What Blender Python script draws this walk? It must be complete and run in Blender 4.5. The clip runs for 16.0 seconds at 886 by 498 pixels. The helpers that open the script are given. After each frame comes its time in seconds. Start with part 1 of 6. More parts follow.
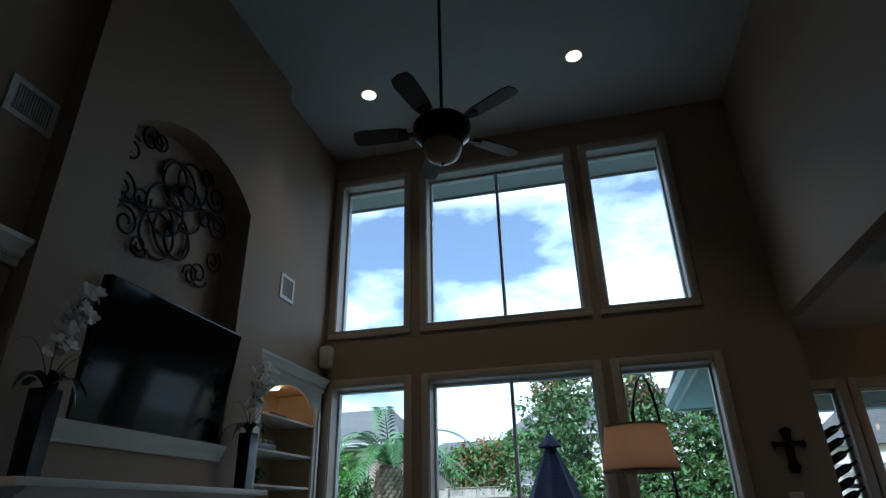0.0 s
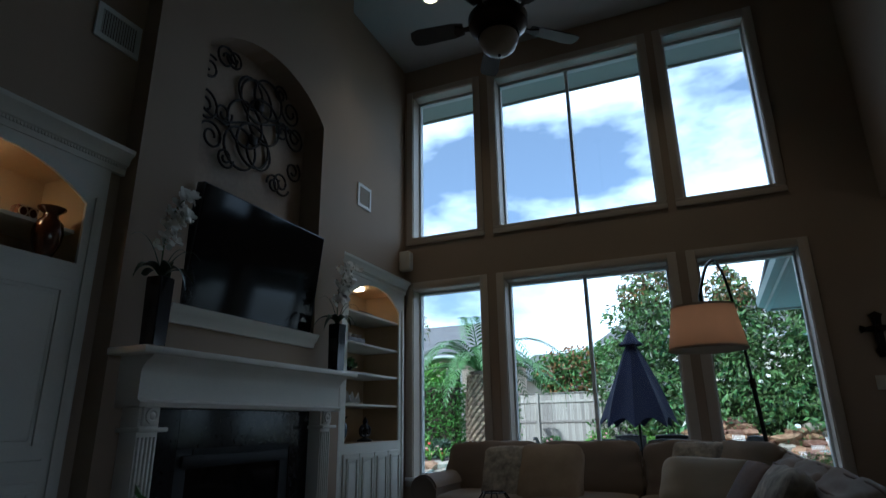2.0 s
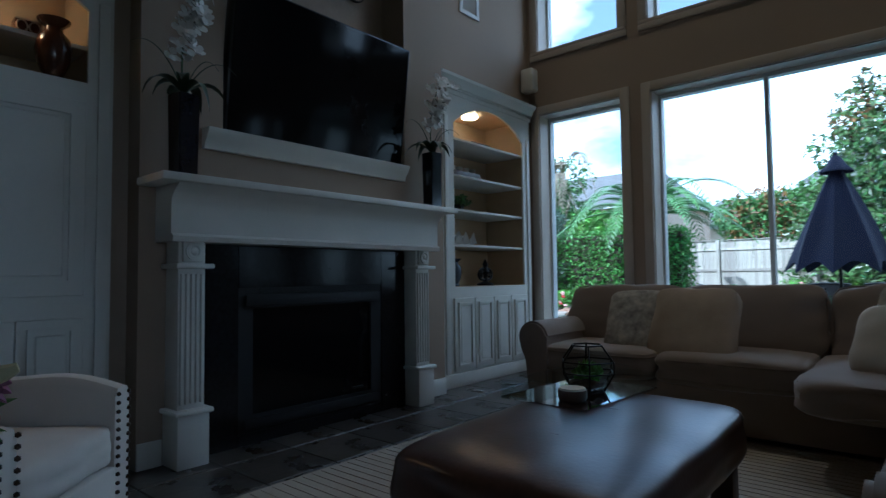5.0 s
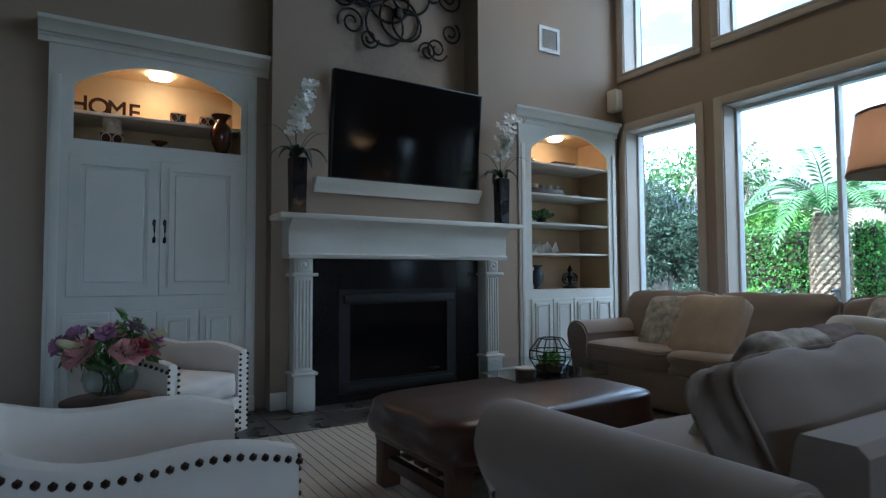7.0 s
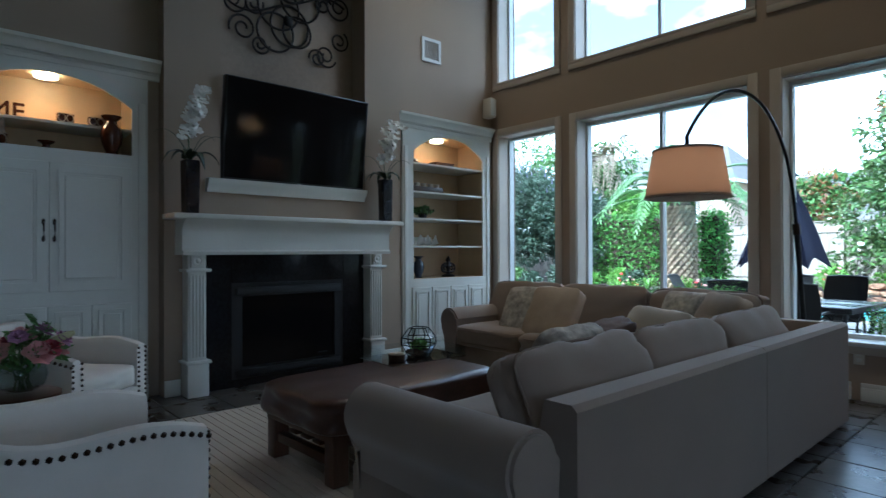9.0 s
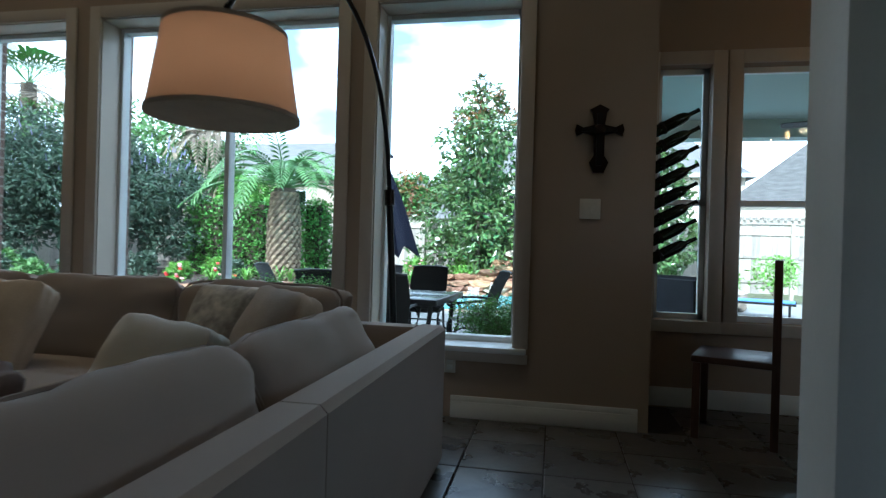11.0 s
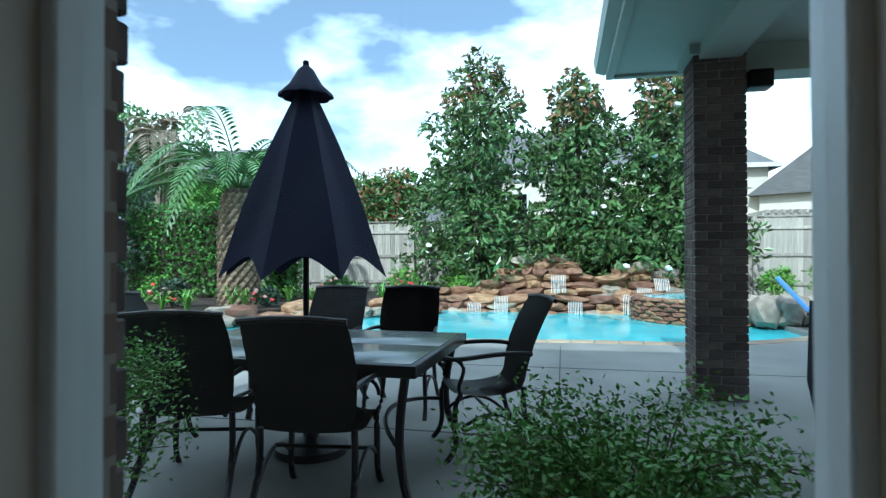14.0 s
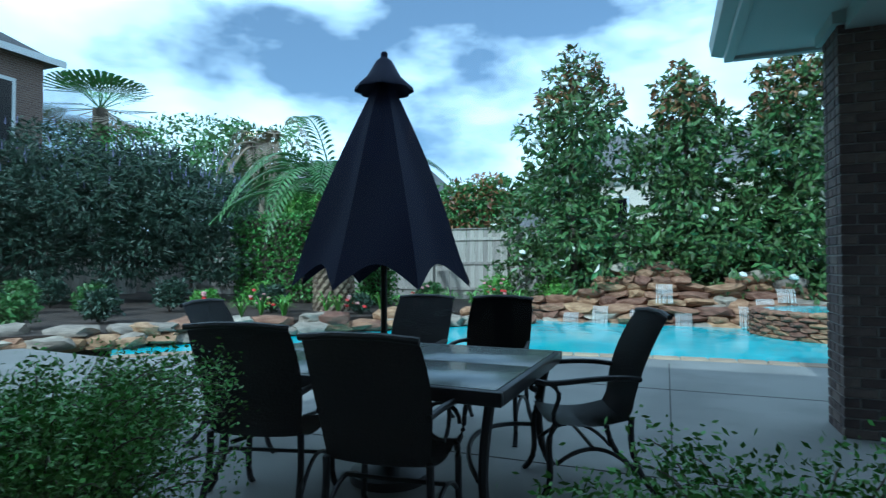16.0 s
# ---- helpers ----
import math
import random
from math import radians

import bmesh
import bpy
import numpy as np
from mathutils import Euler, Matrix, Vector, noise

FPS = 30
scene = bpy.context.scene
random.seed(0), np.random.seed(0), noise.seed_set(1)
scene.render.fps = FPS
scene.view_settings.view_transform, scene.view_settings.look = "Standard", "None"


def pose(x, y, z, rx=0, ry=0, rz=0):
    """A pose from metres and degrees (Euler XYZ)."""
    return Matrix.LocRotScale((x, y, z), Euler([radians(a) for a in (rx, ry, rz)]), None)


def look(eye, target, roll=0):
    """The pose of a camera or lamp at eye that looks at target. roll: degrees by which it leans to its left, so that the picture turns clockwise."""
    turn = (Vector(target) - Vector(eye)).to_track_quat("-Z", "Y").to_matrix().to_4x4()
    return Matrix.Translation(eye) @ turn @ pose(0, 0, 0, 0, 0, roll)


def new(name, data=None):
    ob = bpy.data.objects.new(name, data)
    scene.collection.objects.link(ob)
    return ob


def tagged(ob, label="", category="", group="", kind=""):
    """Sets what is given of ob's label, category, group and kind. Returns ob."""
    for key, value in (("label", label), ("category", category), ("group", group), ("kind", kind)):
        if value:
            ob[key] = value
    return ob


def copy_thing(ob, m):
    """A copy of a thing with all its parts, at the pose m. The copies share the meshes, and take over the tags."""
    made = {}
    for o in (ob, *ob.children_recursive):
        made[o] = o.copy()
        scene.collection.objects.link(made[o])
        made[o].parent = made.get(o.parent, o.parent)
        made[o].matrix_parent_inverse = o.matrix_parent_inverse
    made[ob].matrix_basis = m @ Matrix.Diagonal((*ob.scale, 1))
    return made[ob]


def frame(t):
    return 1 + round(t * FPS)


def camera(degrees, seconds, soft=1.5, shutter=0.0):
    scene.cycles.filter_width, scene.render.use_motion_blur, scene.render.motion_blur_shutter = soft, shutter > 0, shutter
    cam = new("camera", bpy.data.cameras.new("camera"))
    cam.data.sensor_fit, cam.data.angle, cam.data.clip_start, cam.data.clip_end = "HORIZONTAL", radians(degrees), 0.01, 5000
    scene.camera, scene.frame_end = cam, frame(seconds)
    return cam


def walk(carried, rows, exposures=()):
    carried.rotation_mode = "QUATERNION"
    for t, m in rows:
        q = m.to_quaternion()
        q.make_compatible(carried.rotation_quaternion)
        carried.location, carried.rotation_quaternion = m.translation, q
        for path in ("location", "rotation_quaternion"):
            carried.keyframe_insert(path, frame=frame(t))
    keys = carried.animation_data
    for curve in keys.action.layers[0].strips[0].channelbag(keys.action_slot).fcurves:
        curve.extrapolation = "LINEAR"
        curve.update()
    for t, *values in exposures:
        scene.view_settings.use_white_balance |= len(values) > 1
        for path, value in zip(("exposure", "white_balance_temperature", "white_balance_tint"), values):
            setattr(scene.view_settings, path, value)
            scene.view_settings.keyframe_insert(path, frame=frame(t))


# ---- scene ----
PATH = [
    (0, (0.078, -0.802, 1.246), (-0.349, 0.962, 2.086), -1.4),
    (0.5, (0.139, -0.809, 1.197), (-0.335, 0.938, 2.047), -1.4),
    (1, (0.18, -0.806, 1.114), (-0.321, 0.931, 1.97), -1.4),
    (1.5, (0.222, -0.814, 1.012), (-0.41, 0.923, 1.774), -1.2),
    (2, (0.257, -0.829, 1.004), (-0.49, 0.931, 1.59), -0.9),
    (2.5, (0.309, -0.819, 0.992), (-0.497, 0.963, 1.413), -0.7),
    (3, (0.296, -0.72, 0.995), (-0.577, 1.063, 1.236), -0.2),
    (3.5, (0.171, -0.587, 0.969), (-0.736, 1.192, 1.093), -0.2),
    (4, (0.173, -0.281, 0.977), (-0.828, 1.448, 1.061), -0.1),
    (4.5, (0.154, 0.022, 0.974), (-0.937, 1.696, 1.056), -0.4),
    (5, (0.264, 0.225, 0.929), (-1.035, 1.743, 1.026), -0.7),
    (5.2, (0.35, 0.283, 0.935), (-1.045, 1.712, 1.032), -0.7),
    (7.3, (1.747, 0.275, 0.994), (0.039, 1.31, 1.087), -0.3),
    (7.5, (1.853, 0.247, 1.002), (0.163, 1.312, 1.089), -0.3),
    (8, (2.003, 0.148, 1.037), (0.367, 1.296, 1.101), -0.5),
    (8.5, (2.056, 0.067, 1.064), (0.467, 1.28, 1.104), -0.7),
    (9, (2.081, 0.035, 1.135), (0.59, 1.368, 1.146), -0.2),
    (9.5, (1.953, 0.293, 1.082), (0.646, 1.807, 1.089), -0.7),
    (9.8, (1.908, 0.568, 1.063), (0.766, 2.21, 1.065), -1.0),
    (10, (1.905, 0.77, 1.075), (0.952, 2.528, 1.045), -0.9),
    (10.2, (1.85, 0.98, 1.07), (1.076, 2.823, 1.04), -0.9),
    (12.3, (1.213, 3.196, 0.994), (1.073, 5.191, 1.029), 1.0),
    (12.4, (1.201, 3.309, 1.0), (1.069, 5.305, 1.048), -0.1),
    (12.5, (1.216, 3.428, 1.012), (1.048, 5.421, 1.04), 0.2),
    (13, (1.17, 4.001, 1.028), (0.898, 5.982, 1.056), 0.2),
    (13.5, (1.067, 4.51, 1.049), (0.723, 6.48, 1.069), 0.3),
    (14, (1.035, 4.87, 1.051), (0.67, 6.837, 1.074), -0.2),
    (14.5, (0.989, 5.175, 1.059), (0.593, 7.135, 1.084), -0.2),
    (15, (0.98, 5.23, 1.073), (0.562, 7.186, 1.106), -0.1),
    (15.5, (0.992, 5.259, 1.064), (0.486, 7.194, 1.105), -0.1),
    (16, (0.979, 5.281, 1.055), (0.296, 7.16, 1.103), -0.1),
]
cam = camera(75.6, 16.0, soft=1.3, shutter=0.3)
walk(cam, [(t, look(eye, target, roll)) for t, eye, target, roll in PATH],
     exposures=[(0, 0.2, 5000, 5), (2.0, 0.1, 5000, 5), (2.6, 0.0, 5000, 5), (3.5, 0.0, 5000, 5), (5.2, 0.85, 4600, 4), (7.3, 1.85, 4900, 5), (9.5, 1.5, 4850, 3), (10.2, 1.45, 4900, 2),
                (12.3, 0.55, 5250, 0), (13.5, 0.25, 5250, -2), (14.5, 0.1, 4850, -5), (15.5, -0.2, 4700, -6), (16, -0.4, 4600, -6)])

# ---- light ----
SUN_EL, SUN_AZ = radians(41), radians(200)
world = bpy.data.worlds.new("sky")
scene.world = world
world.use_nodes = True
wn, wl = world.node_tree.nodes, world.node_tree.links
wn.clear()
sky = wn.new("ShaderNodeTexSky")
sky.sky_type, sky.sun_disc = "NISHITA", False
sky.sun_elevation, sky.sun_rotation = SUN_EL, SUN_AZ
sky.dust_density = 1.9
tc = wn.new("ShaderNodeTexCoord")
mp = wn.new("ShaderNodeMapping")
mp.inputs["Scale"].default_value = (1, 1, 2.2)
mp.inputs["Location"].default_value = (1.3, 0.4, 0.25)
cn = wn.new("ShaderNodeTexNoise")
cn.inputs["Scale"].default_value, cn.inputs["Detail"].default_value, cn.inputs["Roughness"].default_value = 2.6, 10, 0.52
cr = wn.new("ShaderNodeValToRGB")
cr.color_ramp.elements[0].position, cr.color_ramp.elements[1].position = 0.405, 0.515
cr.color_ramp.elements[0].color = (0.13, 0.13, 0.13, 1)
cc = wn.new("ShaderNodeValToRGB")
cc.color_ramp.elements[0].color, cc.color_ramp.elements[1].color = (10, 11, 12, 1), (18, 18, 18, 1)
cc.color_ramp.elements[0].position, cc.color_ramp.elements[1].position = 0.5, 0.72
mx = wn.new("ShaderNodeMix")
mx.data_type = "RGBA"
bg = wn.new("ShaderNodeBackground")
bg.inputs["Strength"].default_value = 0.15
wo = wn.new("ShaderNodeOutputWorld")
wl.new(tc.outputs["Generated"], mp.inputs["Vector"])
wl.new(mp.outputs["Vector"], cn.inputs["Vector"])
wl.new(cn.outputs["Fac"], cr.inputs["Fac"])
wl.new(cn.outputs["Fac"], cc.inputs["Fac"])
wl.new(cr.outputs["Color"], mx.inputs["Factor"])
wl.new(sky.outputs["Color"], mx.inputs["A"])
wl.new(cc.outputs["Color"], mx.inputs["B"])
wl.new(mx.outputs["Result"], bg.inputs["Color"])
wl.new(bg.outputs["Background"], wo.inputs["Surface"])
sun = new("sun", bpy.data.lights.new("sun", "SUN"))
sun.data.energy, sun.data.angle, sun.data.color = 4.0, radians(0.5), (1, 0.95, 0.86)
_d = Vector((math.sin(SUN_AZ) * math.cos(SUN_EL), math.cos(SUN_AZ) * math.cos(SUN_EL), math.sin(SUN_EL)))
sun.matrix_world = look(_d * 40, (0, 0, 0))


def spot(name, x, y, z, watts, color=(1, 0.72, 0.42), size=2.4, radius=0.05):
    ob = new(name, bpy.data.lights.new(name, "SPOT"))
    ob.data.energy, ob.data.color, ob.data.spot_size, ob.data.spot_blend, ob.data.shadow_soft_size = watts, color, size, 0.8, radius
    ob.location = (x, y, z)
    return ob


def bulb(name, x, y, z, watts, color=(1, 0.7, 0.4), radius=0.05):
    ob = new(name, bpy.data.lights.new(name, "POINT"))
    ob.data.energy, ob.data.color, ob.data.shadow_soft_size = watts, color, radius
    ob.location = (x, y, z)
    return ob


# added warm fill light for chairs and sofa, in an unseen, assumed kitchen window
kl = new("kitchen_fill", bpy.data.lights.new("kitchen_fill", "AREA"))
kl.data.shape, kl.data.size, kl.data.size_y, kl.data.energy, kl.data.color = "RECTANGLE", 4.2, 1.4, 3.2, (1, 0.80, 0.62)
kl.matrix_world = look((7.08, -1.0, 1.72), (0, -0.6, 1.0))


# ---- materials ----
def mat(name, color, rough=0.6, metal=0.0, var=0.15, scale=6.0, fine=80.0, bump=0.15, depth=0.003, tone=None, island=0.0, rand=0.0, stretch=(1, 1, 1), sheen=0.0, coat=0.0, trans=0.0):
    m = bpy.data.materials.new(name)
    m.use_nodes = True
    n, l = m.node_tree.nodes, m.node_tree.links
    p = n["Principled BSDF"]
    p.inputs["Roughness"].default_value, p.inputs["Metallic"].default_value = rough, metal
    p.inputs["Sheen Weight"].default_value, p.inputs["Coat Weight"].default_value = sheen, coat
    p.inputs["Transmission Weight"].default_value = trans
    t = n.new("ShaderNodeTexCoord")
    mpn = n.new("ShaderNodeMapping")
    mpn.inputs["Scale"].default_value = stretch
    a = n.new("ShaderNodeTexNoise")
    a.inputs["Scale"].default_value, a.inputs["Detail"].default_value = scale, 5
    b = n.new("ShaderNodeTexNoise")
    b.inputs["Scale"].default_value, b.inputs["Detail"].default_value = fine, 3
    l.new(t.outputs["Object"], mpn.inputs["Vector"])
    l.new(mpn.outputs["Vector"], a.inputs["Vector"])
    l.new(mpn.outputs["Vector"], b.inputs["Vector"])
    add = n.new("ShaderNodeMath")
    add.operation = "MULTIPLY_ADD"
    add.inputs[1].default_value = 0.35
    l.new(b.outputs["Fac"], add.inputs[0])
    l.new(a.outputs["Fac"], add.inputs[2])
    ramp = n.new("ShaderNodeValToRGB")
    e = ramp.color_ramp.elements
    e[0].position, e[1].position = 0.42, 0.92
    dark = tuple(c * (1 - var) for c in color)
    light = tone or tuple(min(1, c * (1 + var)) for c in color)
    e[0].color, e[1].color = (*dark, 1), (*light, 1)
    l.new(add.outputs[0], ramp.inputs["Fac"])
    out = ramp.outputs["Color"]
    if island or rand:
        hv = n.new("ShaderNodeHueSaturation")
        src = n.new("ShaderNodeNewGeometry").outputs["Random Per Island"] if island else n.new("ShaderNodeObjectInfo").outputs["Random"]
        mr = n.new("ShaderNodeMapRange")
        k = island or rand
        mr.inputs["To Min"].default_value, mr.inputs["To Max"].default_value = 1 - k, 1 + k
        l.new(src, mr.inputs["Value"])
        l.new(mr.outputs["Result"], hv.inputs["Value"])
        hue = n.new("ShaderNodeMapRange")
        hue.inputs["To Min"].default_value, hue.inputs["To Max"].default_value = 0.5 - 0.04 * k, 0.5 + 0.04 * k
        l.new(src, hue.inputs["Value"])
        l.new(hue.outputs["Result"], hv.inputs["Hue"])
        l.new(out, hv.inputs["Color"])
        out = hv.outputs["Color"]
    l.new(out, p.inputs["Base Color"])
    rr = n.new("ShaderNodeMapRange")
    rr.inputs["To Min"].default_value, rr.inputs["To Max"].default_value = max(0.02, rough * 0.85), min(1, rough * 1.15)
    l.new(a.outputs["Fac"], rr.inputs["Value"])
    l.new(rr.outputs["Result"], p.inputs["Roughness"])
    if bump:
        bn = n.new("ShaderNodeBump")
        bn.inputs["Strength"].default_value, bn.inputs["Distance"].default_value = bump, depth
        l.new(add.outputs[0], bn.inputs["Height"])
        l.new(bn.outputs["Normal"], p.inputs["Normal"])
    return m


def glow(name, color, strength):
    m = bpy.data.materials.new(name)
    m.use_nodes = True
    p = m.node_tree.nodes["Principled BSDF"]
    p.inputs["Base Color"].default_value = (*color, 1)
    p.inputs["Emission Color"].default_value, p.inputs["Emission Strength"].default_value = (*color, 1), strength
    return m


def clear(name, tint=(1, 1, 1), rough=0.0):
    m = bpy.data.materials.new(name)
    m.use_nodes = True
    n, l = m.node_tree.nodes, m.node_tree.links
    n.remove(n["Principled BSDF"])
    tr, gl, lw, ms = n.new("ShaderNodeBsdfTransparent"), n.new("ShaderNodeBsdfGlossy"), n.new("ShaderNodeLayerWeight"), n.new("ShaderNodeMixShader")
    tr.inputs["Color"].default_value, gl.inputs["Roughness"].default_value, lw.inputs["Blend"].default_value = (*tint, 1), rough, 0.5
    pw, fr = n.new("ShaderNodeMath"), n.new("ShaderNodeMath")
    pw.operation, fr.operation = "POWER", "MULTIPLY_ADD"
    pw.inputs[1].default_value, fr.inputs[1].default_value, fr.inputs[2].default_value = 5.0, 0.6, 0.022
    l.new(lw.outputs["Facing"], pw.inputs[0])
    l.new(pw.outputs[0], fr.inputs[0])
    l.new(fr.outputs[0], ms.inputs[0])
    l.new(tr.outputs[0], ms.inputs[1])
    l.new(gl.outputs[0], ms.inputs[2])
    l.new(ms.outputs[0], n["Material Output"].inputs["Surface"])
    return m


def brickmat(name, c1, c2, mortar, w=0.2, h=0.075):
    m = mat(name, c1, 0.9)
    n, l = m.node_tree.nodes, m.node_tree.links
    p = n["Principled BSDF"]
    b = n.new("ShaderNodeTexBrick")
    b.inputs["Color1"].default_value, b.inputs["Color2"].default_value, b.inputs["Mortar"].default_value = (*c1, 1), (*c2, 1), (*mortar, 1)
    b.inputs["Scale"].default_value, b.inputs["Brick Width"].default_value, b.inputs["Row Height"].default_value, b.inputs["Mortar Size"].default_value = 1, w, h, 0.008
    t = n.new("ShaderNodeTexCoord")
    sep, com, ad = n.new("ShaderNodeSeparateXYZ"), n.new("ShaderNodeCombineXYZ"), n.new("ShaderNodeMath")
    l.new(t.outputs["Object"], sep.inputs[0])
    l.new(sep.outputs["X"], ad.inputs[0])
    l.new(sep.outputs["Y"], ad.inputs[1])
    l.new(ad.outputs[0], com.inputs["X"])
    l.new(sep.outputs["Z"], com.inputs["Y"])
    l.new(com.outputs[0], b.inputs["Vector"])
    l.new(b.outputs["Color"], p.inputs["Base Color"])
    return m


M_WALL = mat("tan wall paint", (0.33, 0.255, 0.19), 0.75, var=0.06, scale=1.2, fine=160, bump=0.12, depth=0.002)
M_FAUX = mat("mottled niche plaster", (0.31, 0.24, 0.18), 0.7, var=0.22, scale=2.2, fine=30, bump=0.1)
M_CEIL = mat("ceiling paint", (0.46, 0.45, 0.43), 0.9, var=0.04, scale=2, fine=120, bump=0.25, depth=0.003)
M_WHITE = mat("cream trim paint", (0.67, 0.66, 0.61), 0.45, var=0.05, scale=3, fine=60, bump=0.04)
M_CASING = mat("taupe casing paint", (0.48, 0.42, 0.35), 0.45, var=0.05, scale=3, fine=60, bump=0.04)
M_SASH = mat("white window frame", (0.66, 0.68, 0.68), 0.4, var=0.04, bump=0.02)
M_BACKING = mat("cabinet back paint", (0.50, 0.37, 0.22), 0.6, var=0.06)
M_BLACK = mat("black granite", (0.012, 0.012, 0.014), 0.12, var=0.4, scale=40, fine=200, bump=0.0)
M_FIREBOX = mat("soot black metal", (0.006, 0.006, 0.007), 0.65, var=0.3)
M_TV = mat("glossy black screen", (0.006, 0.006, 0.007), 0.08, var=0.05, bump=0.0)
M_TV.node_tree.nodes["Principled BSDF"].inputs["Specular IOR Level"].default_value = 0.18
M_BLACK.node_tree.nodes["Principled BSDF"].inputs["Specular IOR Level"].default_value = 0.25
M_TVB = mat("black plastic bezel", (0.012, 0.012, 0.013), 0.3, var=0.1, bump=0.02)
M_IRON = mat("dark wrought iron", (0.018, 0.015, 0.014), 0.5, 0.6, var=0.4, bump=0.2)
M_BRONZE = mat("oil rubbed bronze", (0.03, 0.02, 0.015), 0.35, 0.8, var=0.3)
M_FANWOOD = mat("dark walnut blade", (0.03, 0.018, 0.012), 0.4, var=0.4, scale=8, stretch=(1, 12, 1))
M_SLATE = mat("slate tile", (0.055, 0.055, 0.058), 0.28, var=0.45, scale=4, fine=22, bump=0.6, depth=0.006, tone=(0.10, 0.088, 0.076), rand=0.35)
M_GROUT = mat("dark grout", (0.05, 0.045, 0.04), 0.9)
M_RUG = mat("cream woven rug", (0.44, 0.40, 0.34), 0.95, var=0.12, scale=2, fine=90, bump=0.6, depth=0.006, stretch=(1, 0.25, 1))
M_SOFA = mat("grey-beige linen", (0.25, 0.195, 0.155), 0.9, var=0.08, scale=3, fine=380, bump=0.35, depth=0.002, sheen=0.25)
M_PIPING = mat("linen piping", (0.22, 0.17, 0.135), 0.9, var=0.1, fine=300)
M_PILLOW_T = mat("tan basket-weave fabric", (0.42, 0.33, 0.24), 0.9, var=0.15, fine=140, bump=0.6, depth=0.004)
M_PILLOW_W = mat("cream fabric", (0.62, 0.57, 0.49), 0.9, var=0.06, fine=260, bump=0.3)
M_PILLOW_F = mat("patterned cream and grey fabric", (0.24, 0.22, 0.20), 0.9, var=0.3, scale=14, fine=40, tone=(0.62, 0.56, 0.47), bump=0.2)
M_PILLOW_B = mat("brown ribbed fabric", (0.14, 0.085, 0.06), 0.85, var=0.3, fine=60, bump=0.6, depth=0.004)
M_LEATHER = mat("dark red-brown leather", (0.055, 0.024, 0.018), 0.3, var=0.45, scale=5, fine=70, bump=0.35, depth=0.004)
M_DARKWOOD = mat("dark stained wood", (0.065, 0.030, 0.018), 0.42, var=0.45, scale=5, stretch=(1, 1, 0.12), bump=0.15)
M_ACRYL = clear("clear acrylic", (0.93, 0.96, 0.97))
M_GLASS = clear("clear glass", (0.97, 0.985, 0.98))
M_WHITEFAB = mat("ivory upholstery", (0.66, 0.61, 0.55), 0.85, var=0.05, fine=320, bump=0.25, sheen=0.2)
M_NAIL = mat("dark bronze nailhead", (0.05, 0.035, 0.025), 0.3, 0.9, bump=0)
M_SHADE = mat("tan linen lampshade", (0.60, 0.47, 0.36), 0.9, var=0.06, scale=2, fine=250, bump=0.25)
_n, _l = M_SHADE.node_tree.nodes, M_SHADE.node_tree.links
_tr, _ms = _n.new("ShaderNodeBsdfTranslucent"), _n.new("ShaderNodeMixShader")
_tr.inputs["Color"].default_value, _ms.inputs[0].default_value = (0.72, 0.58, 0.45, 1), 0.7
_l.new(_n["Principled BSDF"].outputs[0], _ms.inputs[1])
_l.new(_tr.outputs[0], _ms.inputs[2])
_l.new(_ms.outputs[0], _n["Material Output"].inputs["Surface"])
M_BLACKMET = mat("black metal", (0.015, 0.015, 0.016), 0.35, 0.7, var=0.2, bump=0.05)
M_PLASTIC = mat("ivory plastic", (0.62, 0.58, 0.50), 0.4, var=0.04, bump=0.02)
M_VASE = mat("black glazed ceramic", (0.012, 0.013, 0.018), 0.12, var=0.3, bump=0.05)
M_BROWNGLZ = mat("dark brown glazed ceramic", (0.06, 0.022, 0.012), 0.15, var=0.5, scale=9, bump=0.05)
M_ORCHID = mat("white orchid petal", (0.78, 0.76, 0.72), 0.6, var=0.06, bump=0.05, island=0.08)
M_STEM = mat("green stem", (0.05, 0.085, 0.03), 0.5, var=0.3)
M_DARKLEAF = mat("dark orchid leaf", (0.02, 0.04, 0.018), 0.35, var=0.3, island=0.3)
M_PINK = mat("pink rose petal", (0.66, 0.33, 0.33), 0.7, var=0.12, island=0.15)
M_MAUVE = mat("mauve petal", (0.40, 0.20, 0.34), 0.7, var=0.15, island=0.25)
M_RED = mat("deep red petal", (0.28, 0.03, 0.05), 0.7, var=0.2, island=0.3)
M_LILY = mat("pale green lily bud", (0.50, 0.48, 0.27), 0.6, var=0.15)
M_WATER0 = clear("vase water", (0.9, 0.95, 0.92))
# outdoors
M_CONC = mat("exposed aggregate concrete", (0.22, 0.215, 0.20), 0.75, var=0.25, scale=1.3, fine=120, bump=0.7, depth=0.006)
M_GROUND = mat("lawn and soil", (0.09, 0.10, 0.045), 1.0, var=0.4, scale=0.8, fine=12, bump=0.8, depth=0.05)
M_SOIL_SHADE = mat("mulch soil and hedge shade", (0.05, 0.035, 0.026), 1.0, var=0.5, scale=5, fine=40, bump=1, depth=0.03)
M_POOL = mat("turquoise pool water", (0.13, 0.56, 0.62), 0.06, var=0.16, scale=1.6, fine=6, bump=0.25, depth=0.03)
M_COPING = mat("tan stone coping", (0.36, 0.27, 0.18), 0.8, var=0.3, scale=3, rand=0.25)
M_ROCK = mat("orange-brown sandstone", (0.27, 0.12, 0.06), 0.9, var=0.45, scale=4, fine=25, tone=(0.42, 0.25, 0.15), bump=0.9, depth=0.03, rand=0.4)
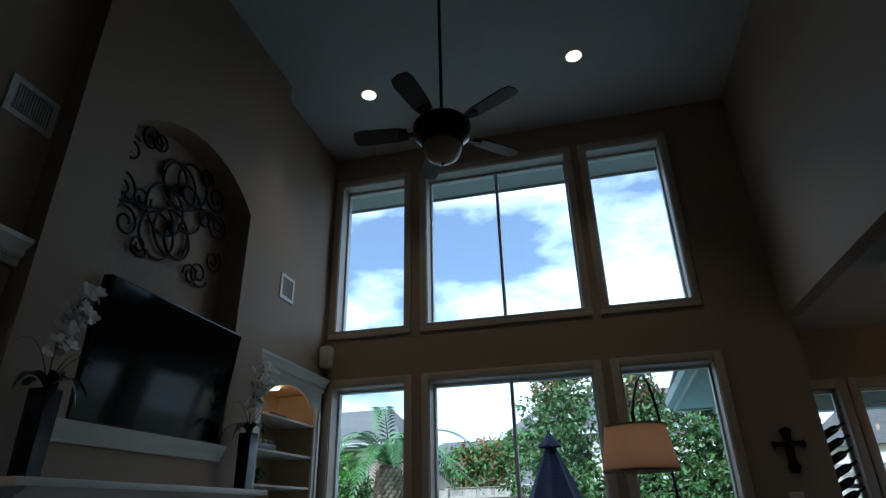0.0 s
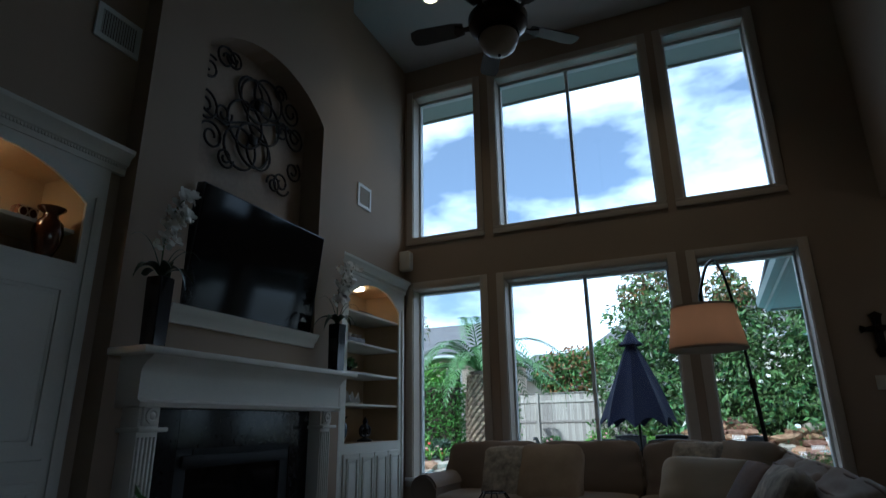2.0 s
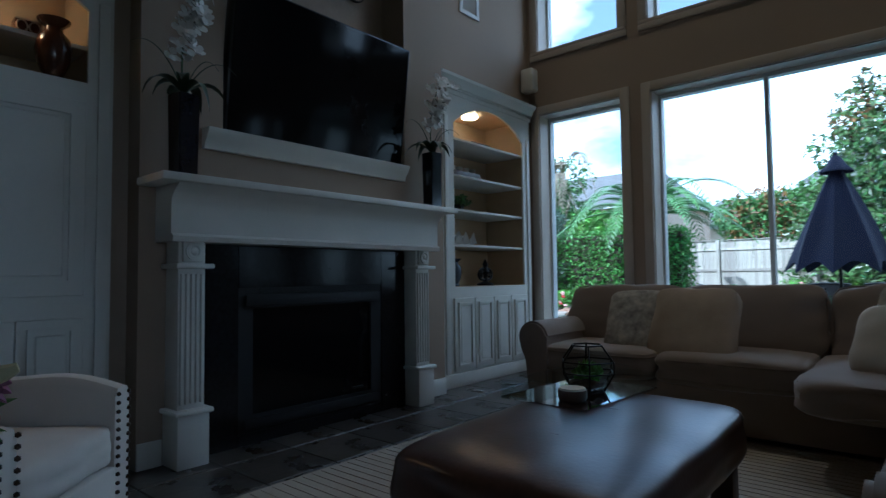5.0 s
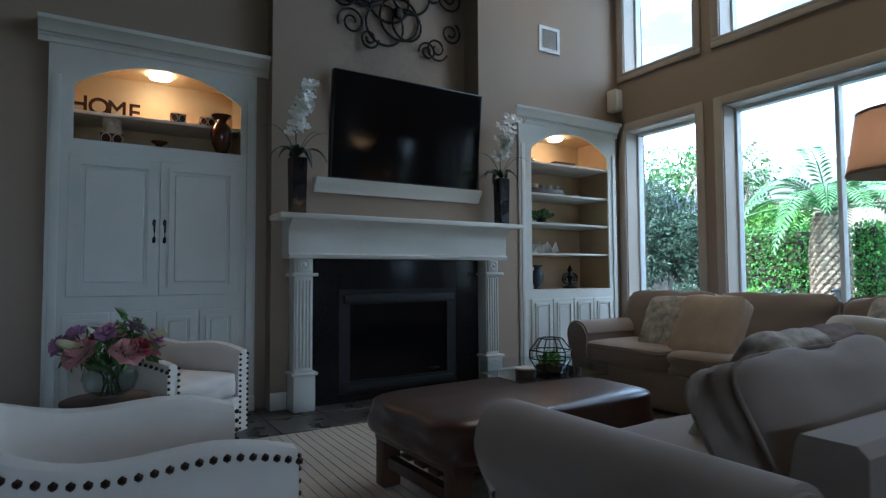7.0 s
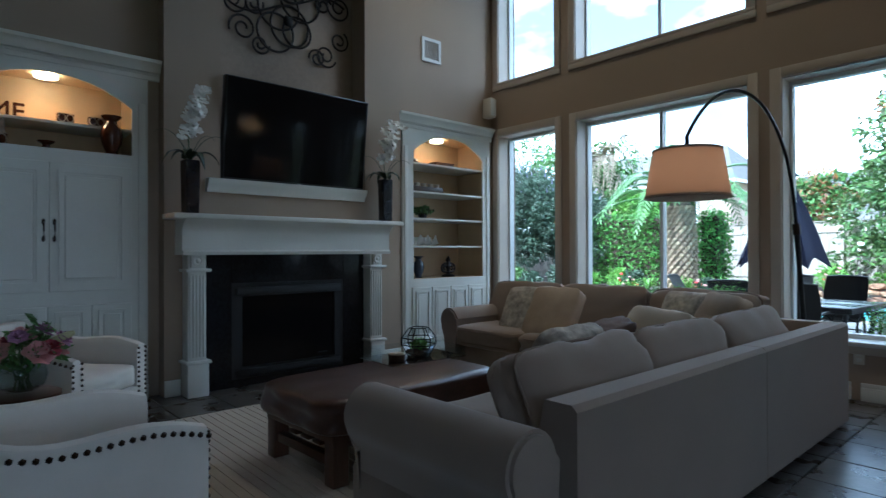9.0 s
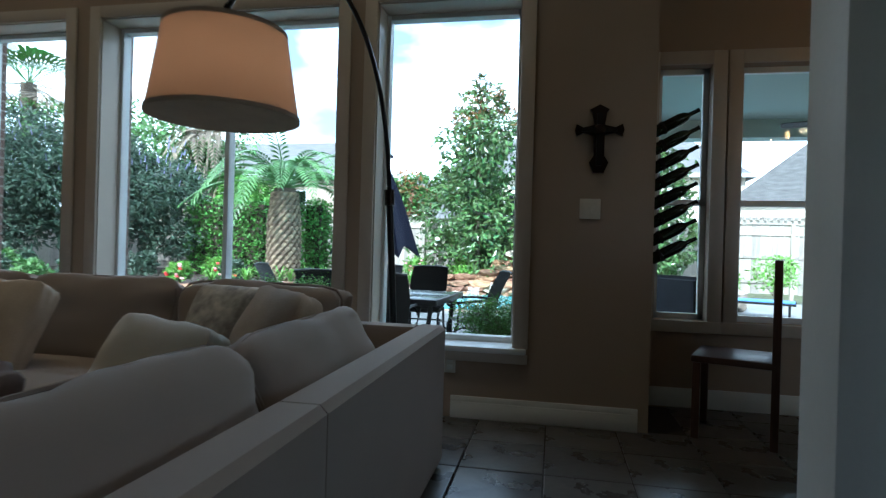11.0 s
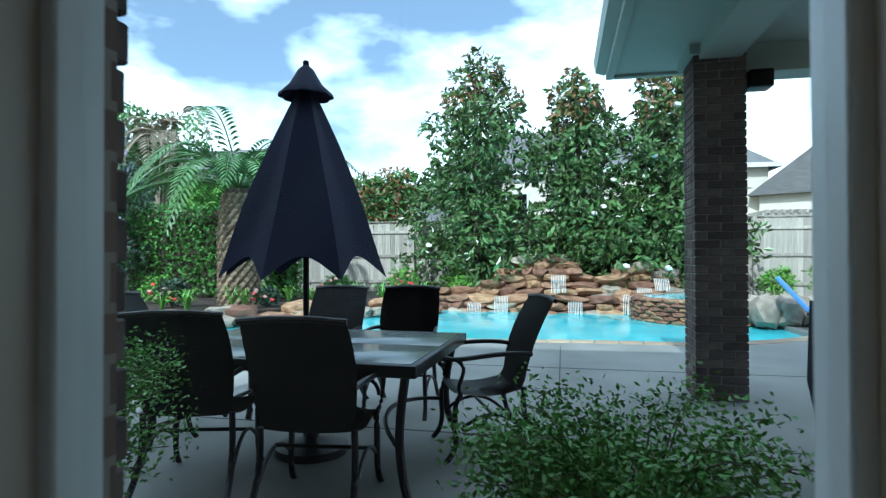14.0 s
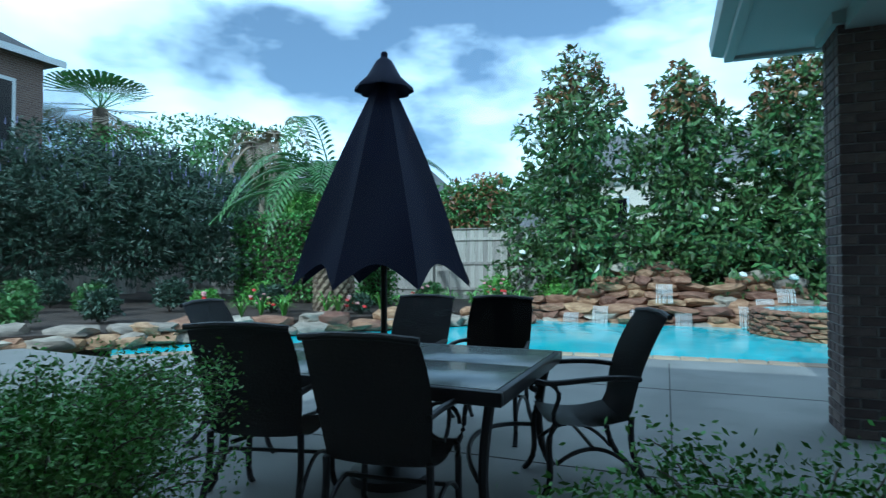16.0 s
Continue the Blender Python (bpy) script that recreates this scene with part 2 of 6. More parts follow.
M_ROCKG = mat("pale grey sandstone", (0.33, 0.28, 0.22), 0.9, var=0.35, scale=4, fine=25, bump=0.9, depth=0.03, rand=0.3)
M_FENCE = mat("weathered cedar board", (0.40, 0.36, 0.31), 0.9, var=0.3, scale=4, stretch=(3, 3, 0.25), bump=0.5, depth=0.006, rand=0.22)
M_BRICK = mat("dark brown brick", (0.115, 0.085, 0.075), 0.9, var=0.4, scale=14, fine=60, bump=0.8, depth=0.006, rand=0.4)
M_MORTAR = mat("grey mortar", (0.30, 0.28, 0.26), 0.95, var=0.15, fine=90, bump=0.6)
M_NAVY = mat("navy canvas", (0.007, 0.008, 0.034), 0.85, var=0.2, scale=2, fine=200, bump=0.2)
M_WICKER = mat("dark brown wicker", (0.013, 0.010, 0.010), 0.5, var=0.5, scale=60, fine=160, bump=0.9, depth=0.006)
M_CASTIRON = mat("dark cast aluminium", (0.025, 0.023, 0.025), 0.4, 0.5, var=0.3)
M_TABLE = mat("grey-green stone tabletop", (0.17, 0.185, 0.17), 0.22, var=0.12, scale=9, fine=60, bump=0.05)
M_SOFFIT = mat("pale green-grey soffit paint", (0.36, 0.42, 0.39), 0.6, var=0.05)
M_STUCCO = mat("cream stucco", (0.68, 0.62, 0.52), 0.9, var=0.07, fine=40)
M_ROOF = mat("grey asphalt shingle", (0.14, 0.135, 0.135), 0.9, var=0.3, scale=2, fine=9, stretch=(1, 1, 4), bump=0.7, depth=0.03)
M_FARBRICK = brickmat("pale brick", (0.46, 0.36, 0.28), (0.38, 0.28, 0.21), (0.55, 0.5, 0.44))
M_DARKBRICK = brickmat("brown house brick", (0.17, 0.11, 0.085), (0.12, 0.075, 0.06), (0.26, 0.22, 0.19))
M_BARK = mat("grey-brown bark", (0.13, 0.10, 0.075), 0.95, var=0.4, scale=6, stretch=(1, 1, 0.2), bump=1, depth=0.03)
M_BOOT = mat("cut palm leaf base", (0.22, 0.165, 0.11), 0.95, var=0.4, scale=9, fine=40, bump=0.6, depth=0.01, rand=0.3)
M_DEAD = mat("dead pale fronds", (0.33, 0.27, 0.20), 0.95, var=0.3, island=0.3)


def leafmat(name, c, k=0.35, rough=0.5):
    return mat(name, c, rough, var=0.25, scale=0.9, fine=20, bump=0, island=k)


L_MAG = leafmat("magnolia leaf", (0.085, 0.14, 0.04), 0.6, 0.3)
L_RUST = leafmat("rusty young leaf", (0.20, 0.095, 0.035), 0.4)
L_PRIVET = leafmat("clipped hedge leaf", (0.10, 0.24, 0.04), 0.4)
L_OAK = leafmat("tree leaf", (0.10, 0.20, 0.05), 0.45)
L_LIGHT = leafmat("bright shrub leaf", (0.16, 0.33, 0.05), 0.4)
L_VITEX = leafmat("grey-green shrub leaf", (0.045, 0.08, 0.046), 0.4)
L_PALM = leafmat("palm frond", (0.10, 0.21, 0.06), 0.3)
L_FERNY = leafmat("feathery shrub leaf", (0.12, 0.26, 0.036), 0.4)
M_BLOOM = mat("white bloom", (0.8, 0.77, 0.7), 0.6, var=0.05)
M_REDBLOOM = mat("red bloom", (0.5, 0.03, 0.03), 0.6)
M_VIOLET = mat("violet bloom", (0.30, 0.28, 0.48), 0.7, island=0.2)
M_BLUE = mat("blue sling fabric", (0.10, 0.23, 0.52), 0.8, var=0.08)


# ---- mesh helpers ----
def box(bm, x0, x1, y0, y1, z0, z1, bevel=0.0, seg=2):
    r = bmesh.ops.create_cube(bm, size=1, matrix=Matrix.Translation(((x0 + x1) / 2, (y0 + y1) / 2, (z0 + z1) / 2)) @ Matrix.Diagonal((x1 - x0, y1 - y0, z1 - z0, 1)))
    if bevel:
        es = list({e for v in r["verts"] for e in v.link_edges})
        bmesh.ops.bevel(bm, geom=es, offset=bevel, segments=seg, affect="EDGES", profile=0.5)
    return bm


def B():
    return bmesh.new()


def mesh_of(bm, name, smooth=True):
    me = bpy.data.meshes.new(name)
    bmesh.ops.recalc_face_normals(bm, faces=bm.faces)
    bm.to_mesh(me)
    bm.free()
    if smooth:
        me.shade_smooth()
        me.set_sharp_from_angle(angle=radians(38))
    return me


def part(name, bm, material, parent=None, label="", at=None, smooth=True):
    me = mesh_of(bm, name, smooth) if isinstance(bm, bmesh.types.BMesh) else bm
    if not me.materials:
        me.materials.append(material)
    ob = new(name, me)
    ob.parent = parent
    if at is not None:
        ob.matrix_basis = at
    if label:
        ob["label"] = label
    return ob


def thing(name, label, category, m=None, group="", kind=""):
    ob = new(name)
    ob.empty_display_size = 0.1
    if m is not None:
        ob.matrix_basis = m
    return tagged(ob, label, category, group, kind)


def solid(name, bm, material, label, category="", kind="", group="", m=None):
    ob = part(name, bm, material)
    if m is not None:
        ob.matrix_basis = m
    return tagged(ob, label, category, group, kind)


def lathe(bm, prof, seg=24, c=(0, 0), wob=0.0):
    rings = []
    for r, z in prof:
        rings.append([bm.verts.new((c[0] + (r + wob * math.sin(5 * i)) * math.cos(2 * math.pi * i / seg), c[1] + (r + wob * math.sin(5 * i)) * math.sin(2 * math.pi * i / seg), z)) for i in range(seg)])
    for a, b in zip(rings, rings[1:]):
        for i in range(seg):
            bm.faces.new((a[i], a[(i + 1) % seg], b[(i + 1) % seg], b[i]))
    bm.faces.new(rings[0][::-1])
    bm.faces.new(rings[-1])
    return bm


def tube(bm, pts, r, seg=8, taper=None):
    pts = [Vector(p) for p in pts]
    rings = []
    for i, p in enumerate(pts):
        d = (pts[min(i + 1, len(pts) - 1)] - pts[max(i - 1, 0)]).normalized()
        s = d.cross(Vector((0, 0, 1)) if abs(d.z) < 0.95 else Vector((1, 0, 0))).normalized()
        u = s.cross(d)
        k = r if taper is None else r + (taper - r) * i / (len(pts) - 1)
        rings.append([bm.verts.new(p + k * (s * math.cos(2 * math.pi * j / seg) + u * math.sin(2 * math.pi * j / seg))) for j in range(seg)])
    for a, b in zip(rings, rings[1:]):
        for j in range(seg):
            bm.faces.new((a[j], a[(j + 1) % seg], b[(j + 1) % seg], b[j]))
    bm.faces.new(rings[0][::-1])
    bm.faces.new(rings[-1])
    return bm


def bez(p0, p1, p2, p3, n=16):
    p0, p1, p2, p3 = map(Vector, (p0, p1, p2, p3))
    return [(1 - t) ** 3 * p0 + 3 * t * (1 - t) ** 2 * p1 + 3 * t * t * (1 - t) * p2 + t ** 3 * p3 for t in (i / n for i in range(n + 1))]


def prism(bm, pts, axis, a, b):
    """Extrude a polygon of (u, v) along an axis from a to b: x -> (u, v) = (y, z); y -> (x, z); z -> (x, y)."""
    def at(u, v, w):
        return {"x": (w, u, v), "y": (u, w, v), "z": (u, v, w)}[axis]
    f, g = [bm.verts.new(at(u, v, a)) for u, v in pts], [bm.verts.new(at(u, v, b)) for u, v in pts]
    n = len(pts)
    for i in range(n):
        bm.faces.new((f[i], f[(i + 1) % n], g[(i + 1) % n], g[i]))
    bm.faces.new(f[::-1])
    bm.faces.new(g)
    return bm


def pierced(bm, axis, a, b, u0, u1, v0, v1, holes):
    """A slab from a to b along an axis, with holes (u0, u1, v0, v1)."""
    us = sorted({u0, u1, *[q for h in holes for q in h[:2]]})
    for ua, ub in zip(us, us[1:]):
        vs = sorted({v0, v1, *[q for h in holes if h[0] < (ua + ub) / 2 < h[1] for q in h[2:]]})
        for va, vb in zip(vs, vs[1:]):
            if any(h[0] < (ua + ub) / 2 < h[1] and h[2] < (va + vb) / 2 < h[3] for h in holes):
                continue
            if axis == "y":
                box(bm, ua, ub, a, b, va, vb)
            else:
                box(bm, a, b, ua, ub, va, vb)
    return bm


def spandrels(bm, u0, u1, spring, rise, top, a, b, n=14):
    """The two corners over a segmental arch, as prisms along x."""
    h, c = (u1 - u0) / 2, (u0 + u1) / 2
    R = (h * h + rise * rise) / (2 * rise)
    arc = [(c + h * math.cos(math.pi * i / n), 0) for i in range(n + 1)]
    arc = [(u, spring + rise - R + math.sqrt(max(0, R * R - (u - c) ** 2))) for u, _ in arc]
    for (ua, va), (ub, vb) in zip(arc, arc[1:]):
        prism(bm, [(ua, va), (ua, top), (ub, top), (ub, vb)], "x", a, b)
    return bm


def cushion(bm, sx, sy, sz, m=None, n=12, p=0.35, wrinkle=0.0, seed=0):
    """A stuffed cushion: a rounded, bulging box of that size round the origin."""
    bmesh.ops.create_cube(bm, size=2)
    bmesh.ops.subdivide_edges(bm, edges=bm.edges[:], cuts=n - 1, use_grid_fill=True)
    for v in bm.verts:
        x, y, z = v.co
        q = Vector((x, y, z))
        k = (abs(x) ** 8 + abs(y) ** 8 + abs(z) ** 8) ** (1 / 8)
        q /= k
        bulge = (1 - p) + p * (1 - q.x ** 2) * (1 - q.y ** 2) if abs(z) > 0.5 else (1 - p)
        w = 0.0
        if wrinkle:
            w = wrinkle * noise.noise((q.x * 2.6 + seed, q.y * 2.6, q.z * 2 + seed))
        v.co = Vector((q.x * sx / 2, q.y * sy / 2, q.z * sz / 2 * min(1, bulge + p * 0.45))) * (1 + w)
        if m:
            v.co = m @ v.co
    return bm


def leaves(name, clumps, n, size, seed, ratio=0.45, shell=0.55, droop=0.3):
    """A crown of n small bent leaves spread over clumps (x, y, z, rx, ry, rz)."""
    rng = np.random.default_rng(seed)
    cl = np.array(clumps, float)
    vol = (cl[:, 3] * cl[:, 4] * cl[:, 5]) ** (2 / 3)
    k = rng.choice(len(cl), n, p=vol / vol.sum())
    d = rng.normal(size=(n, 3))
    d /= np.linalg.norm(d, axis=1)[:, None]
    r = shell + (1 - shell) * rng.random(n) ** 0.6
    r *= 1 + 0.16 * np.sin(d[:, 0] * 7 + k) * np.cos(d[:, 1] * 6 + 2 * k) + 0.12 * np.sin(d[:, 2] * 9 + k)
    c = cl[k, :3] + d * cl[k, 3:] * r[:, None]
    a = d * 0.8 + rng.normal(size=(n, 3)) * 0.7
    a[:, 2] -= droop
    a /= np.linalg.norm(a, axis=1)[:, None]
    s = np.cross(a, rng.normal(size=(n, 3)))
    s /= np.linalg.norm(s, axis=1)[:, None]
    up = np.cross(s, a)
    L = size * (0.6 + 0.8 * rng.random(n))[:, None]
    v = np.stack([c - a * L / 2, c + s * L * ratio / 2 + up * L * 0.08, c + a * L / 2, c - s * L * ratio / 2 + up * L * 0.08], 1).reshape(-1, 3)
    me = bpy.data.meshes.new(name)
    me.from_pydata(v.tolist(), [], np.arange(4 * n).reshape(-1, 4).tolist())
    return me


def lump(bm, sx, sy, sz, seed, sub=2, amp=0.22, m=None):
    r = bmesh.ops.create_icosphere(bm, subdivisions=sub, radius=1)
    for v in r["verts"]:
        q = v.co.copy()
        k = (abs(q.x) ** 4 + abs(q.y) ** 4 + abs(q.z) ** 4) ** 0.25
        q /= k
        q *= 1 + amp * noise.noise(q * 1.7 + Vector((seed * 3.1, seed, 0)))
        v.co = Vector((q.x * sx / 2, q.y * sy / 2, q.z * sz / 2))
        if m:
            v.co = m @ v.co
    return bm


# ---- the house ----
W0, W1, GL = 5.28, 5.62, 5.48
LX, BX, RX = -2.86, -2.72, 2.06
CEIL, LOW = 5.65, 2.95
WINS = [(-2.74, -1.88, 3.225, 5.22), (-1.6, 0.16, 3.225, 5.22), (0.41, 1.26, 3.225, 5.22),
        (-2.74, -1.87, 0.44, 2.57), (-1.59, 0.17, 0.44, 2.57), (0.43, 1.335, 0.44, 2.57)]
wall_n = solid("wall_window", pierced(B(), "y", W0, 5.55, -3.4, RX, -0.4, 6.2, WINS), M_WALL, "tan painted wall with two rows of tall windows", "wall", "structure")
solid("wall_brick_outside", pierced(B(), "y", 5.555, 5.62, -3.6, RX + 0.06, -0.45, 6.2, [(a - 0.03, b + 0.03, c - 0.02, d + 0.02) for a, b, c, d in WINS]), M_DARKBRICK, "brown brick outer face of the house", "wall", "structure")


def window(i, x0, x1, z0, z1, mullion=False, sill=False):
    w = thing("window_%d" % i, "tall fixed window in a taupe painted casing", "window", kind="structure")
    bm = B()
    for a, b, c, d in ((x0, x0 + 0.03, z0, z1), (x1 - 0.03, x1, z0, z1), (x0 + 0.03, x1 - 0.03, z0, z0 + 0.04), (x0 + 0.03, x1 - 0.03, z1 - 0.04, z1)):
        box(bm, a, b, GL - 0.03, GL + 0.05, c, d, 0.004, 1)
    if mullion:
        m = (x0 + x1) / 2
        box(bm, m - 0.018, m + 0.018, GL - 0.03, GL + 0.05, z0 + 0.04, z1 - 0.04, 0.004, 1)
    part("window_frame", bm, M_SASH, w)
    for a, b in ([(x0 + 0.03, (x0 + x1) / 2 - 0.018), ((x0 + x1) / 2 + 0.018, x1 - 0.03)] if mullion else [(x0 + 0.03, x1 - 0.03)]):
        pane = part("pane", box(B(), a, b, GL + 0.01, GL + 0.016, z0 + 0.04, z1 - 0.04), M_GLASS, w)
        pane.visible_shadow = False
    bm = B()
    k = 0.085
    for a, b, c, d in ((x0 - k, x0, z0, z1 + k), (x1, x1 + k, z0, z1 + k), (x0, x1, z1, z1 + k), (x0 - k, x1 + k, z0 - 0.09, z0 - 0.03)):
        box(bm, a, b, W0 - 0.022, W0 - 0.002, c, d, 0.006, 2)
    # jamb lining
    for a, b, c, d in ((x0 - 0.004, x0 + 0.008, z0, z1), (x1 - 0.008, x1 + 0.004, z0, z1), (x0, x1, z1 - 0.008, z1 + 0.004)):
        box(bm, a, b, W0 - 0.003, GL - 0.03, c, d)
    part("casing", bm, M_CASING, w)
    part("window_sill", box(B(), x0 - 0.085, x1 + 0.075, W0 - (0.045 if sill else 0.023), GL - 0.028, z0 - 0.03, z0 + 0.005, 0.008), M_CASING if not sill else M_SASH, w)
    return w


for i, (a, b, c, d) in enumerate(WINS):
    window(i + 1, a, b, c, d, i in (1, 4), i > 2)

# left wall with the chimney breast and the two recesses for the built-ins
bm = B()
pierced(bm, "x", -3.0, LX, -6, 1.39, -0.2, 6.2, [(0.03, 1.28, 0.0, 2.52)])
pierced(bm, "x", -3.0, LX, 3.72, 5.28, -0.2, 6.2, [(3.9, 5.12, 0.0, 2.52)])
box(bm, -3.5, -3.42, -0.2, 5.4, -0.2, 2.8)
solid("wall_left", bm, M_WALL, "tan painted side wall beside the fireplace", "wall", "structure")
bm = B()
pierced(bm, "x", -2.95, BX, 1.39, 3.72, -0.2, CEIL + 0.2, [(1.83, 3.28, 1.74, 4.10), (1.74, 3.0, 0.02, 1.02)])
spandrels(bm, 1.83, 3.28, 3.77, 0.31, 4.10, -2.95, BX)
box(bm, -3.1, -2.951, 1.39, 3.72, 1.3, 5.7)
solid("chimney_breast", bm, M_WALL, "tan painted chimney breast with an arched niche", "wall", "structure")
solid("niche_back", box(B(), -2.95, -2.94, 1.84, 3.27, 1.75, 4.09), M_FAUX, "mottled tan plaster at the back of the niche", "wall", "structure")
bm = B()
for a, b in ((-6, -0.2), (5.16, 5.26)):
    box(bm, LX, LX + 0.015, a, b, 0, 0.13, 0.004)
box(bm, BX, BX + 0.015, 1.39, 1.51, 0, 0.13, 0.004)
box(bm, BX, BX + 0.015, 3.41, 3.72, 0, 0.13, 0.004)
for a, b in ((0.96, RX), (-2.84, 0.9)):
    box(bm, a, b, W0 - 0.016, W0, 0, 0.10, 0.003)
    box(bm, a, b, W0 - 0.011, W0, 0.10, 0.135, 0.004)
box(bm, 2.2, 5.2, 5.934, 5.949, 0, 0.13, 0.004)
solid("baseboard", bm, M_WHITE, "cream painted moulded baseboard", "baseboard", "structure")

solid("ceiling", box(B(), -3.2, RX + 0.2, -6.2, 5.6, CEIL, CEIL + 0.2), M_CEIL, "high flat grey-white ceiling", "ceiling", "structure")
solid("ceiling_low", box(B(), RX + 0.1, 7.2, -6.2, 6.1, LOW, LOW + 0.2), M_CEIL, "lower ceiling over the breakfast nook", "ceiling", "structure")
solid("wall_upper", box(B(), RX, RX + 0.14, -6.2, 5.28, LOW - 0.02, 6.0), M_WALL, "tan painted upper wall over the opening to the nook", "wall", "structure")
solid("wall_nook_side", box(B(), RX - 0.001, RX + 0.06, W0, 5.95, -0.2, LOW), M_WALL, "tan wall at the side of the nook", "wall", "structure")
NW = [(2.24, 2.58, 0.59, 2.33), (2.77, 3.6, 0.59, 2.33), (3.8, 4.5, 0.59, 2.33)]
solid("wall_nook", pierced(B(), "y", 5.95, 6.17, RX, 7.2, -0.4, LOW + 0.2, NW), M_WALL, "tan nook wall with sash windows", "wall", "structure")
for i, (a, b, c, d) in enumerate(NW):
    w = thing("window_%d" % (7 + i), "sash window of the breakfast nook in a brown-taupe casing", "window", kind="structure")
    bm = B()
    for q in ((a, a + 0.035, c, d), (b - 0.035, b, c, d), (a, b, c, c + 0.04), (a, b, d - 0.04, d), (a, b, 1.38, 1.42)):
        box(bm, q[0], q[1], 6.04, 6.08, q[2], q[3])
    part("window_frame", bm, M_SASH, w)
    part("pane", box(B(), a + 0.035, b - 0.035, 6.06, 6.065, c + 0.04, d - 0.04), M_GLASS, w).visible_shadow = False
    bm = B()
    for q in ((a - 0.09, a, c, d + 0.09), (b, b + 0.09, c, d + 0.09), (a, b, d, d + 0.09), (a - 0.1, b + 0.1, c - 0.08, c)):
        box(bm, q[0], q[1], 5.928, 5.948, q[2], q[3], 0.005)
    part("casing", bm, M_CASING, w)
solid("wall_back", box(B(), -3.2, 7.3, -6.2, -6.0, -0.2, 6.0), M_WALL, "plain tan back wall", "wall", "structure")
solid("wall_right", pierced(B(), "x", 7.1, 7.3, -6.0, 6.17, -0.2, 3.1, [(-3.2, 1.2, 0.95, 2.5)]), M_WALL, "plain tan far wall of the kitchen", "wall", "structure")
# unseen window, added as the opening for the fill light
kw = thing("window_10", "unseen wide kitchen window, added in the far side wall for fill light", "window", kind="structure")
bm = pierced(B(), "x", 7.17, 7.23, -3.2, 1.2, 0.95, 2.5, [(-3.14 + 1.45 * k, -1.76 + 1.45 * k, 1.01, 2.44) for k in range(3)])
part("window_frame", bm, M_SASH, kw)
for k in range(3):
    part("pane", box(B(), 7.197, 7.203, -3.14 + 1.45 * k, -1.76 + 1.45 * k, 1.01, 2.44), M_GLASS, kw).visible_shadow = False
floor = solid("floor", box(B(), -3.3, 7.2, -6.1, 6.0, -0.2, -0.012), M_GROUT, "dark slate tile floor", "floor", "structure")
bm = B()
prism(bm, [(-7, 5.95), (6.05, 5.95), (6.05, 6.1), (0.5, 10.4), (-7, 6.1)], "x", -4.2, 8.0)
solid("house_roof", bm, M_ROOF, "grey shingled pitched roof over the house", "roof", "structure")
eave = thing("eave", "pale painted eave soffit and fascia over the tall windows", "eave", kind="structure")
part("soffit", box(B(), -4.1, 2.2, 5.625, 6.04, 5.29, 5.31), M_SOFFIT, eave)
part("fascia", box(B(), -4.1, 2.2, 6.042, 6.07, 5.26, 5.46, 0.006), M_SOFFIT, eave)
solid("wall_end", box(B(), -3.7, -3.5, -6.2, 5.6, -0.4, 6.1), M_DARKBRICK, "brown brick end wall", "wall", "structure")
solid("column", box(B(), 2.44, 2.72, 3.8, 4.08, 0, LOW, 0.006), M_WHITE, "square cream painted column beside the bar", "column", "structure")

# ---- fireplace ----
fp = thing("fireplace", "cream painted mantelpiece round a black granite fireplace", "fireplace", pose(0, -0.061, 0) @ Matrix.Diagonal((1, 0.958, 1, 1)))
for q in ((1.80, 2.06, 0.0, 1.2), (3.2, 3.44, 0.0, 1.2), (2.063, 3.197, 0.88, 1.2), (2.063, 3.197, 0.0, 0.06)):
    part("granite_slab", box(B(), BX, BX + 0.03, *q), M_BLACK, fp, "polished black granite slab")
bm = pierced(B(), "x", BX - 0.02, BX + 0.022, 2.06, 3.2, 0.06, 0.88, [(2.16, 3.1, 0.16, 0.76)])
part("firebox_door", bm, M_FIREBOX, fp, "matt black metal firebox front")
part("hood", box(B(), BX + 0.022, BX + 0.05, 2.1, 3.16, 0.77, 0.84, 0.01), M_FIREBOX, fp)
for k in range(3):
    part("louvre", box(B(), BX + 0.022, BX + 0.03, 2.2, 3.06, 0.845 + k * 0.011, 0.85 + k * 0.011), M_FIREBOX, fp)
part("kick_plate", box(B(), BX + 0.022, BX + 0.04, 2.1, 3.16, 0.08, 0.14, 0.006), M_FIREBOX, fp)
part("firebox", box(B(), -3.1, BX - 0.01, 2.1, 3.16, 0.02, 0.9), M_FIREBOX, fp)
part("door_glass", box(B(), BX, BX + 0.006, 2.16, 3.1, 0.16, 0.76), M_TV, fp, "dark firebox glass")
part("handle", box(B(), BX + 0.04, BX + 0.06, 2.9, 3.0, 0.2, 0.212, 0.004), M_BLACKMET, fp)
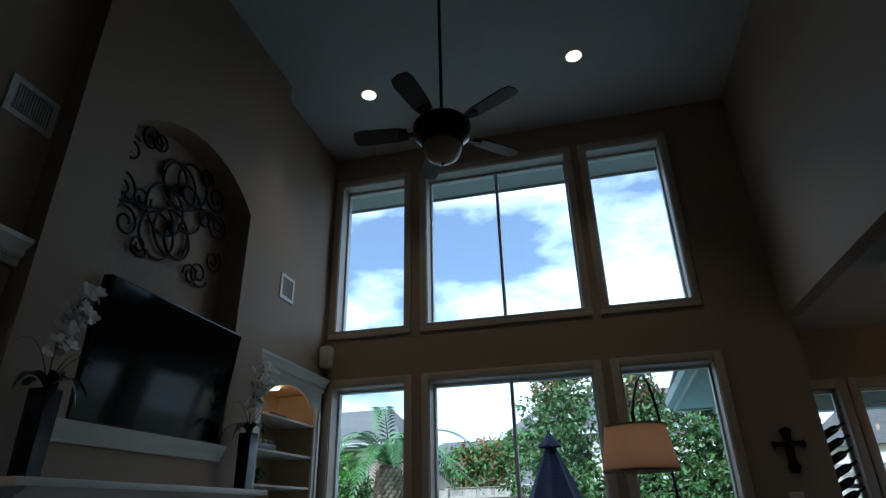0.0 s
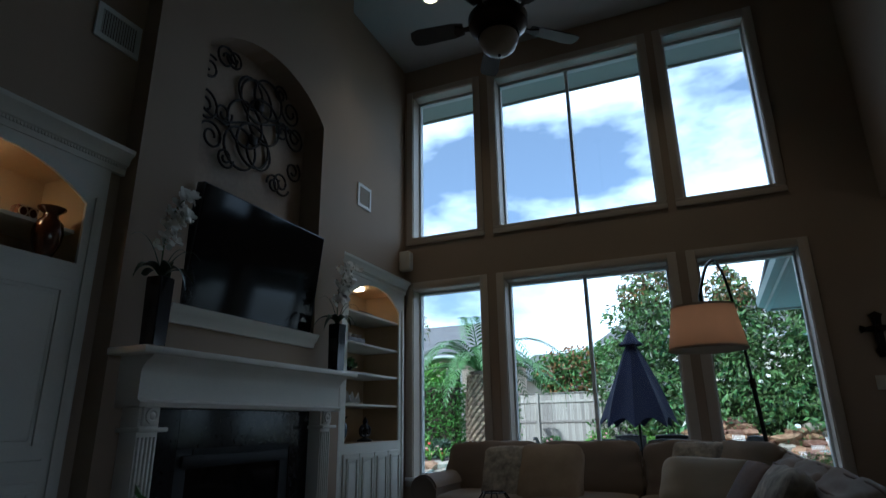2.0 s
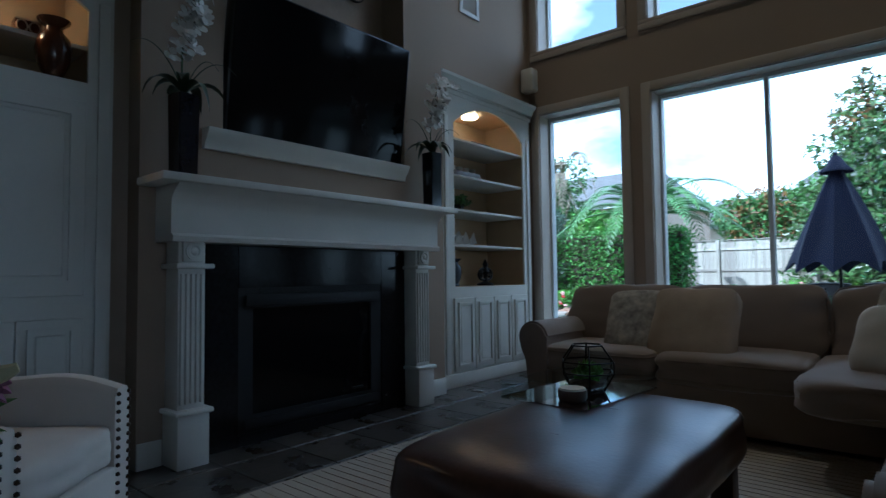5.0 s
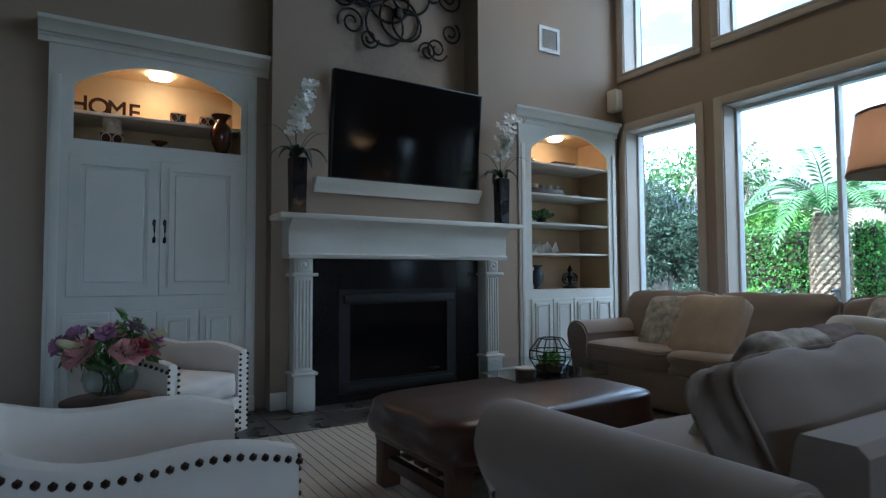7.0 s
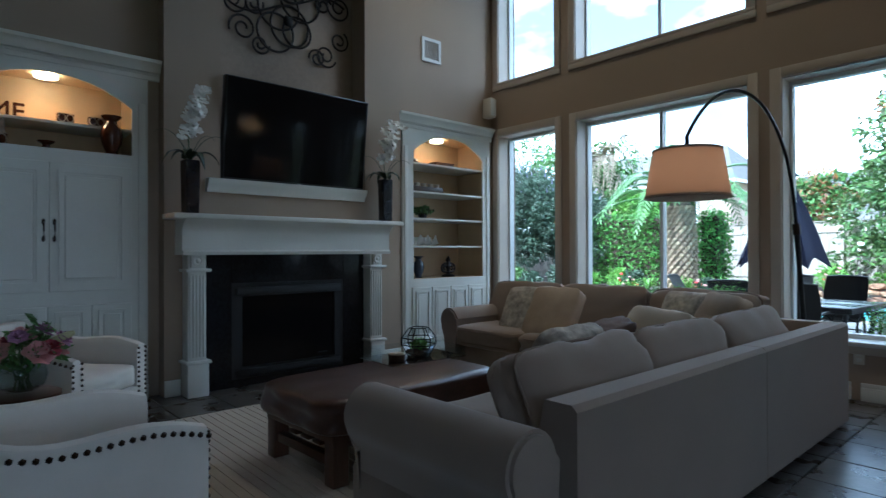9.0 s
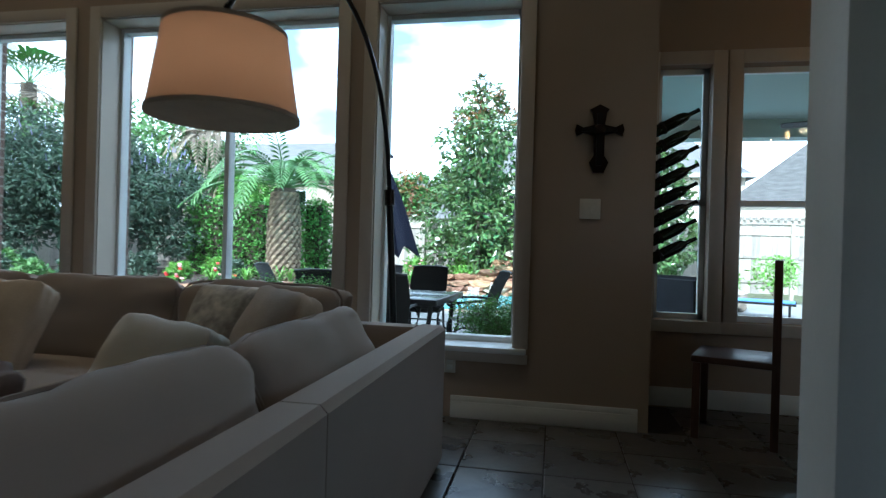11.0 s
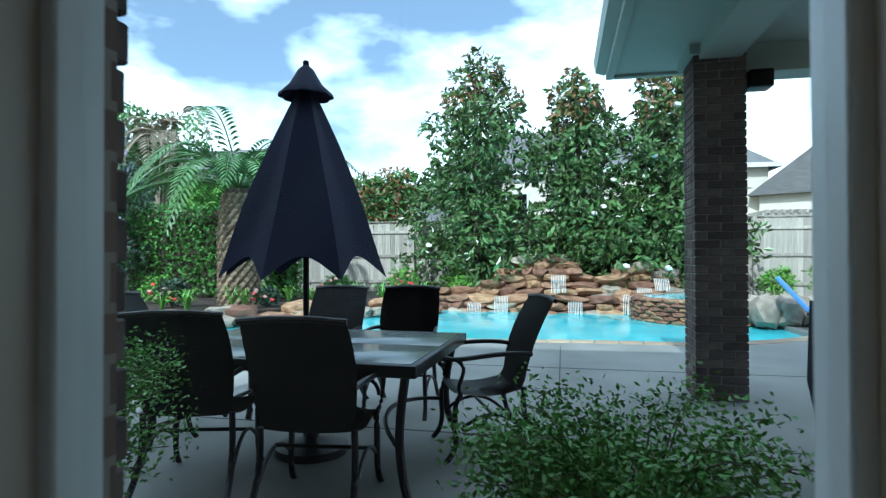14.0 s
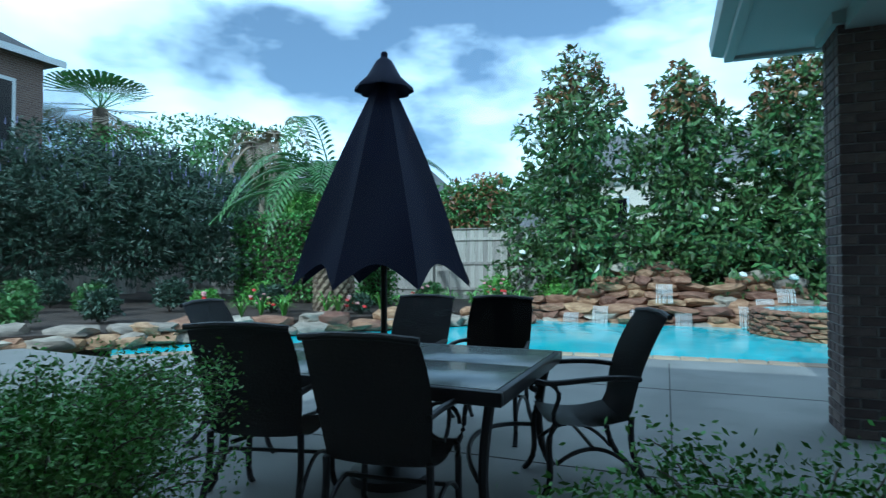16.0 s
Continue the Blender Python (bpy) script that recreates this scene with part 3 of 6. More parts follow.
for y in (1.645, 3.44):
    p = part("column", box(box(B(), BX, BX + 0.17, y, y + 0.17, 0.0, 0.26, 0.006), BX, BX + 0.135, y + 0.012, y + 0.158, 0.26, 1.14, 0.004), M_WHITE, fp)
    bm = B()
    for k in range(5):
        box(bm, BX + 0.13, BX + 0.15, y + 0.022 + k * 0.027, y + 0.036 + k * 0.027, 0.31, 0.96, 0.006)
    part("fluting", bm, M_WHITE, p)
    for z in (0.26, 0.985):
        part("band", box(B(), BX, BX + 0.185, y - 0.018, y + 0.188, z, z + 0.025, 0.008), M_WHITE, p)
    bm = box(B(), BX + 0.13, BX + 0.155, y + 0.03, y + 0.14, 1.02, 1.125, 0.004)
    q = [(0.045, 0), (0.045, 0.01), (0.03, 0.012), (0.022, 0.006), (0.012, 0.014), (0.001, 0.016)]
    bl = B()
    lathe(bl, q, 20)
    bl.transform(pose(BX + 0.155, y + 0.085, 1.073, 0, 90, 0))
    part("rosette", bm, M_WHITE, p)
    part("rosette_disc", bl, M_WHITE, p)
prof = [(BX, 1.12), (BX + 0.19, 1.12), (BX + 0.20, 1.145), (BX + 0.175, 1.16), (BX + 0.175, 1.30), (BX + 0.18, 1.33), (BX + 0.21, 1.365), (BX + 0.25, 1.39), (BX + 0.26, 1.40), (BX, 1.40)]
part("frieze", prism(B(), prof, "y", 1.60, 3.66), M_WHITE, fp)
part("mantel_shelf", box(B(), BX, BX + 0.30, 1.50, 3.76, 1.40, 1.44, 0.008), M_WHITE, fp)
led = solid("tv_ledge", prism(B(), [(BX, 1.64), (BX + 0.03, 1.64), (BX + 0.035, 1.67), (BX + 0.06, 1.70), (BX + 0.075, 1.73), (BX + 0.08, 1.75), (BX - 0.2, 1.75)], "y", 1.71, 3.255), M_WHITE, "cream moulded ledge under the television", "ledge")
tv = thing("television", "large flat black television standing in the arched niche", "television", pose(-2.80, 0, 1.752, 0, 7, 0) @ Matrix.Diagonal((1, 1.045, 1.045, 1)) @ pose(2.80, -0.225, -1.752))
part("housing", box(B(), -2.83, -2.755, 2.0, 3.36, 1.762, 2.60, 0.008), M_TVB, tv)
part("screen", box(B(), -2.757, -2.750, 2.015, 3.345, 1.785, 2.588), M_TV, tv)
part("stand_foot", box(B(), -2.86, -2.70, 2.4, 2.96, 1.752, 1.763, 0.003), M_TVB, tv)
part("mount", box(B(), -2.94, -2.83, 2.5, 2.86, 2.0, 2.4), M_TVB, tv)
part("indicator", box(B(), -2.7505, -2.748, 2.66, 2.70, 1.772, 1.776), M_SASH, tv)

# wrought-iron scroll in the niche
art = thing("wall_scroll", "dark wrought-iron scroll wall hanging in the niche", "wall art")


def ring(cy, cz, r, a0=0, a1=360, k=28, grow=1.0):
    return [(-2.915, cy + r * (1 + (grow - 1) * i / k) * math.cos(radians(a0 + (a1 - a0) * i / k)), cz + r * (1 + (grow - 1) * i / k) * math.sin(radians(a0 + (a1 - a0) * i / k))) for i in range(k + 1)]


AY, AZ = 2.56, 3.49
for s in (1, -1):
    for cy, cz, r in ((0.0, 0.17, 0.16), (0.13, 0.24, 0.15), (0.10, 0.05, 0.17), (-0.07, 0.2, 0.12)):
        part("ring", tube(B(), ring(AY + 1.1 * cy * s, AZ + 1.25 * cz * s, r * 1.2), 0.011, 6), M_IRON, art)
    for cy, cz, r, a0 in ((0.42, 0.30, 0.10, 200), (0.50, 0.10, 0.11, 150), (0.33, 0.08, 0.075, 20), (-0.36, 0.36, 0.09, -20), (-0.50, 0.20, 0.085, 60), (-0.27, 0.40, 0.07, 190), (0.27, 0.40, 0.07, 0)):
        part("scroll", tube(B(), ring(AY + 1.08 * cy * s, AZ + 1.12 * cz * s, r * 1.3, a0, a0 + 560 * s, 40, 0.25), 0.010, 6), M_IRON, art)
    part("stem", tube(B(), bez((-2.915, AY - 0.1 * s, AZ + 0.05 * s), (-2.915, AY + 0.1 * s, AZ - 0.1 * s), (-2.915, AY + 0.3 * s, AZ + 0.3 * s), (-2.915, AY + 0.6 * s, AZ + 0.12 * s)), 0.010, 6), M_IRON, art)
    part("rosette", lump(B(), 0.05, 0.09, 0.09, 3, m=Matrix.Translation((-2.90, AY + 0.02 * s, AZ + 0.17 * s))), M_IRON, art)


# ---- built-in cabinets ----
def raised_panel(bm, x, y0, y1, z0, z1):
    box(bm, x, x + 0.02, y0, y1, z0, z1, 0.003, 1)
    return bm


def moulding(x, y0, y1, z0, z1):
    bm = B()
    k = 0.055 if y1 - y0 > 0.3 else 0.04
    pierced(bm, "x", x + 0.02, x + 0.034, y0 + k, y1 - k, z0 + k, z1 - k, [(y0 + k + 0.016, y1 - k - 0.016, z0 + k + 0.016, z1 - k - 0.016)])
    return bm


def field(x, y0, y1, z0, z1):
    k = 0.09 if y1 - y0 > 0.3 else 0.07
    return box(B(), x + 0.016, x + 0.029, y0 + k, y1 - k, z0 + k, z1 - k, 0.008, 1)


def crown(bm, y0, y1, z0, x):
    pr = [(x - 0.02, z0), (x + 0.008, z0), (x + 0.012, z0 + 0.05), (x + 0.03, z0 + 0.06), (x + 0.045, z0 + 0.10), (x + 0.075, z0 + 0.125), (x + 0.08, z0 + 0.15), (x - 0.02, z0 + 0.15)]
    prism(bm, pr, "y", y0, y1)
    n = int((y1 - y0) / 0.018)
    for i in range(n):
        box(bm, x + 0.012, x + 0.022, y0 + i * (y1 - y0) / n, y0 + (i + 0.6) * (y1 - y0) / n, z0 + 0.035, z0 + 0.052)


FX = -2.82


def builtin(name, label, y0, y1, a, b, c0, c1, open0, spring, rise, shelves, doors, drawers):
    c = thing(name, label, "built-in cabinet")
    bm = pierced(B(), "x", FX - 0.02, FX, y0, y1, 0.0, 2.50, [(a, b, open0, spring + rise + 0.01)])
    spandrels(bm, a, b, spring, rise, spring + rise + 0.01, FX - 0.02, FX)
    for q in (y0 + 0.02, y1 - 0.07):
        box(bm, FX, FX + 0.014, q, q + 0.05, 0.12, 2.3, 0.004)
    box(bm, FX, FX + 0.02, y0, y1, 0.0, 0.11, 0.004)
    part("face_frame", bm, M_WHITE, c)
    for q in ((-3.3, FX - 0.02, a - 0.05, a - 0.03, 0.02, 2.495), (-3.3, FX - 0.02, b + 0.03, b + 0.05, 0.02, 2.495), (-3.32, -3.3, a - 0.05, b + 0.05, 0.02, 2.495),
              (-3.3, FX - 0.02, a - 0.03, b + 0.03, 2.475, 2.495), (-3.3, FX - 0.02, a - 0.03, b + 0.03, open0 - 0.03, open0)):
        part("inner_panel", box(B(), *q), M_BACKING, c)
    part("crown_moulding", (lambda q: (crown(q, c0, c1, 2.50, FX), q)[1])(B()), M_WHITE, c)
    for z in shelves:
        part("shelf", box(B(), -3.298, FX - 0.025 if len(shelves) > 1 else -2.93, a - 0.028, b + 0.028, z - 0.022, z, 0.003), M_WHITE, c)
    for d0, d1, e0, e1 in doors + drawers:
        bm = B()
        raised_panel(bm, FX, d0, d1, e0, e1)
        d = part("door", bm, M_WHITE, c)
        part("moulding", moulding(FX, d0, d1, e0, e1), M_WHITE, d)
        part("raised_panel", field(FX, d0, d1, e0, e1), M_WHITE, d)
        if (d0, d1, e0, e1) in doors and e1 - e0 > 0.7:
            hy = d1 - 0.03 if d0 < (y0 + y1) / 2 - 0.1 else d0 + 0.03
            zc = e0 + 0.44
            bm = tube(B(), [(FX + 0.02, hy, zc - 0.06), (FX + 0.045, hy, zc - 0.05), (FX + 0.05, hy, zc), (FX + 0.045, hy, zc + 0.05), (FX + 0.02, hy, zc + 0.06)], 0.006)
            for q in (-0.06, 0.06):
                lump(bm, 0.012, 0.022, 0.05, 1, 1, m=Matrix.Translation((FX + 0.022, hy, zc + q)))
            part("handle", bm, M_BRONZE, d)
    fit_ = part("downlight", lathe(B(), [(0.075, 2.447), (0.075, 2.467), (0.06, 2.474)], 24, (-3.06, (a + b) / 2)), glow("warm lamp glass", (1, 0.78, 0.45), 9), c, "glowing warm downlight")
    lamp = spot("cabinet_light", -3.06, (a + b) / 2, 2.435, 4, (1, 0.36, 0.07), 2.7, 0.06)
    return c


builtin("tv_armoire", "cream built-in cabinet with a lit arched display niche and panelled doors", 0.0, 1.30, 0.14, 1.188, -0.06, 1.385, 1.89, 2.25, 0.185, [2.11],
        [(0.12, 0.648, 0.86, 1.79), (0.653, 1.18, 0.86, 1.79)], [(0.10 + k * 0.272, 0.364 + k * 0.272, 0.15, 0.755) for k in range(4)])
builtin("bookcase", "cream built-in bookcase with a lit arched top and cupboard doors", 3.83, 5.20, 3.985, 5.075, 3.755, 5.225, 0.84, 2.255, 0.205, [1.21, 1.52, 1.82, 2.14],
        [(3.955 + k * 0.285, 4.23 + k * 0.285, 0.13, 0.745) for k in range(4)], [])


def vent(y0, y1, z0, z1, label):
    v = thing("air_vent", label, "air vent")
    bm = pierced(B(), "x", LX, LX + 0.012, y0, y1, z0, z1, [(y0 + 0.035, y1 - 0.035, z0 + 0.035, z1 - 0.035)])
    part("frame", bm, M_SASH, v)
    part("backing", box(B(), LX + 0.001, LX + 0.003, y0 + 0.03, y1 - 0.03, z0 + 0.03, z1 - 0.03), M_FIREBOX, v)
    n = int((y1 - y0 - 0.07) / 0.018)
    for i in range(n):
        y = y0 + 0.04 + i * 0.018
        part("slat", prism(B(), [(LX + 0.003, y), (LX + 0.011, y + 0.006), (LX + 0.011, y + 0.008), (LX + 0.003, y + 0.002)], "z", z0 + 0.035, z1 - 0.035), M_SASH, v)


vent(4.14, 4.42, 3.30, 3.57, "square white louvred air vent on the wall")
vent(1.06, 1.37, 3.33, 3.575, "white louvred air vent high on the wall")
sp = thing("wall_speaker", "small white loudspeaker bracketed in the corner", "speaker")
part("cabinet", box(B(), -2.84, -2.70, 5.09, 5.2, 2.78, 3.02, 0.02, 3), M_PLASTIC, sp)
part("grille", box(B(), -2.705, -2.695, 5.10, 5.19, 2.80, 3.0, 0.004), M_SASH, sp)
part("bracket", box(B(), -2.86, -2.80, 5.18, 5.285, 2.86, 2.92), M_PLASTIC, sp)

# ---- ceiling fan and downlights ----
for x in (-1.94, 0.38):
    d = thing("downlight", "round recessed ceiling downlight, lit", "downlight", group="ceiling downlights")
    part("trim_ring", lathe(B(), [(0.085, CEIL - 0.006), (0.1, CEIL - 0.004), (0.1, CEIL - 0.001)], 28, (x, 4.09)), M_SASH, d)
    part("lamp", lathe(B(), [(0.07, CEIL - 0.012), (0.078, CEIL - 0.008), (0.08, CEIL - 0.006)], 24, (x, 4.09)), glow("downlight glass", (1, 0.72, 0.38), 5), d)
    spot("downlight_lamp", x, 4.09, CEIL - 0.03, 30, (1, 0.75, 0.45), 1.6, 0.06)
FXc, FYc = -0.73, 2.6
fan = thing("ceiling_fan", "dark bronze ceiling fan with five walnut blades and a glass bowl", "ceiling fan", pose(FXc, FYc, 0))
part("downrod", tube(B(), [(0, 0, 3.9), (0, 0, CEIL)], 0.014, 10), M_BRONZE, fan)
part("canopy", lathe(B(), [(0.02, CEIL - 0.1), (0.06, CEIL - 0.04), (0.07, CEIL - 0.001)], 24), M_BRONZE, fan)
part("motor", lathe(B(), [(0.03, 3.98), (0.08, 3.96), (0.19, 3.9), (0.22, 3.86), (0.215, 3.80), (0.17, 3.76), (0.12, 3.73), (0.11, 3.70)], 32), M_BRONZE, fan)
part("light_bowl", lathe(B(), [(0.14, 3.71), (0.145, 3.68), (0.12, 3.61), (0.07, 3.57), (0.015, 3.555)], 28), mat("frosted amber glass", (0.32, 0.25, 0.18), 0.4), fan)
part("bowl_rim", lathe(B(), [(0.15, 3.70), (0.155, 3.715), (0.15, 3.73)], 28), M_BRONZE, fan)
part("finial", lathe(B(), [(0.004, 3.53), (0.014, 3.54), (0.008, 3.56)], 12), M_BRONZE, fan)
bmb = prism(B(), [(0.26, -0.05), (0.34, -0.068), (0.6, -0.076), (0.66, -0.06), (0.675, 0), (0.66, 0.06), (0.6, 0.076), (0.34, 0.068), (0.26, 0.05)], "z", 0, 0.008)
blade_me = mesh_of(bmb, "blade")
iron_me = mesh_of(prism(B(), [(0.16, -0.03), (0.26, -0.016), (0.32, -0.05), (0.34, 0), (0.32, 0.05), (0.26, 0.016), (0.16, 0.03)], "z", -0.012, -0.001), "blade_iron")
for k in range(5):
    m = pose(0, 0, 3.83, 0, 0, 43 + 72 * k) @ pose(0, 0, 0, 12, 0, 0)
    b_ = part("blade", blade_me, M_FANWOOD, fan, at=m)
    part("blade_iron", iron_me, M_BRONZE, fan, at=m)

# ---- seating ----
sofa = thing("sectional_sofa", "grey-beige linen corner sofa with loose back cushions", "sofa")
SX, SY, SF, SA = 1.06, 4.5, 1.27, -1.92
bm = B()
box(bm, 0.12, SX - 0.03, SF + 0.02, 3.6, 0.04, 0.3, 0.02)
box(bm, SA + 0.02, SX - 0.03, 3.66, SY - 0.03, 0.04, 0.3, 0.02)
part("base", bm, M_SOFA, sofa)
bm = B()
prism(bm, [(SX - 0.2, 0.28), (SX - 0.13, 0.645), (SX - 0.12, 0.665), (SX - 0.02, 0.665), (SX, 0.645), (SX, 0.03), (SX - 0.2, 0.03)], "y", SF + 0.22, 3.05)
part("side_back", bm, M_SOFA, sofa)
bm = B()
prism(bm, [(SX - 0.2, 0.28), (SX - 0.13, 0.645), (SX - 0.12, 0.665), (SX - 0.02, 0.665), (SX, 0.645), (SX, 0.03), (SX - 0.2, 0.03)], "y", 3.055, SY)
part("corner_back", bm, M_SOFA, sofa)
bm = B()
prism(bm, [(SY - 0.2, 0.28), (SY - 0.13, 0.645), (SY - 0.12, 0.665), (SY - 0.02, 0.665), (SY - 0.003, 0.645), (SY - 0.003, 0.03), (SY - 0.2, 0.03)], "x", SA + 0.1, SX - 0.13)
part("rear_back", bm, M_SOFA, sofa)


def rolled_arm(L, hgt=0.62, r=0.115):
    """A rolled arm along +y from 0 to L; x is across, the roll leaning to -x."""
    pts = [(0.08, 0.03), (0.08, hgt - 0.1)] + [(-0.02 + r * math.cos(radians(a)), hgt - r + r * math.sin(radians(a))) for a in range(10, 235, 15)] + [(-0.06, hgt - 0.26), (-0.06, 0.03)]
    bm = prism(B(), pts, "y", 0, L)
    es = [e for e in bm.edges if abs(e.verts[0].co.y - e.verts[1].co.y) < 1e-4]
    bmesh.ops.bevel(bm, geom=es, offset=0.015, segments=2, affect="EDGES")
    return bm


a1 = rolled_arm(0.86)
a1.transform(pose(0.17, SF + 0.08, 0, 0, 0, -90) @ Matrix.Diagonal((-1, 1, 1, 1)))
bm = B()
part("arm", a1, M_SOFA, sofa)
a2 = rolled_arm(SY - 3.6)
a2.transform(pose(SA + 0.12, 3.58, 0))
part("arm", a2, M_SOFA, sofa)


def pad(name, sx, sy, sz, m, material, parent, p=0.25, seed=0, n=12, wr=0.05):
    ob = part(name, cushion(B(), sx, sy, sz, None, n, p, wr, seed), material, parent, at=m)
    if name in ("back_cushion", "seat_cushion") and material is M_SOFA:
        for zz in (-0.27, 0.27):
            loop = []
            for i in range(49):
                a = 2 * math.pi * i / 48
                k = (abs(math.cos(a)) ** 8 + abs(math.sin(a)) ** 8) ** 0.125
                loop.append((0.497 * sx * math.cos(a) / k, 0.497 * sy * math.sin(a) / k, zz * sz))
            part("piping", tube(B(), loop, 0.006, 6), M_PIPING, ob)
    return ob


for i, (y, l) in enumerate(((1.95, 0.78), (2.74, 0.78))):
    pad("seat_cushion", 0.70, l, 0.2, pose(0.50, y - 0.05, 0.375, 0, 0, 0), M_SOFA, sofa, 0.15, i)
for i, x in enumerate((-1.42, -0.63)):
    pad("seat_cushion", 0.78, 0.70, 0.2, pose(x, 3.94, 0.375), M_SOFA, sofa, 0.15, 5 + i)
pad("seat_cushion", 1.12, 1.2, 0.2, pose(0.32, 3.76, 0.37), M_SOFA, sofa, 0.12, 9)
for i, (y, l) in enumerate(((1.98, 0.78), (2.77, 0.78), (3.62, 0.8))):
    pad("back_cushion", 0.46, l + 0.05, 0.21, pose(0.82, y - 0.06, 0.56, 0, 62, 0), M_SOFA, sofa, 0.2, 11 + i, 14, 0.1)
for i, x in enumerate((-1.45, -0.62, 0.22)):
    pad("back_cushion", 0.82, 0.46, 0.22, pose(x, 4.27, 0.61, 72, 0, 0), M_SOFA, sofa, 0.3, 17 + i, 14, 0.1)
PG = "loose cushions on the sofa"
for nm, lab, sx, sz, m, mt, sd in (
        ("throw_pillow", "patterned cream and grey square cushion leaning on the sofa back", 0.46, 0.15, pose(-1.20, 3.96, 0.60, 64, 0, 4), M_PILLOW_F, 1),
        ("throw_pillow", "tan woven square cushion leaning on the sofa back", 0.50, 0.16, pose(-0.86, 3.88, 0.60, 62, 0, -3), M_PILLOW_T, 2),
        ("throw_pillow", "patterned cream and grey cushion in the sofa corner", 0.46, 0.15, pose(0.25, 3.93, 0.63, 64, 0, -18), M_PILLOW_F, 3),
        ("throw_pillow", "tan cushion in the sofa corner", 0.48, 0.15, pose(0.50, 3.78, 0.63, 64, 0, -40), M_PILLOW_T, 4),
        ("throw_pillow", "brown ribbed cushion leaning on the sofa side back", 0.46, 0.15, pose(0.42, 2.55, 0.585, 60, 0, -82), M_PILLOW_B, 5),
        ("throw_pillow", "patterned cream cushion leaning on the sofa side back", 0.48, 0.15, pose(0.48, 2.15, 0.585, 60, 0, -86), M_PILLOW_F, 6)):
    ob = pad(nm, sx, sx, sz, m, mt, None, 0.6, sd, 12, 0.05)
    tagged(ob, lab, "cushion", PG)
ob = pad("lumbar_pillow", 0.60, 0.34, 0.15, pose(0.25, 3.5, 0.60, 62, 0, -25), M_PILLOW_W, None, 0.6, 8)
tagged(ob, "cream oblong cushion lying against the corner cushions", "cushion", PG)

# leather ottoman
ot = thing("ottoman", "red-brown leather ottoman table on dark wooden legs", "ottoman", pose(-0.63, 2.01, 0, 0, 0, 2))
pad("leather_top", 0.76, 1.26, 0.2, pose(0, 0, 0.345), M_LEATHER, ot, 0.12, 4, 20, 0.03)
for q in (-0.22, 0.2):
    part("seam", tube(B(), [(-0.35, q, 0.405), (-0.2, q + 0.01, 0.437), (0, q, 0.442), (0.2, q - 0.01, 0.437), (0.35, q, 0.405)], 0.004, 6), M_LEATHER, ot)
part("apron", box(B(), -0.33, 0.33, -0.58, 0.58, 0.225, 0.27, 0.005), M_DARKWOOD, ot)
for x in (-0.29, 0.29):
    for y in (-0.53, 0.53):
        part("leg", box(B(), x - 0.04, x + 0.04, y - 0.045, y + 0.045, 0.012, 0.25, 0.006), M_DARKWOOD, ot)
for y in (-0.53, 0.53):
    part("stretcher", box(B(), -0.25, 0.25, y - 0.025, y + 0.025, 0.10, 0.15, 0.005), M_DARKWOOD, ot)
for k in range(4):
    part("shelf_slat", box(B(), -0.22 + k * 0.12, -0.14 + k * 0.12, -0.505, 0.505, 0.15, 0.17, 0.004), M_DARKWOOD, ot)
mg = solid("magazines", box(box(B(), -0.14, 0.1, -0.12, 0.18, 0, 0.012, 0.002), -0.12, 0.09, -0.1, 0.15, 0.012, 0.022, 0.002), M_PILLOW_W, "pale magazines lying on the ottoman's lower shelf", "magazine", m=pose(-0.61, 1.68, 0.171, 0, 0, 20))
tray = thing("acrylic_tray", "clear acrylic tray on the leather ottoman", "tray", pose(-0.85, 2.39, 0.446, 0, 0, -4))
part("bottom", box(B(), -0.19, 0.19, -0.29, 0.29, 0, 0.006), mat("mirror tray base", (0.5, 0.52, 0.54), 0.05, 1.0, var=0.02, bump=0), tray)
for a in ((-0.19, -0.184, -0.29, 0.29), (0.184, 0.19, -0.29, 0.29), (-0.184, 0.184, -0.29, -0.284), (-0.184, 0.184, 0.284, 0.29)):
    part("side", box(B(), a[0], a[1], a[2], a[3], 0.006, 0.07), M_ACRYL, tray)
for y in (-0.29, 0.29):
    part("handle", tube(B(), [(-0.06, y, 0.07), (-0.05, y, 0.085), (0.05, y, 0.085), (0.06, y, 0.07)], 0.004, 6), M_ACRYL, tray)
ter = thing("terrarium", "geometric glass terrarium with black leading and succulents", "terrarium", pose(-0.84, 2.43, 0.453))
bm = B()
lathe(bm, [(0.07, 0), (0.115, 0.075), (0.115, 0.12), (0.065, 0.185)], 6)
cage = [(e.verts[0].co.copy(), e.verts[1].co.copy()) for e in bm.edges]
bmesh.ops.delete(bm, geom=[f for f in bm.faces if f.calc_center_median().z > 0.18], context="FACES")
part("glass", bm, M_ACRYL, ter, smooth=False)
bm = B()
for p, q in cage:
    tube(bm, [p, q], 0.0035, 5)
part("leading", bm, M_BLACKMET, ter)
part("moss", lump(B(), 0.14, 0.14, 0.05, 2, m=Matrix.Translation((0, 0, 0.026))), M_SOIL_SHADE, ter)
me = leaves("succulent", [(0, 0, 0.07, 0.05, 0.05, 0.035)], 160, 0.05, 5, 0.5, 0.3, -0.6)
part("succulent", me, L_LIGHT, ter)
cd = thing("candle", "low round candle in a wooden dish", "candle", pose(-0.80, 2.22, 0.453))
part("holder", lathe(B(), [(0.05, 0), (0.055, 0.01), (0.055, 0.04)], 24), M_DARKWOOD, cd)
part("wax", lathe(B(), [(0.05, 0.04), (0.048, 0.047), (0.01, 0.046)], 24), M_PILLOW_W, cd)

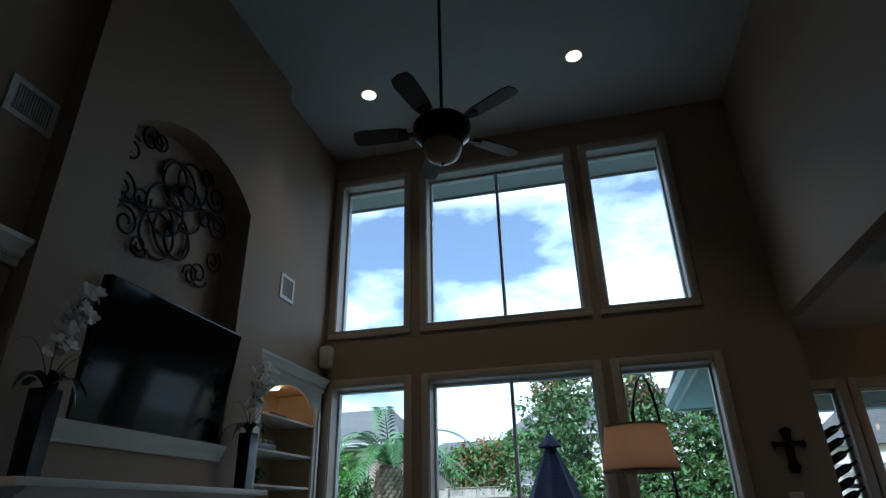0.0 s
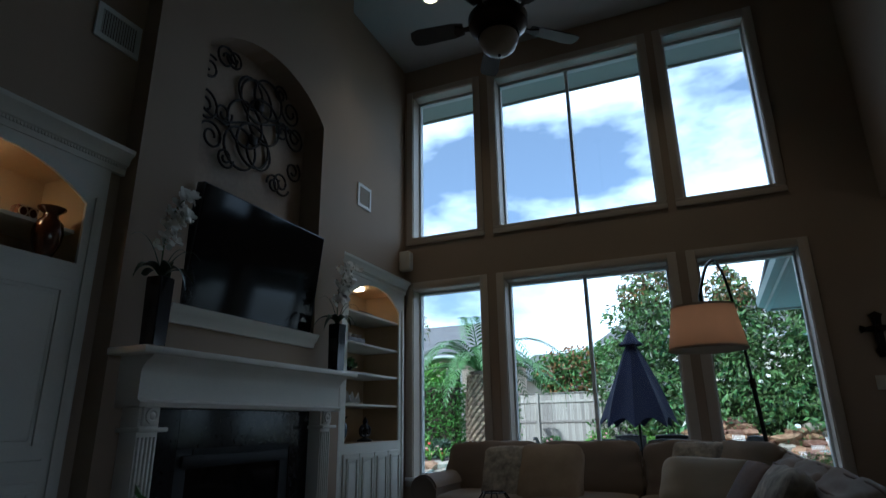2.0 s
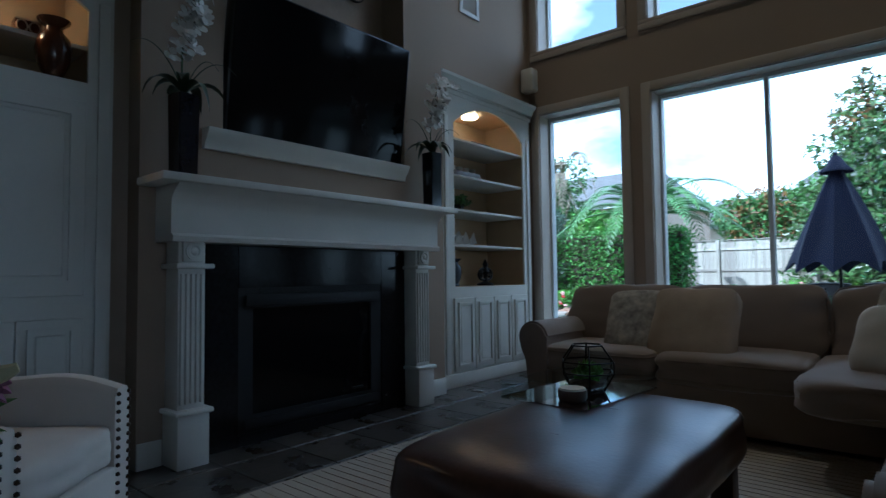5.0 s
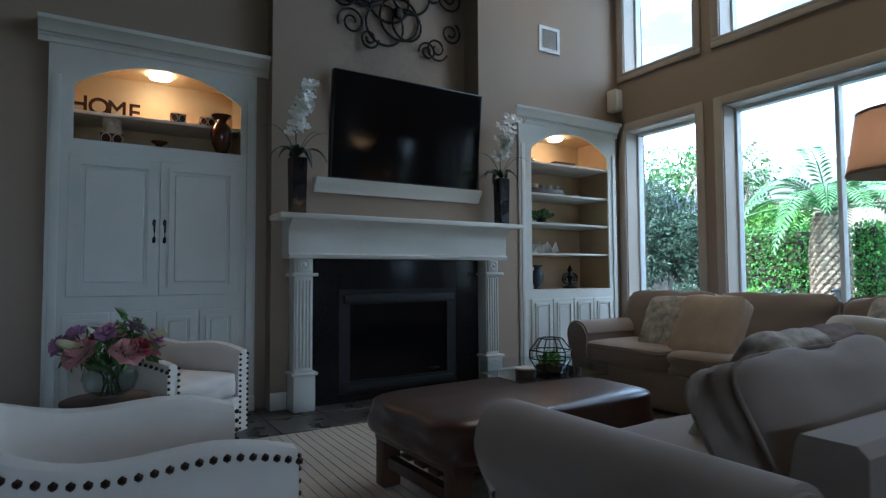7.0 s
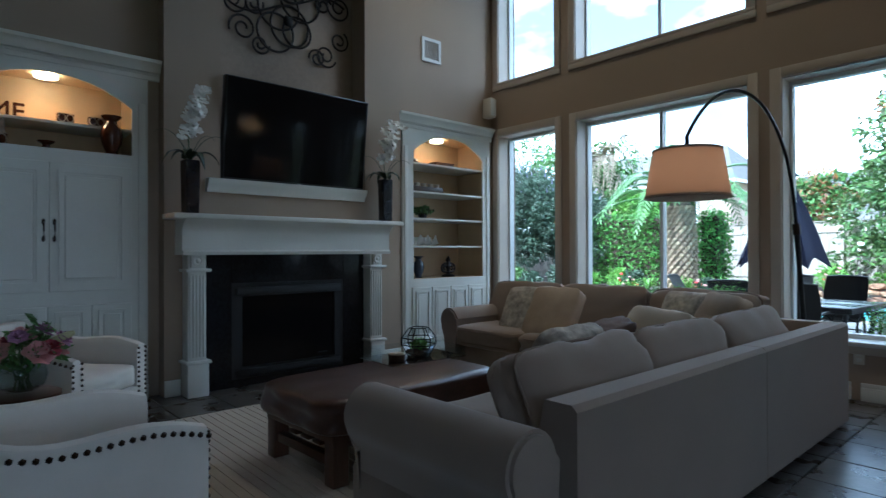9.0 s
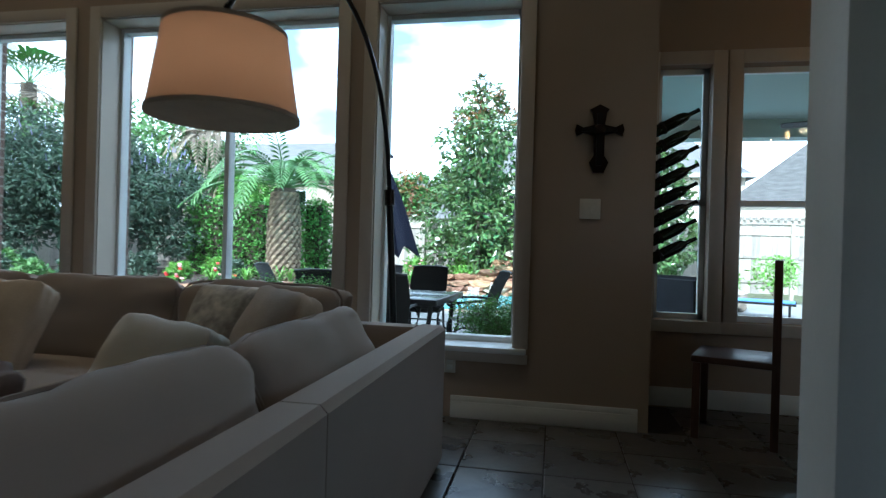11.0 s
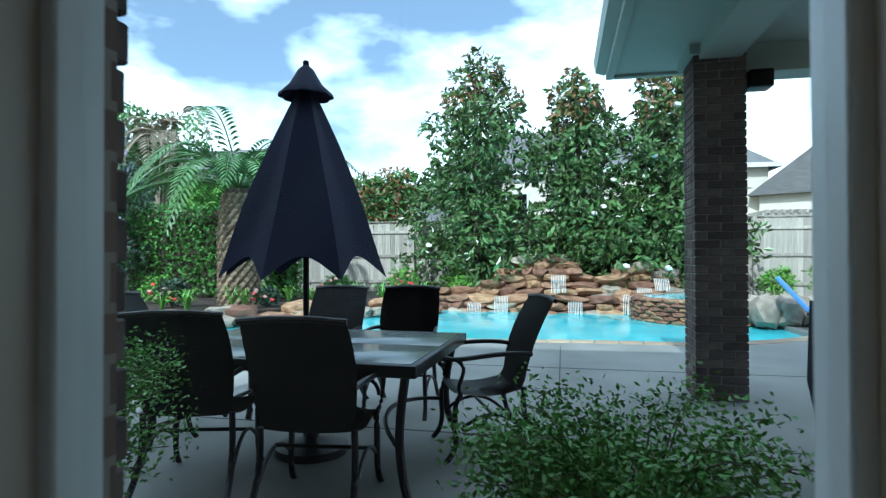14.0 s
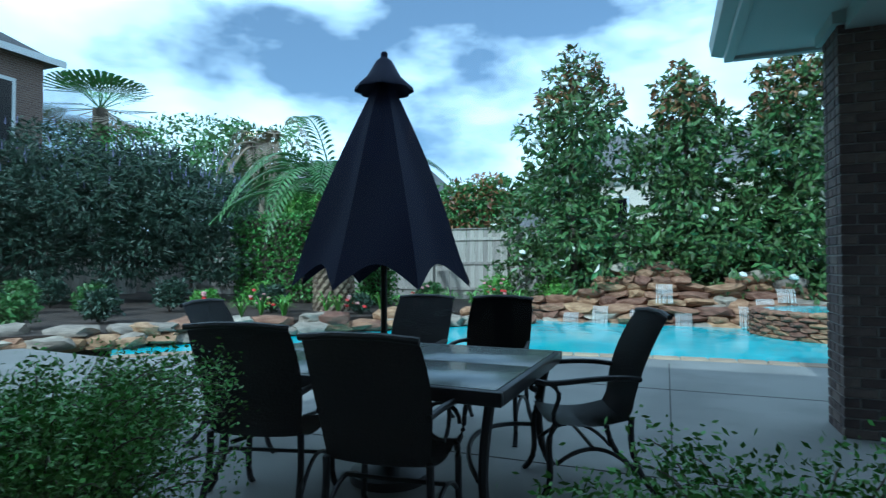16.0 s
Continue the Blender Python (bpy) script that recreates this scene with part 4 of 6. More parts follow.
# rug
bm = B()
nr = 110
x0, x1, y0, y1 = -2.02, 0.85, -2.2, 3.72
prism(bm, [(x0, y0), (x1, y0), (x1, y1), (x0, y1)], "z", -0.006, 0.006)
rug = thing("rug", "cream woven ribbed rug on the tile floor", "rug")
part("backing", bm, M_RUG, rug)
bm = B()
for i in range(nr):
    y = y0 + (i + 0.15) * (y1 - y0) / nr
    box(bm, x0 + 0.02, x1 - 0.02, y, y + 0.043, 0.006, 0.010)
part("ribs", bm, M_RUG, rug)["kind"] = "stuff"

# arc lamp
al = thing("arc_lamp", "black arc floor lamp with a tan drum shade behind the sofa", "floor lamp")
part("base", lathe(B(), [(0.17, 0), (0.17, 0.02), (0.15, 0.035), (0.03, 0.045), (0.02, 0.06)], 32, (0.84, 4.70)), M_BLACKMET, al)
part("pole", tube(B(), [(0.78, 4.70, 0.04), (0.71, 4.69, 1.25)], 0.018, 10), M_BLACKMET, al)
part("collar", tube(B(), [(0.71, 4.69, 1.25), (0.705, 4.69, 1.33)], 0.027, 12), M_BRONZE, al)
arc = bez((0.705, 4.69, 1.33), (0.66, 4.68, 2.3), (0.52, 3.95, 2.48), (0.38, 3.68, 1.88), 26)
part("arc", tube(B(), arc, 0.012, 8), M_BLACKMET, al)
part("joint", tube(B(), [arc[-1], (0.38, 3.68, 1.80)], 0.014, 8), M_BLACKMET, al)
bm = B()
n = 40
for (ra, za), (rb, zb) in (((0.262, 1.48), (0.212, 1.79)), ((0.208, 1.79), (0.258, 1.48))):
    ra_ = [bm.verts.new((0.38 + ra * math.cos(2 * math.pi * i / n), 3.68 + ra * math.sin(2 * math.pi * i / n), za)) for i in range(n)]
    rb_ = [bm.verts.new((0.38 + rb * math.cos(2 * math.pi * i / n), 3.68 + rb * math.sin(2 * math.pi * i / n), zb)) for i in range(n)]
    for i in range(n):
        bm.faces.new((ra_[i], ra_[(i + 1) % n], rb_[(i + 1) % n], rb_[i]))
sh = part("shade", bm, M_SHADE, al)
for z, r in ((1.485, 0.264), (1.785, 0.214)):
    part("trim", lathe(B(), [(r - 0.003, z - 0.008), (r + 0.001, z - 0.008), (r, z + 0.008), (r - 0.003, z + 0.008)], 40, (0.38, 3.68)), M_PILLOW_T, al)
part("diffuser", lathe(B(), [(0.255, 1.486), (0.255, 1.489)], 36, (0.38, 3.68)), M_PILLOW_W, al)

bulb("arc_lamp_bulb", 0.38, 3.68, 1.62, 0.6, (1, 0.74, 0.55), 0.04)

# ---- wall fittings ----
cr_ = thing("wall_cross", "ornate dark wooden wall cross", "cross", pose(1.8, W0 - 0.001, 1.70))
bm = B()
for hw, z0, z1 in ((0.045, -0.19, 0.19),):
    prism(bm, [(-0.03, -0.2), (0.03, -0.2), (0.055, -0.14), (0.03, -0.1), (0.03, 0.02), (0.09, 0.035), (0.13, 0.015), (0.14, 0.05), (0.13, 0.085), (0.09, 0.065), (0.03, 0.08), (0.04, 0.15), (0.055, 0.17), (0, 0.2), (-0.055, 0.17), (-0.04, 0.15), (-0.03, 0.08), (-0.09, 0.065), (-0.13, 0.085), (-0.14, 0.05), (-0.13, 0.015), (-0.09, 0.035), (-0.03, 0.02), (-0.03, -0.1), (-0.055, -0.14)], "y", -0.025, 0)
part("cross_body", bm, M_BRONZE, cr_)
bm = prism(B(), [(-0.016, -0.16), (0.016, -0.16), (0.016, 0.035), (0.1, 0.04), (0.1, 0.06), (0.016, 0.065), (0.016, 0.15), (-0.016, 0.15), (-0.016, 0.065), (-0.1, 0.06), (-0.1, 0.04), (-0.016, 0.035)], "y", -0.037, -0.025)
part("inlay", bm, M_IRON, cr_)
part("boss", lump(B(), 0.06, 0.03, 0.06, 4, m=Matrix.Translation((0, -0.035, 0.05))), M_BRONZE, cr_)
sw = thing("light_switch", "ivory double light switch plate", "light switch")
part("plate", box(B(), 1.70, 1.82, W0 - 0.008, W0, 1.23, 1.35, 0.004), M_PLASTIC, sw)
for x in (1.737, 1.783):
    part("rocker", box(B(), x - 0.016, x + 0.016, W0 - 0.013, W0 - 0.007, 1.258, 1.322, 0.003), M_PLASTIC, sw)
ol = thing("wall_outlet", "ivory wall socket under the window", "socket")
part("plate", box(B(), 0.915, 0.985, W0 - 0.008, W0, 0.27, 0.385, 0.004), M_PLASTIC, ol)
for z in (0.305, 0.35):
    part("receptacle", box(B(), 0.933, 0.967, W0 - 0.011, W0 - 0.007, z - 0.014, z + 0.014, 0.003), M_WHITE, ol)

# ---- armchairs, side table and flowers ----
def armchair(m):
    c = thing("armchair", "ivory upholstered tub armchair edged with bronze nailheads", "armchair", m, "armchairs by the fireplace")
    path = [(0.33, 0.0), (0.345, -0.2), (0.345, -0.45), (0.31, -0.62), (0.22, -0.71), (0.08, -0.74), (0, -0.742)]
    path = path + [(-x, y) for x, y in path[-2::-1]]
    # smooth the run of the shell
    for _ in range(2):
        q = [path[0]]
        for (ax, ay), (bx, by) in zip(path, path[1:]):
            q += [(0.75 * ax + 0.25 * bx, 0.75 * ay + 0.25 * by), (0.25 * ax + 0.75 * bx, 0.25 * ay + 0.75 * by)]
        path = q + [path[-1]]
    n = len(path)
    bm = B()
    rows, nails = [], []
    for i, (x, y) in enumerate(path):
        d = Vector(path[min(i + 1, n - 1)]) - Vector(path[max(i - 1, 0)])
        d.normalize()
        nx, ny = d.y, -d.x
        s = min(1, -y / 0.74)
        h = 0.565 + 0.09 * s + 0.02 * math.sin(s * 7.5) + (0.045 if s > 0.97 else 0)
        t = 0.085
        rows.append([bm.verts.new(p) for p in ((x, y, 0.1), (x, y, h - 0.03), (x + nx * 0.012, y + ny * 0.012, h - 0.008), (x + nx * t * 0.4, y + ny * t * 0.4, h), (x + nx * t * 0.8, y + ny * t * 0.8, h - 0.008), (x + nx * t, y + ny * t, h - 0.035), (x + nx * t, y + ny * t, 0.1))])
        nails.append((Vector((x - nx * 0.002, y - ny * 0.002, h - 0.034))))
    for a, b in zip(rows, rows[1:]):
        for j in range(6):
            bm.faces.new((a[j], a[j + 1], b[j + 1], b[j]))
        bm.faces.new((a[0], b[0], b[6], a[6]))
    bm.faces.new(rows[0])
    bm.faces.new(rows[-1][::-1])
    part("shell", bm, M_WHITEFAB, c)
    bm = B()
    dist = 0.0
    for a, b in zip(nails, nails[1:]):
        L = (b - a).length
        while dist < L:
            p = a.lerp(b, dist / L)
            bmesh.ops.create_icosphere(bm, subdivisions=1, radius=0.0105, matrix=Matrix.Translation(p))
            dist += 0.03
        dist -= L
    for sx in (0.33 - 0.042, -0.33 + 0.042):
        for k in range(15):
            for e in (-0.034, 0.034):
                bmesh.ops.create_icosphere(bm, subdivisions=1, radius=0.0085, matrix=Matrix.Translation((sx + e, 0.002, 0.12 + k * 0.03)))
    ob = part("nailhead_trim", bm, M_NAIL, c, "bronze nailhead edging")
    ob["kind"] = "stuff"
    part("seat_base", box(B(), -0.25, 0.25, -0.66, 0.0, 0.1, 0.3, 0.01), M_WHITEFAB, c)
    pad("seat_cushion", 0.52, 0.66, 0.16, pose(0, -0.33, 0.37), M_WHITEFAB, c, 0.15, 3)
    for x in (-0.28, 0.28):
        for y in (-0.06, -0.62):
            part("leg", tube(B(), [(x, y, 0.012), (x, y, 0.1)], 0.016, 8, 0.025), M_DARKWOOD, c)
    return c


a_ = armchair(pose(-0.18, 0.70, 0, 0, 0, 3))
copy_thing(a_, pose(-1.70, 0.82, 0, 0, 0, -46))
st = thing("side_table", "small round dark wooden table between the armchairs", "side table", pose(-1.15, 0.33, 0))
part("tabletop", lathe(B(), [(0.15, 0.475), (0.165, 0.48), (0.165, 0.495), (0.155, 0.5)], 32), M_DARKWOOD, st)
part("pedestal", lathe(B(), [(0.12, 0.011), (0.12, 0.03), (0.03, 0.06), (0.022, 0.3), (0.04, 0.475)], 24), M_DARKWOOD, st)
fv = thing("flower_vase", "round glass vase with pink roses, lilies and mauve blooms", "flowers", pose(-1.16, 0.34, 0.5))
bm = lathe(B(), [(0.05, 0.002), (0.09, 0.03), (0.105, 0.075), (0.095, 0.12), (0.07, 0.15), (0.068, 0.15), (0.092, 0.118), (0.101, 0.075), (0.086, 0.032), (0.045, 0.008)], 28)
part("vase", bm, M_ACRYL, fv)
part("water", lathe(B(), [(0.045, 0.009), (0.085, 0.033), (0.1, 0.075), (0.096, 0.1)], 28), M_WATER0, fv)
rng = random.Random(4)


def rose(r, seed):
    bm = B()
    rr = random.Random(seed)
    for layer, (k, rad, tilt) in enumerate(((3, 0.25, 5), (5, 0.5, 18), (6, 0.75, 38), (7, 0.95, 60))):
        for j in range(k):
            a = 360 * j / k + layer * 31 + rr.uniform(-8, 8)
            s = r * rad
            mm = pose(0, 0, 0, 0, 0, a) @ pose(s * 0.35, 0, r * (0.25 - 0.1 * layer), 0, tilt, 0)
            vs = [[bm.verts.new(mm @ Vector((s * 0.45 * math.sin(u * 1.5) * 0.5 + 0.06 * r * w * w, s * 0.75 * w * math.sin(0.5 + u * 1.4), u * r * 0.95))) for w in (-1, -0.4, 0.4, 1)] for u in (0, 0.45, 0.8, 1)]
            for p, q in zip(vs, vs[1:]):
                for i in range(3):
                    bm.faces.new((p[i], p[i + 1], q[i + 1], q[i]))
    return bm


for i, (x, y, z, r, mt) in enumerate(((0.10, 0.05, 0.18, 0.05, M_PINK), (0.06, -0.10, 0.18, 0.055, M_PINK), (-0.02, 0.13, 0.17, 0.048, M_PINK), (0.02, 0.0, 0.25, 0.045, M_PINK), (-0.1, 0.02, 0.22, 0.045, M_PINK), (0.04, 0.15, 0.23, 0.035, M_MAUVE), (0.05, -0.17, 0.22, 0.035, M_MAUVE), (-0.06, -0.12, 0.25, 0.035, M_MAUVE), (0.09, -0.02, 0.26, 0.03, M_MAUVE), (0.1, 0.1, 0.2, 0.035, M_RED), (-0.02, -0.05, 0.22, 0.035, M_RED), (0.0, 0.08, 0.27, 0.035, M_MAUVE))):
    d = Vector((x, y, 0.12)).to_track_quat("Z", "Y").to_matrix().to_4x4()
    part("bloom", rose(r, i), mt, fv, at=Matrix.Translation((x, y, z)) @ d)
    part("stem", tube(B(), bez((x * 0.1 - y * 0.3, y * 0.1 + x * 0.3, 0.015), (0, 0, 0.1), (x * 0.5, y * 0.5, 0.15), (x, y, z), 6), 0.0035, 5), M_STEM, fv)
for a, z in ((70, 0.24), (120, 0.2), (250, 0.19), (300, 0.22)):
    ca, sa = math.cos(radians(a)), math.sin(radians(a))
    part("lily_bud", lump(B(), 0.035, 0.035, 0.13, a, 2, 0.05, Matrix.Translation((0.15 * ca, 0.15 * sa, z)) @ Vector((ca, sa, 0.4)).to_track_quat("Z", "Y").to_matrix().to_4x4()), M_LILY, fv)
part("foliage", leaves("foliage", [(0, 0, 0.19, 0.15, 0.17, 0.09), (0, 0.06, 0.27, 0.06, 0.06, 0.07)], 260, 0.06, 8, 0.35, 0.4), L_OAK, fv)


# ---- mantel orchids ----
def orchid(m, seed, label):
    c = thing("potted_orchid", label, "orchid", m, "orchids on the mantel")
    bm = prism(B(), [(-0.05, -0.05), (0.05, -0.05), (0.05, 0.05), (-0.05, 0.05)], "z", 0, 0.42)
    for v in bm.verts:
        if v.co.z > 0.2:
            v.co.x *= 1.12
            v.co.y *= 1.12
    bmesh.ops.bevel(bm, geom=bm.edges[:], offset=0.006, segments=2, affect="EDGES")
    part("vase", bm, M_VASE, c, "tall black glazed square vase")
    rr = random.Random(seed)
    for k in range(7):
        a = k * 51 + seed * 20
        ca, sa = math.cos(radians(a)), math.sin(radians(a))
        bm = B()
        L = rr.uniform(0.14, 0.24)
        pts = bez((0, 0, 0.42), (ca * L * 0.4, sa * L * 0.4, 0.52), (ca * L * 0.8, sa * L * 0.8, 0.5), (ca * L, sa * L, 0.42 - rr.uniform(0, 0.12)), 7)
        pr = None
        for i, p in enumerate(pts):
            w = 0.03 * math.sin(math.pi * min(1, 0.15 + i / 7 * 0.85))
            cur = [bm.verts.new(p + Vector((-sa * w, ca * w, 0.008))), bm.verts.new(p), bm.verts.new(p + Vector((sa * w, -ca * w, 0.008)))]
            if pr:
                bm.faces.new((pr[0], pr[1], cur[1], cur[0]))
                bm.faces.new((pr[1], pr[2], cur[2], cur[1]))
            pr = cur
        part("leaf", bm, M_DARKLEAF, c)
    for k, (dx, dy, top) in enumerate(((0.03, 0.06, 0.98), (0.05, 0.0, 0.82))):
        pts = bez((0, 0, 0.42), (0, -0.04, 0.7), (dx * 0.3, dy * 0.5, top), (dx + 0.04, dy + 0.06, top - 0.02), 14)
        part("spray", tube(B(), pts, 0.004, 5), M_STEM, c)
        for j in range(17):
            p = pts[4 + j * 10 // 16] + Vector((rr.uniform(-0.02, 0.05), rr.uniform(-0.055, 0.055), rr.uniform(-0.03, 0.03)))
            bm = B()
            for q in range(5):
                mm = Matrix.Translation(p) @ pose(0, 0, 0, rr.uniform(-30, 30), 60 + rr.uniform(-30, 30), rr.uniform(-30, 30)) @ pose(0, 0, 0, 0, 0, 72 * q)
                vs = [bm.verts.new(mm @ Vector(v)) for v in ((0, 0, 0), (0.022, -0.02, 0.005), (0.044, -0.014, 0.011), (0.05, 0, 0.012), (0.044, 0.014, 0.011), (0.022, 0.02, 0.005))]
                bm.faces.new(vs)
            part("blossom", bm, M_ORCHID, c)
    for a, L in ((80, 0.3), (-70, 0.3), (95, 0.2)):
        ca, sa = 0.25 * math.cos(radians(a)), math.sin(radians(a))
        part("tendril", tube(B(), bez((0, 0, 0.42), (ca * L * 0.3, sa * L * 0.3, 0.62), (ca * L * 0.7, sa * L * 0.7, 0.68), (ca * L, sa * L, 0.60), 10), 0.004, 5, 0.001), M_DARKLEAF, c)


orchid(pose(-2.57, 1.54, 1.44, 0, 0, 6), 1, "white orchid in a tall black vase on the mantel shelf")
orchid(pose(-2.57, 3.42, 1.44, 0, 0, -4), 4, "white orchid in a tall black vase beside the bookcase")

# ---- things in the cabinets ----
for k, ch in enumerate("HOME"):
    cu = bpy.data.curves.new("letter", "FONT")
    cu.body, cu.size, cu.extrude, cu.bevel_depth = ch, 0.165, 0.012, 0.002
    tmp = bpy.data.objects.new("tmp", cu)
    scene.collection.objects.link(tmp)
    me = bpy.data.meshes.new_from_object(tmp.evaluated_get(bpy.context.evaluated_depsgraph_get()))
    bpy.data.objects.remove(tmp)
    ob = part("letter", me, M_BROWNGLZ, at=pose(-3.0 - 0.02 * k, 0.10 + k * 0.112 + (0.02 if k == 3 else 0), 2.113, 90, 0, 90))
    tagged(ob, "dark brown standing letter %s on the cabinet shelf" % ch, "letter", "letters on the shelf")


def urn(x, y, z, s, mt, label, prof=None):
    prof = prof or [(0.05, 0), (0.055, 0.01), (0.045, 0.03), (0.075, 0.1), (0.085, 0.17), (0.075, 0.23), (0.045, 0.265), (0.04, 0.29), (0.075, 0.32), (0.078, 0.33), (0.06, 0.33)]
    return solid("vase", lathe(B(), [(r * s, h * s) for r, h in prof], 24), mt, label, "vase", m=pose(x, y, z))


urn(-2.93, 1.07, 1.892, 0.92, M_BROWNGLZ, "tall dark brown glazed urn in the lit cabinet")
urn(-3.02, 0.66, 1.892, 0.3, M_BROWNGLZ, "low dark dish on a foot in the lit cabinet", [(0.12, 0), (0.14, 0.02), (0.09, 0.06), (0.08, 0.16), (0.18, 0.22), (0.19, 0.25), (0.15, 0.25)])
for y, z, s in ((0.78, 2.112, 0.075), (0.98, 2.112, 0.075), (0.36, 1.892, 0.1)):
    bx = thing("carved_box", "square carved box with a pierced scroll pattern", "box", pose(-3.02, y, z), "carved boxes")
    part("core", box(B(), -s / 2, s / 2, -s * 0.7, s * 0.7, 0, s, 0.004), M_BROWNGLZ, bx)
    for q in (-0.35, 0.35):
        bm = tube(B(), [(s / 2 + 0.002, s * q + s * 0.3 * math.cos(t), s / 2 + s * 0.38 * math.sin(t)) for t in [i * 0.45 for i in range(15)]], 0.004, 5)
        part("fretwork", bm, M_PILLOW_T, bx)
    part("rim", box(B(), s / 2, s / 2 + 0.004, -s * 0.7, s * 0.7, s * 0.9, s), M_PILLOW_T, bx)
solid("decor_ball", lump(B(), 0.11, 0.11, 0.11, 4, 3, 0.35), M_ROCKG, "rough grey ball ornament on a carved box", "ornament", m=pose(-3.02, 0.36, 2.044))
solid("shelf_ornament", lump(B(), 0.06, 0.13, 0.06, 5, 3, 0.5), M_BROWNGLZ, "small brown carved ornament on the top shelf", "ornament", m=pose(-3.0, 4.12, 2.166))
solid("lidded_box", box(box(B(), -0.07, 0.07, -0.14, 0.14, 0, 0.045, 0.004), -0.075, 0.075, -0.145, 0.145, 0.045, 0.06, 0.004), M_DARKWOOD, "flat dark wooden box on the top shelf", "box", m=pose(-3.05, 4.60, 2.141))
ch_ = thing("candle_holder", "dark wooden tray with a row of white tealights", "candle holder", pose(-3.0, 4.28, 1.821))
part("trough", box(B(), -0.05, 0.05, -0.26, 0.26, 0, 0.07, 0.006), M_DARKWOOD, ch_)
for k in range(5):
    part("tealight", lathe(B(), [(0.027, 0.07), (0.032, 0.11), (0.028, 0.112)], 14, (0, -0.2 + 0.1 * k)), M_PILLOW_W, ch_)
pl = thing("small_plant", "small green potted plant on a shelf", "plant", pose(-3.0, 4.26, 1.521))
part("pot", lathe(B(), [(0.045, 0), (0.06, 0.06), (0.055, 0.062)], 20), M_VASE, pl)
part("leaves", leaves("leaves", [(0, 0, 0.09, 0.1, 0.13, 0.05)], 170, 0.06, 2, 0.5, 0.3), L_OAK, pl)
bm = B()
rngs = [(-0.15 + 0.3 * i / 40) for i in range(41)]
lo = [bm.verts.new((-0.02, y, 0.004)) for y in rngs]
hi = [bm.verts.new((0.05 - 0.01 * math.cos(y * 50), y * 1.1, 0.075 + 0.05 * math.cos(y * 62))) for y in rngs]
bk = [bm.verts.new((-0.08, y, 0.10)) for y in rngs]
for a, b in ((lo, hi), (bk, lo)):
    for i in range(40):
        bm.faces.new((a[i], a[i + 1], b[i + 1], b[i]))
bmesh.ops.solidify(bm, geom=bm.faces[:], thickness=0.008)
solid("clam_shell", bm, M_ORCHID, "white fluted clam shell dish on a shelf", "shell", m=pose(-2.98, 4.29, 1.211))
urn(-3.0, 4.2, 0.842, 0.75, mat("blue-grey glazed ceramic", (0.06, 0.08, 0.11), 0.2, var=0.3), "blue-grey glazed round vase in the bookcase")
sc = thing("sculpture", "dark scrolled sculpture in the bookcase", "sculpture", pose(-3.0, 4.66, 0.842))
part("foot", lathe(B(), [(0.08, 0), (0.08, 0.015), (0.02, 0.04), (0.02, 0.08)], 20), M_IRON, sc)
for s in (1, -1):
    part("scroll", tube(B(), [(0, s * (0.02 + 0.06 * (1 - i / 30)) * math.sin(i * 0.35) + 0.035 * s, 0.1 + 0.06 * math.cos(i * 0.35) * (1 - i / 40)) for i in range(26)], 0.012, 6), M_IRON, sc)
part("spire", lathe(B(), [(0.02, 0.08), (0.04, 0.13), (0.02, 0.18), (0.03, 0.2), (0.004, 0.25)], 16), M_IRON, sc)

# ---- breakfast nook ----
rack = thing("wine_rack", "wall-mounted wine rack holding slanting dark bottles", "wine rack", pose(RX + 0.06, 5.62, 0))
for x in (0.02,):
    part("rail", box(B(), 0, 0.03, -0.02, 0.02, 0.95, 2.0, 0.004), M_IRON, rack)
    part("rail", box(B(), 0, 0.03, 0.18, 0.22, 0.95, 2.0, 0.004), M_IRON, rack)
bp = [(0.034, 0), (0.037, 0.01), (0.037, 0.18), (0.03, 0.21), (0.014, 0.235), (0.013, 0.29), (0.015, 0.3)]
bottle_me = mesh_of(lathe(B(), bp, 16), "bottle")
M_BOTTLE = mat("dark green bottle glass", (0.012, 0.02, 0.01), 0.1, var=0.2, bump=0)
for k in range(8):
    m = pose(RX + 0.10, 5.60 + 0.02 * (k % 2), 1.0 + k * 0.115, 0, 62, 0)
    ob = part("wine_bottle", bottle_me, M_BOTTLE, at=m)
    tagged(ob, "dark green wine bottle lying slanted in the wall rack", "bottle", "bottles in the wine rack")
    part("cradle", lathe(B(), [(0.04, 0.05), (0.043, 0.06), (0.04, 0.07)], 14), M_IRON, rack, at=pose(-RX - 0.06, -5.62, 0) @ m)
chd = thing("chandelier", "dark bronze nook chandelier with four lit candle bulbs", "chandelier", pose(3.75, 4.6, 0))
part("rod", tube(B(), [(0, 0, 1.98), (0, 0, LOW)], 0.010, 8), M_BRONZE, chd)
part("canopy", lathe(B(), [(0.02, LOW - 0.06), (0.06, LOW - 0.02), (0.065, LOW - 0.001)], 20), M_BRONZE, chd)
part("hub", lathe(B(), [(0.004, 1.86), (0.03, 1.9), (0.05, 1.96), (0.03, 2.02), (0.012, 2.06)], 20), M_BRONZE, chd)
M_BULB = glow("warm candle bulb", (1, 0.55, 0.22), 25)
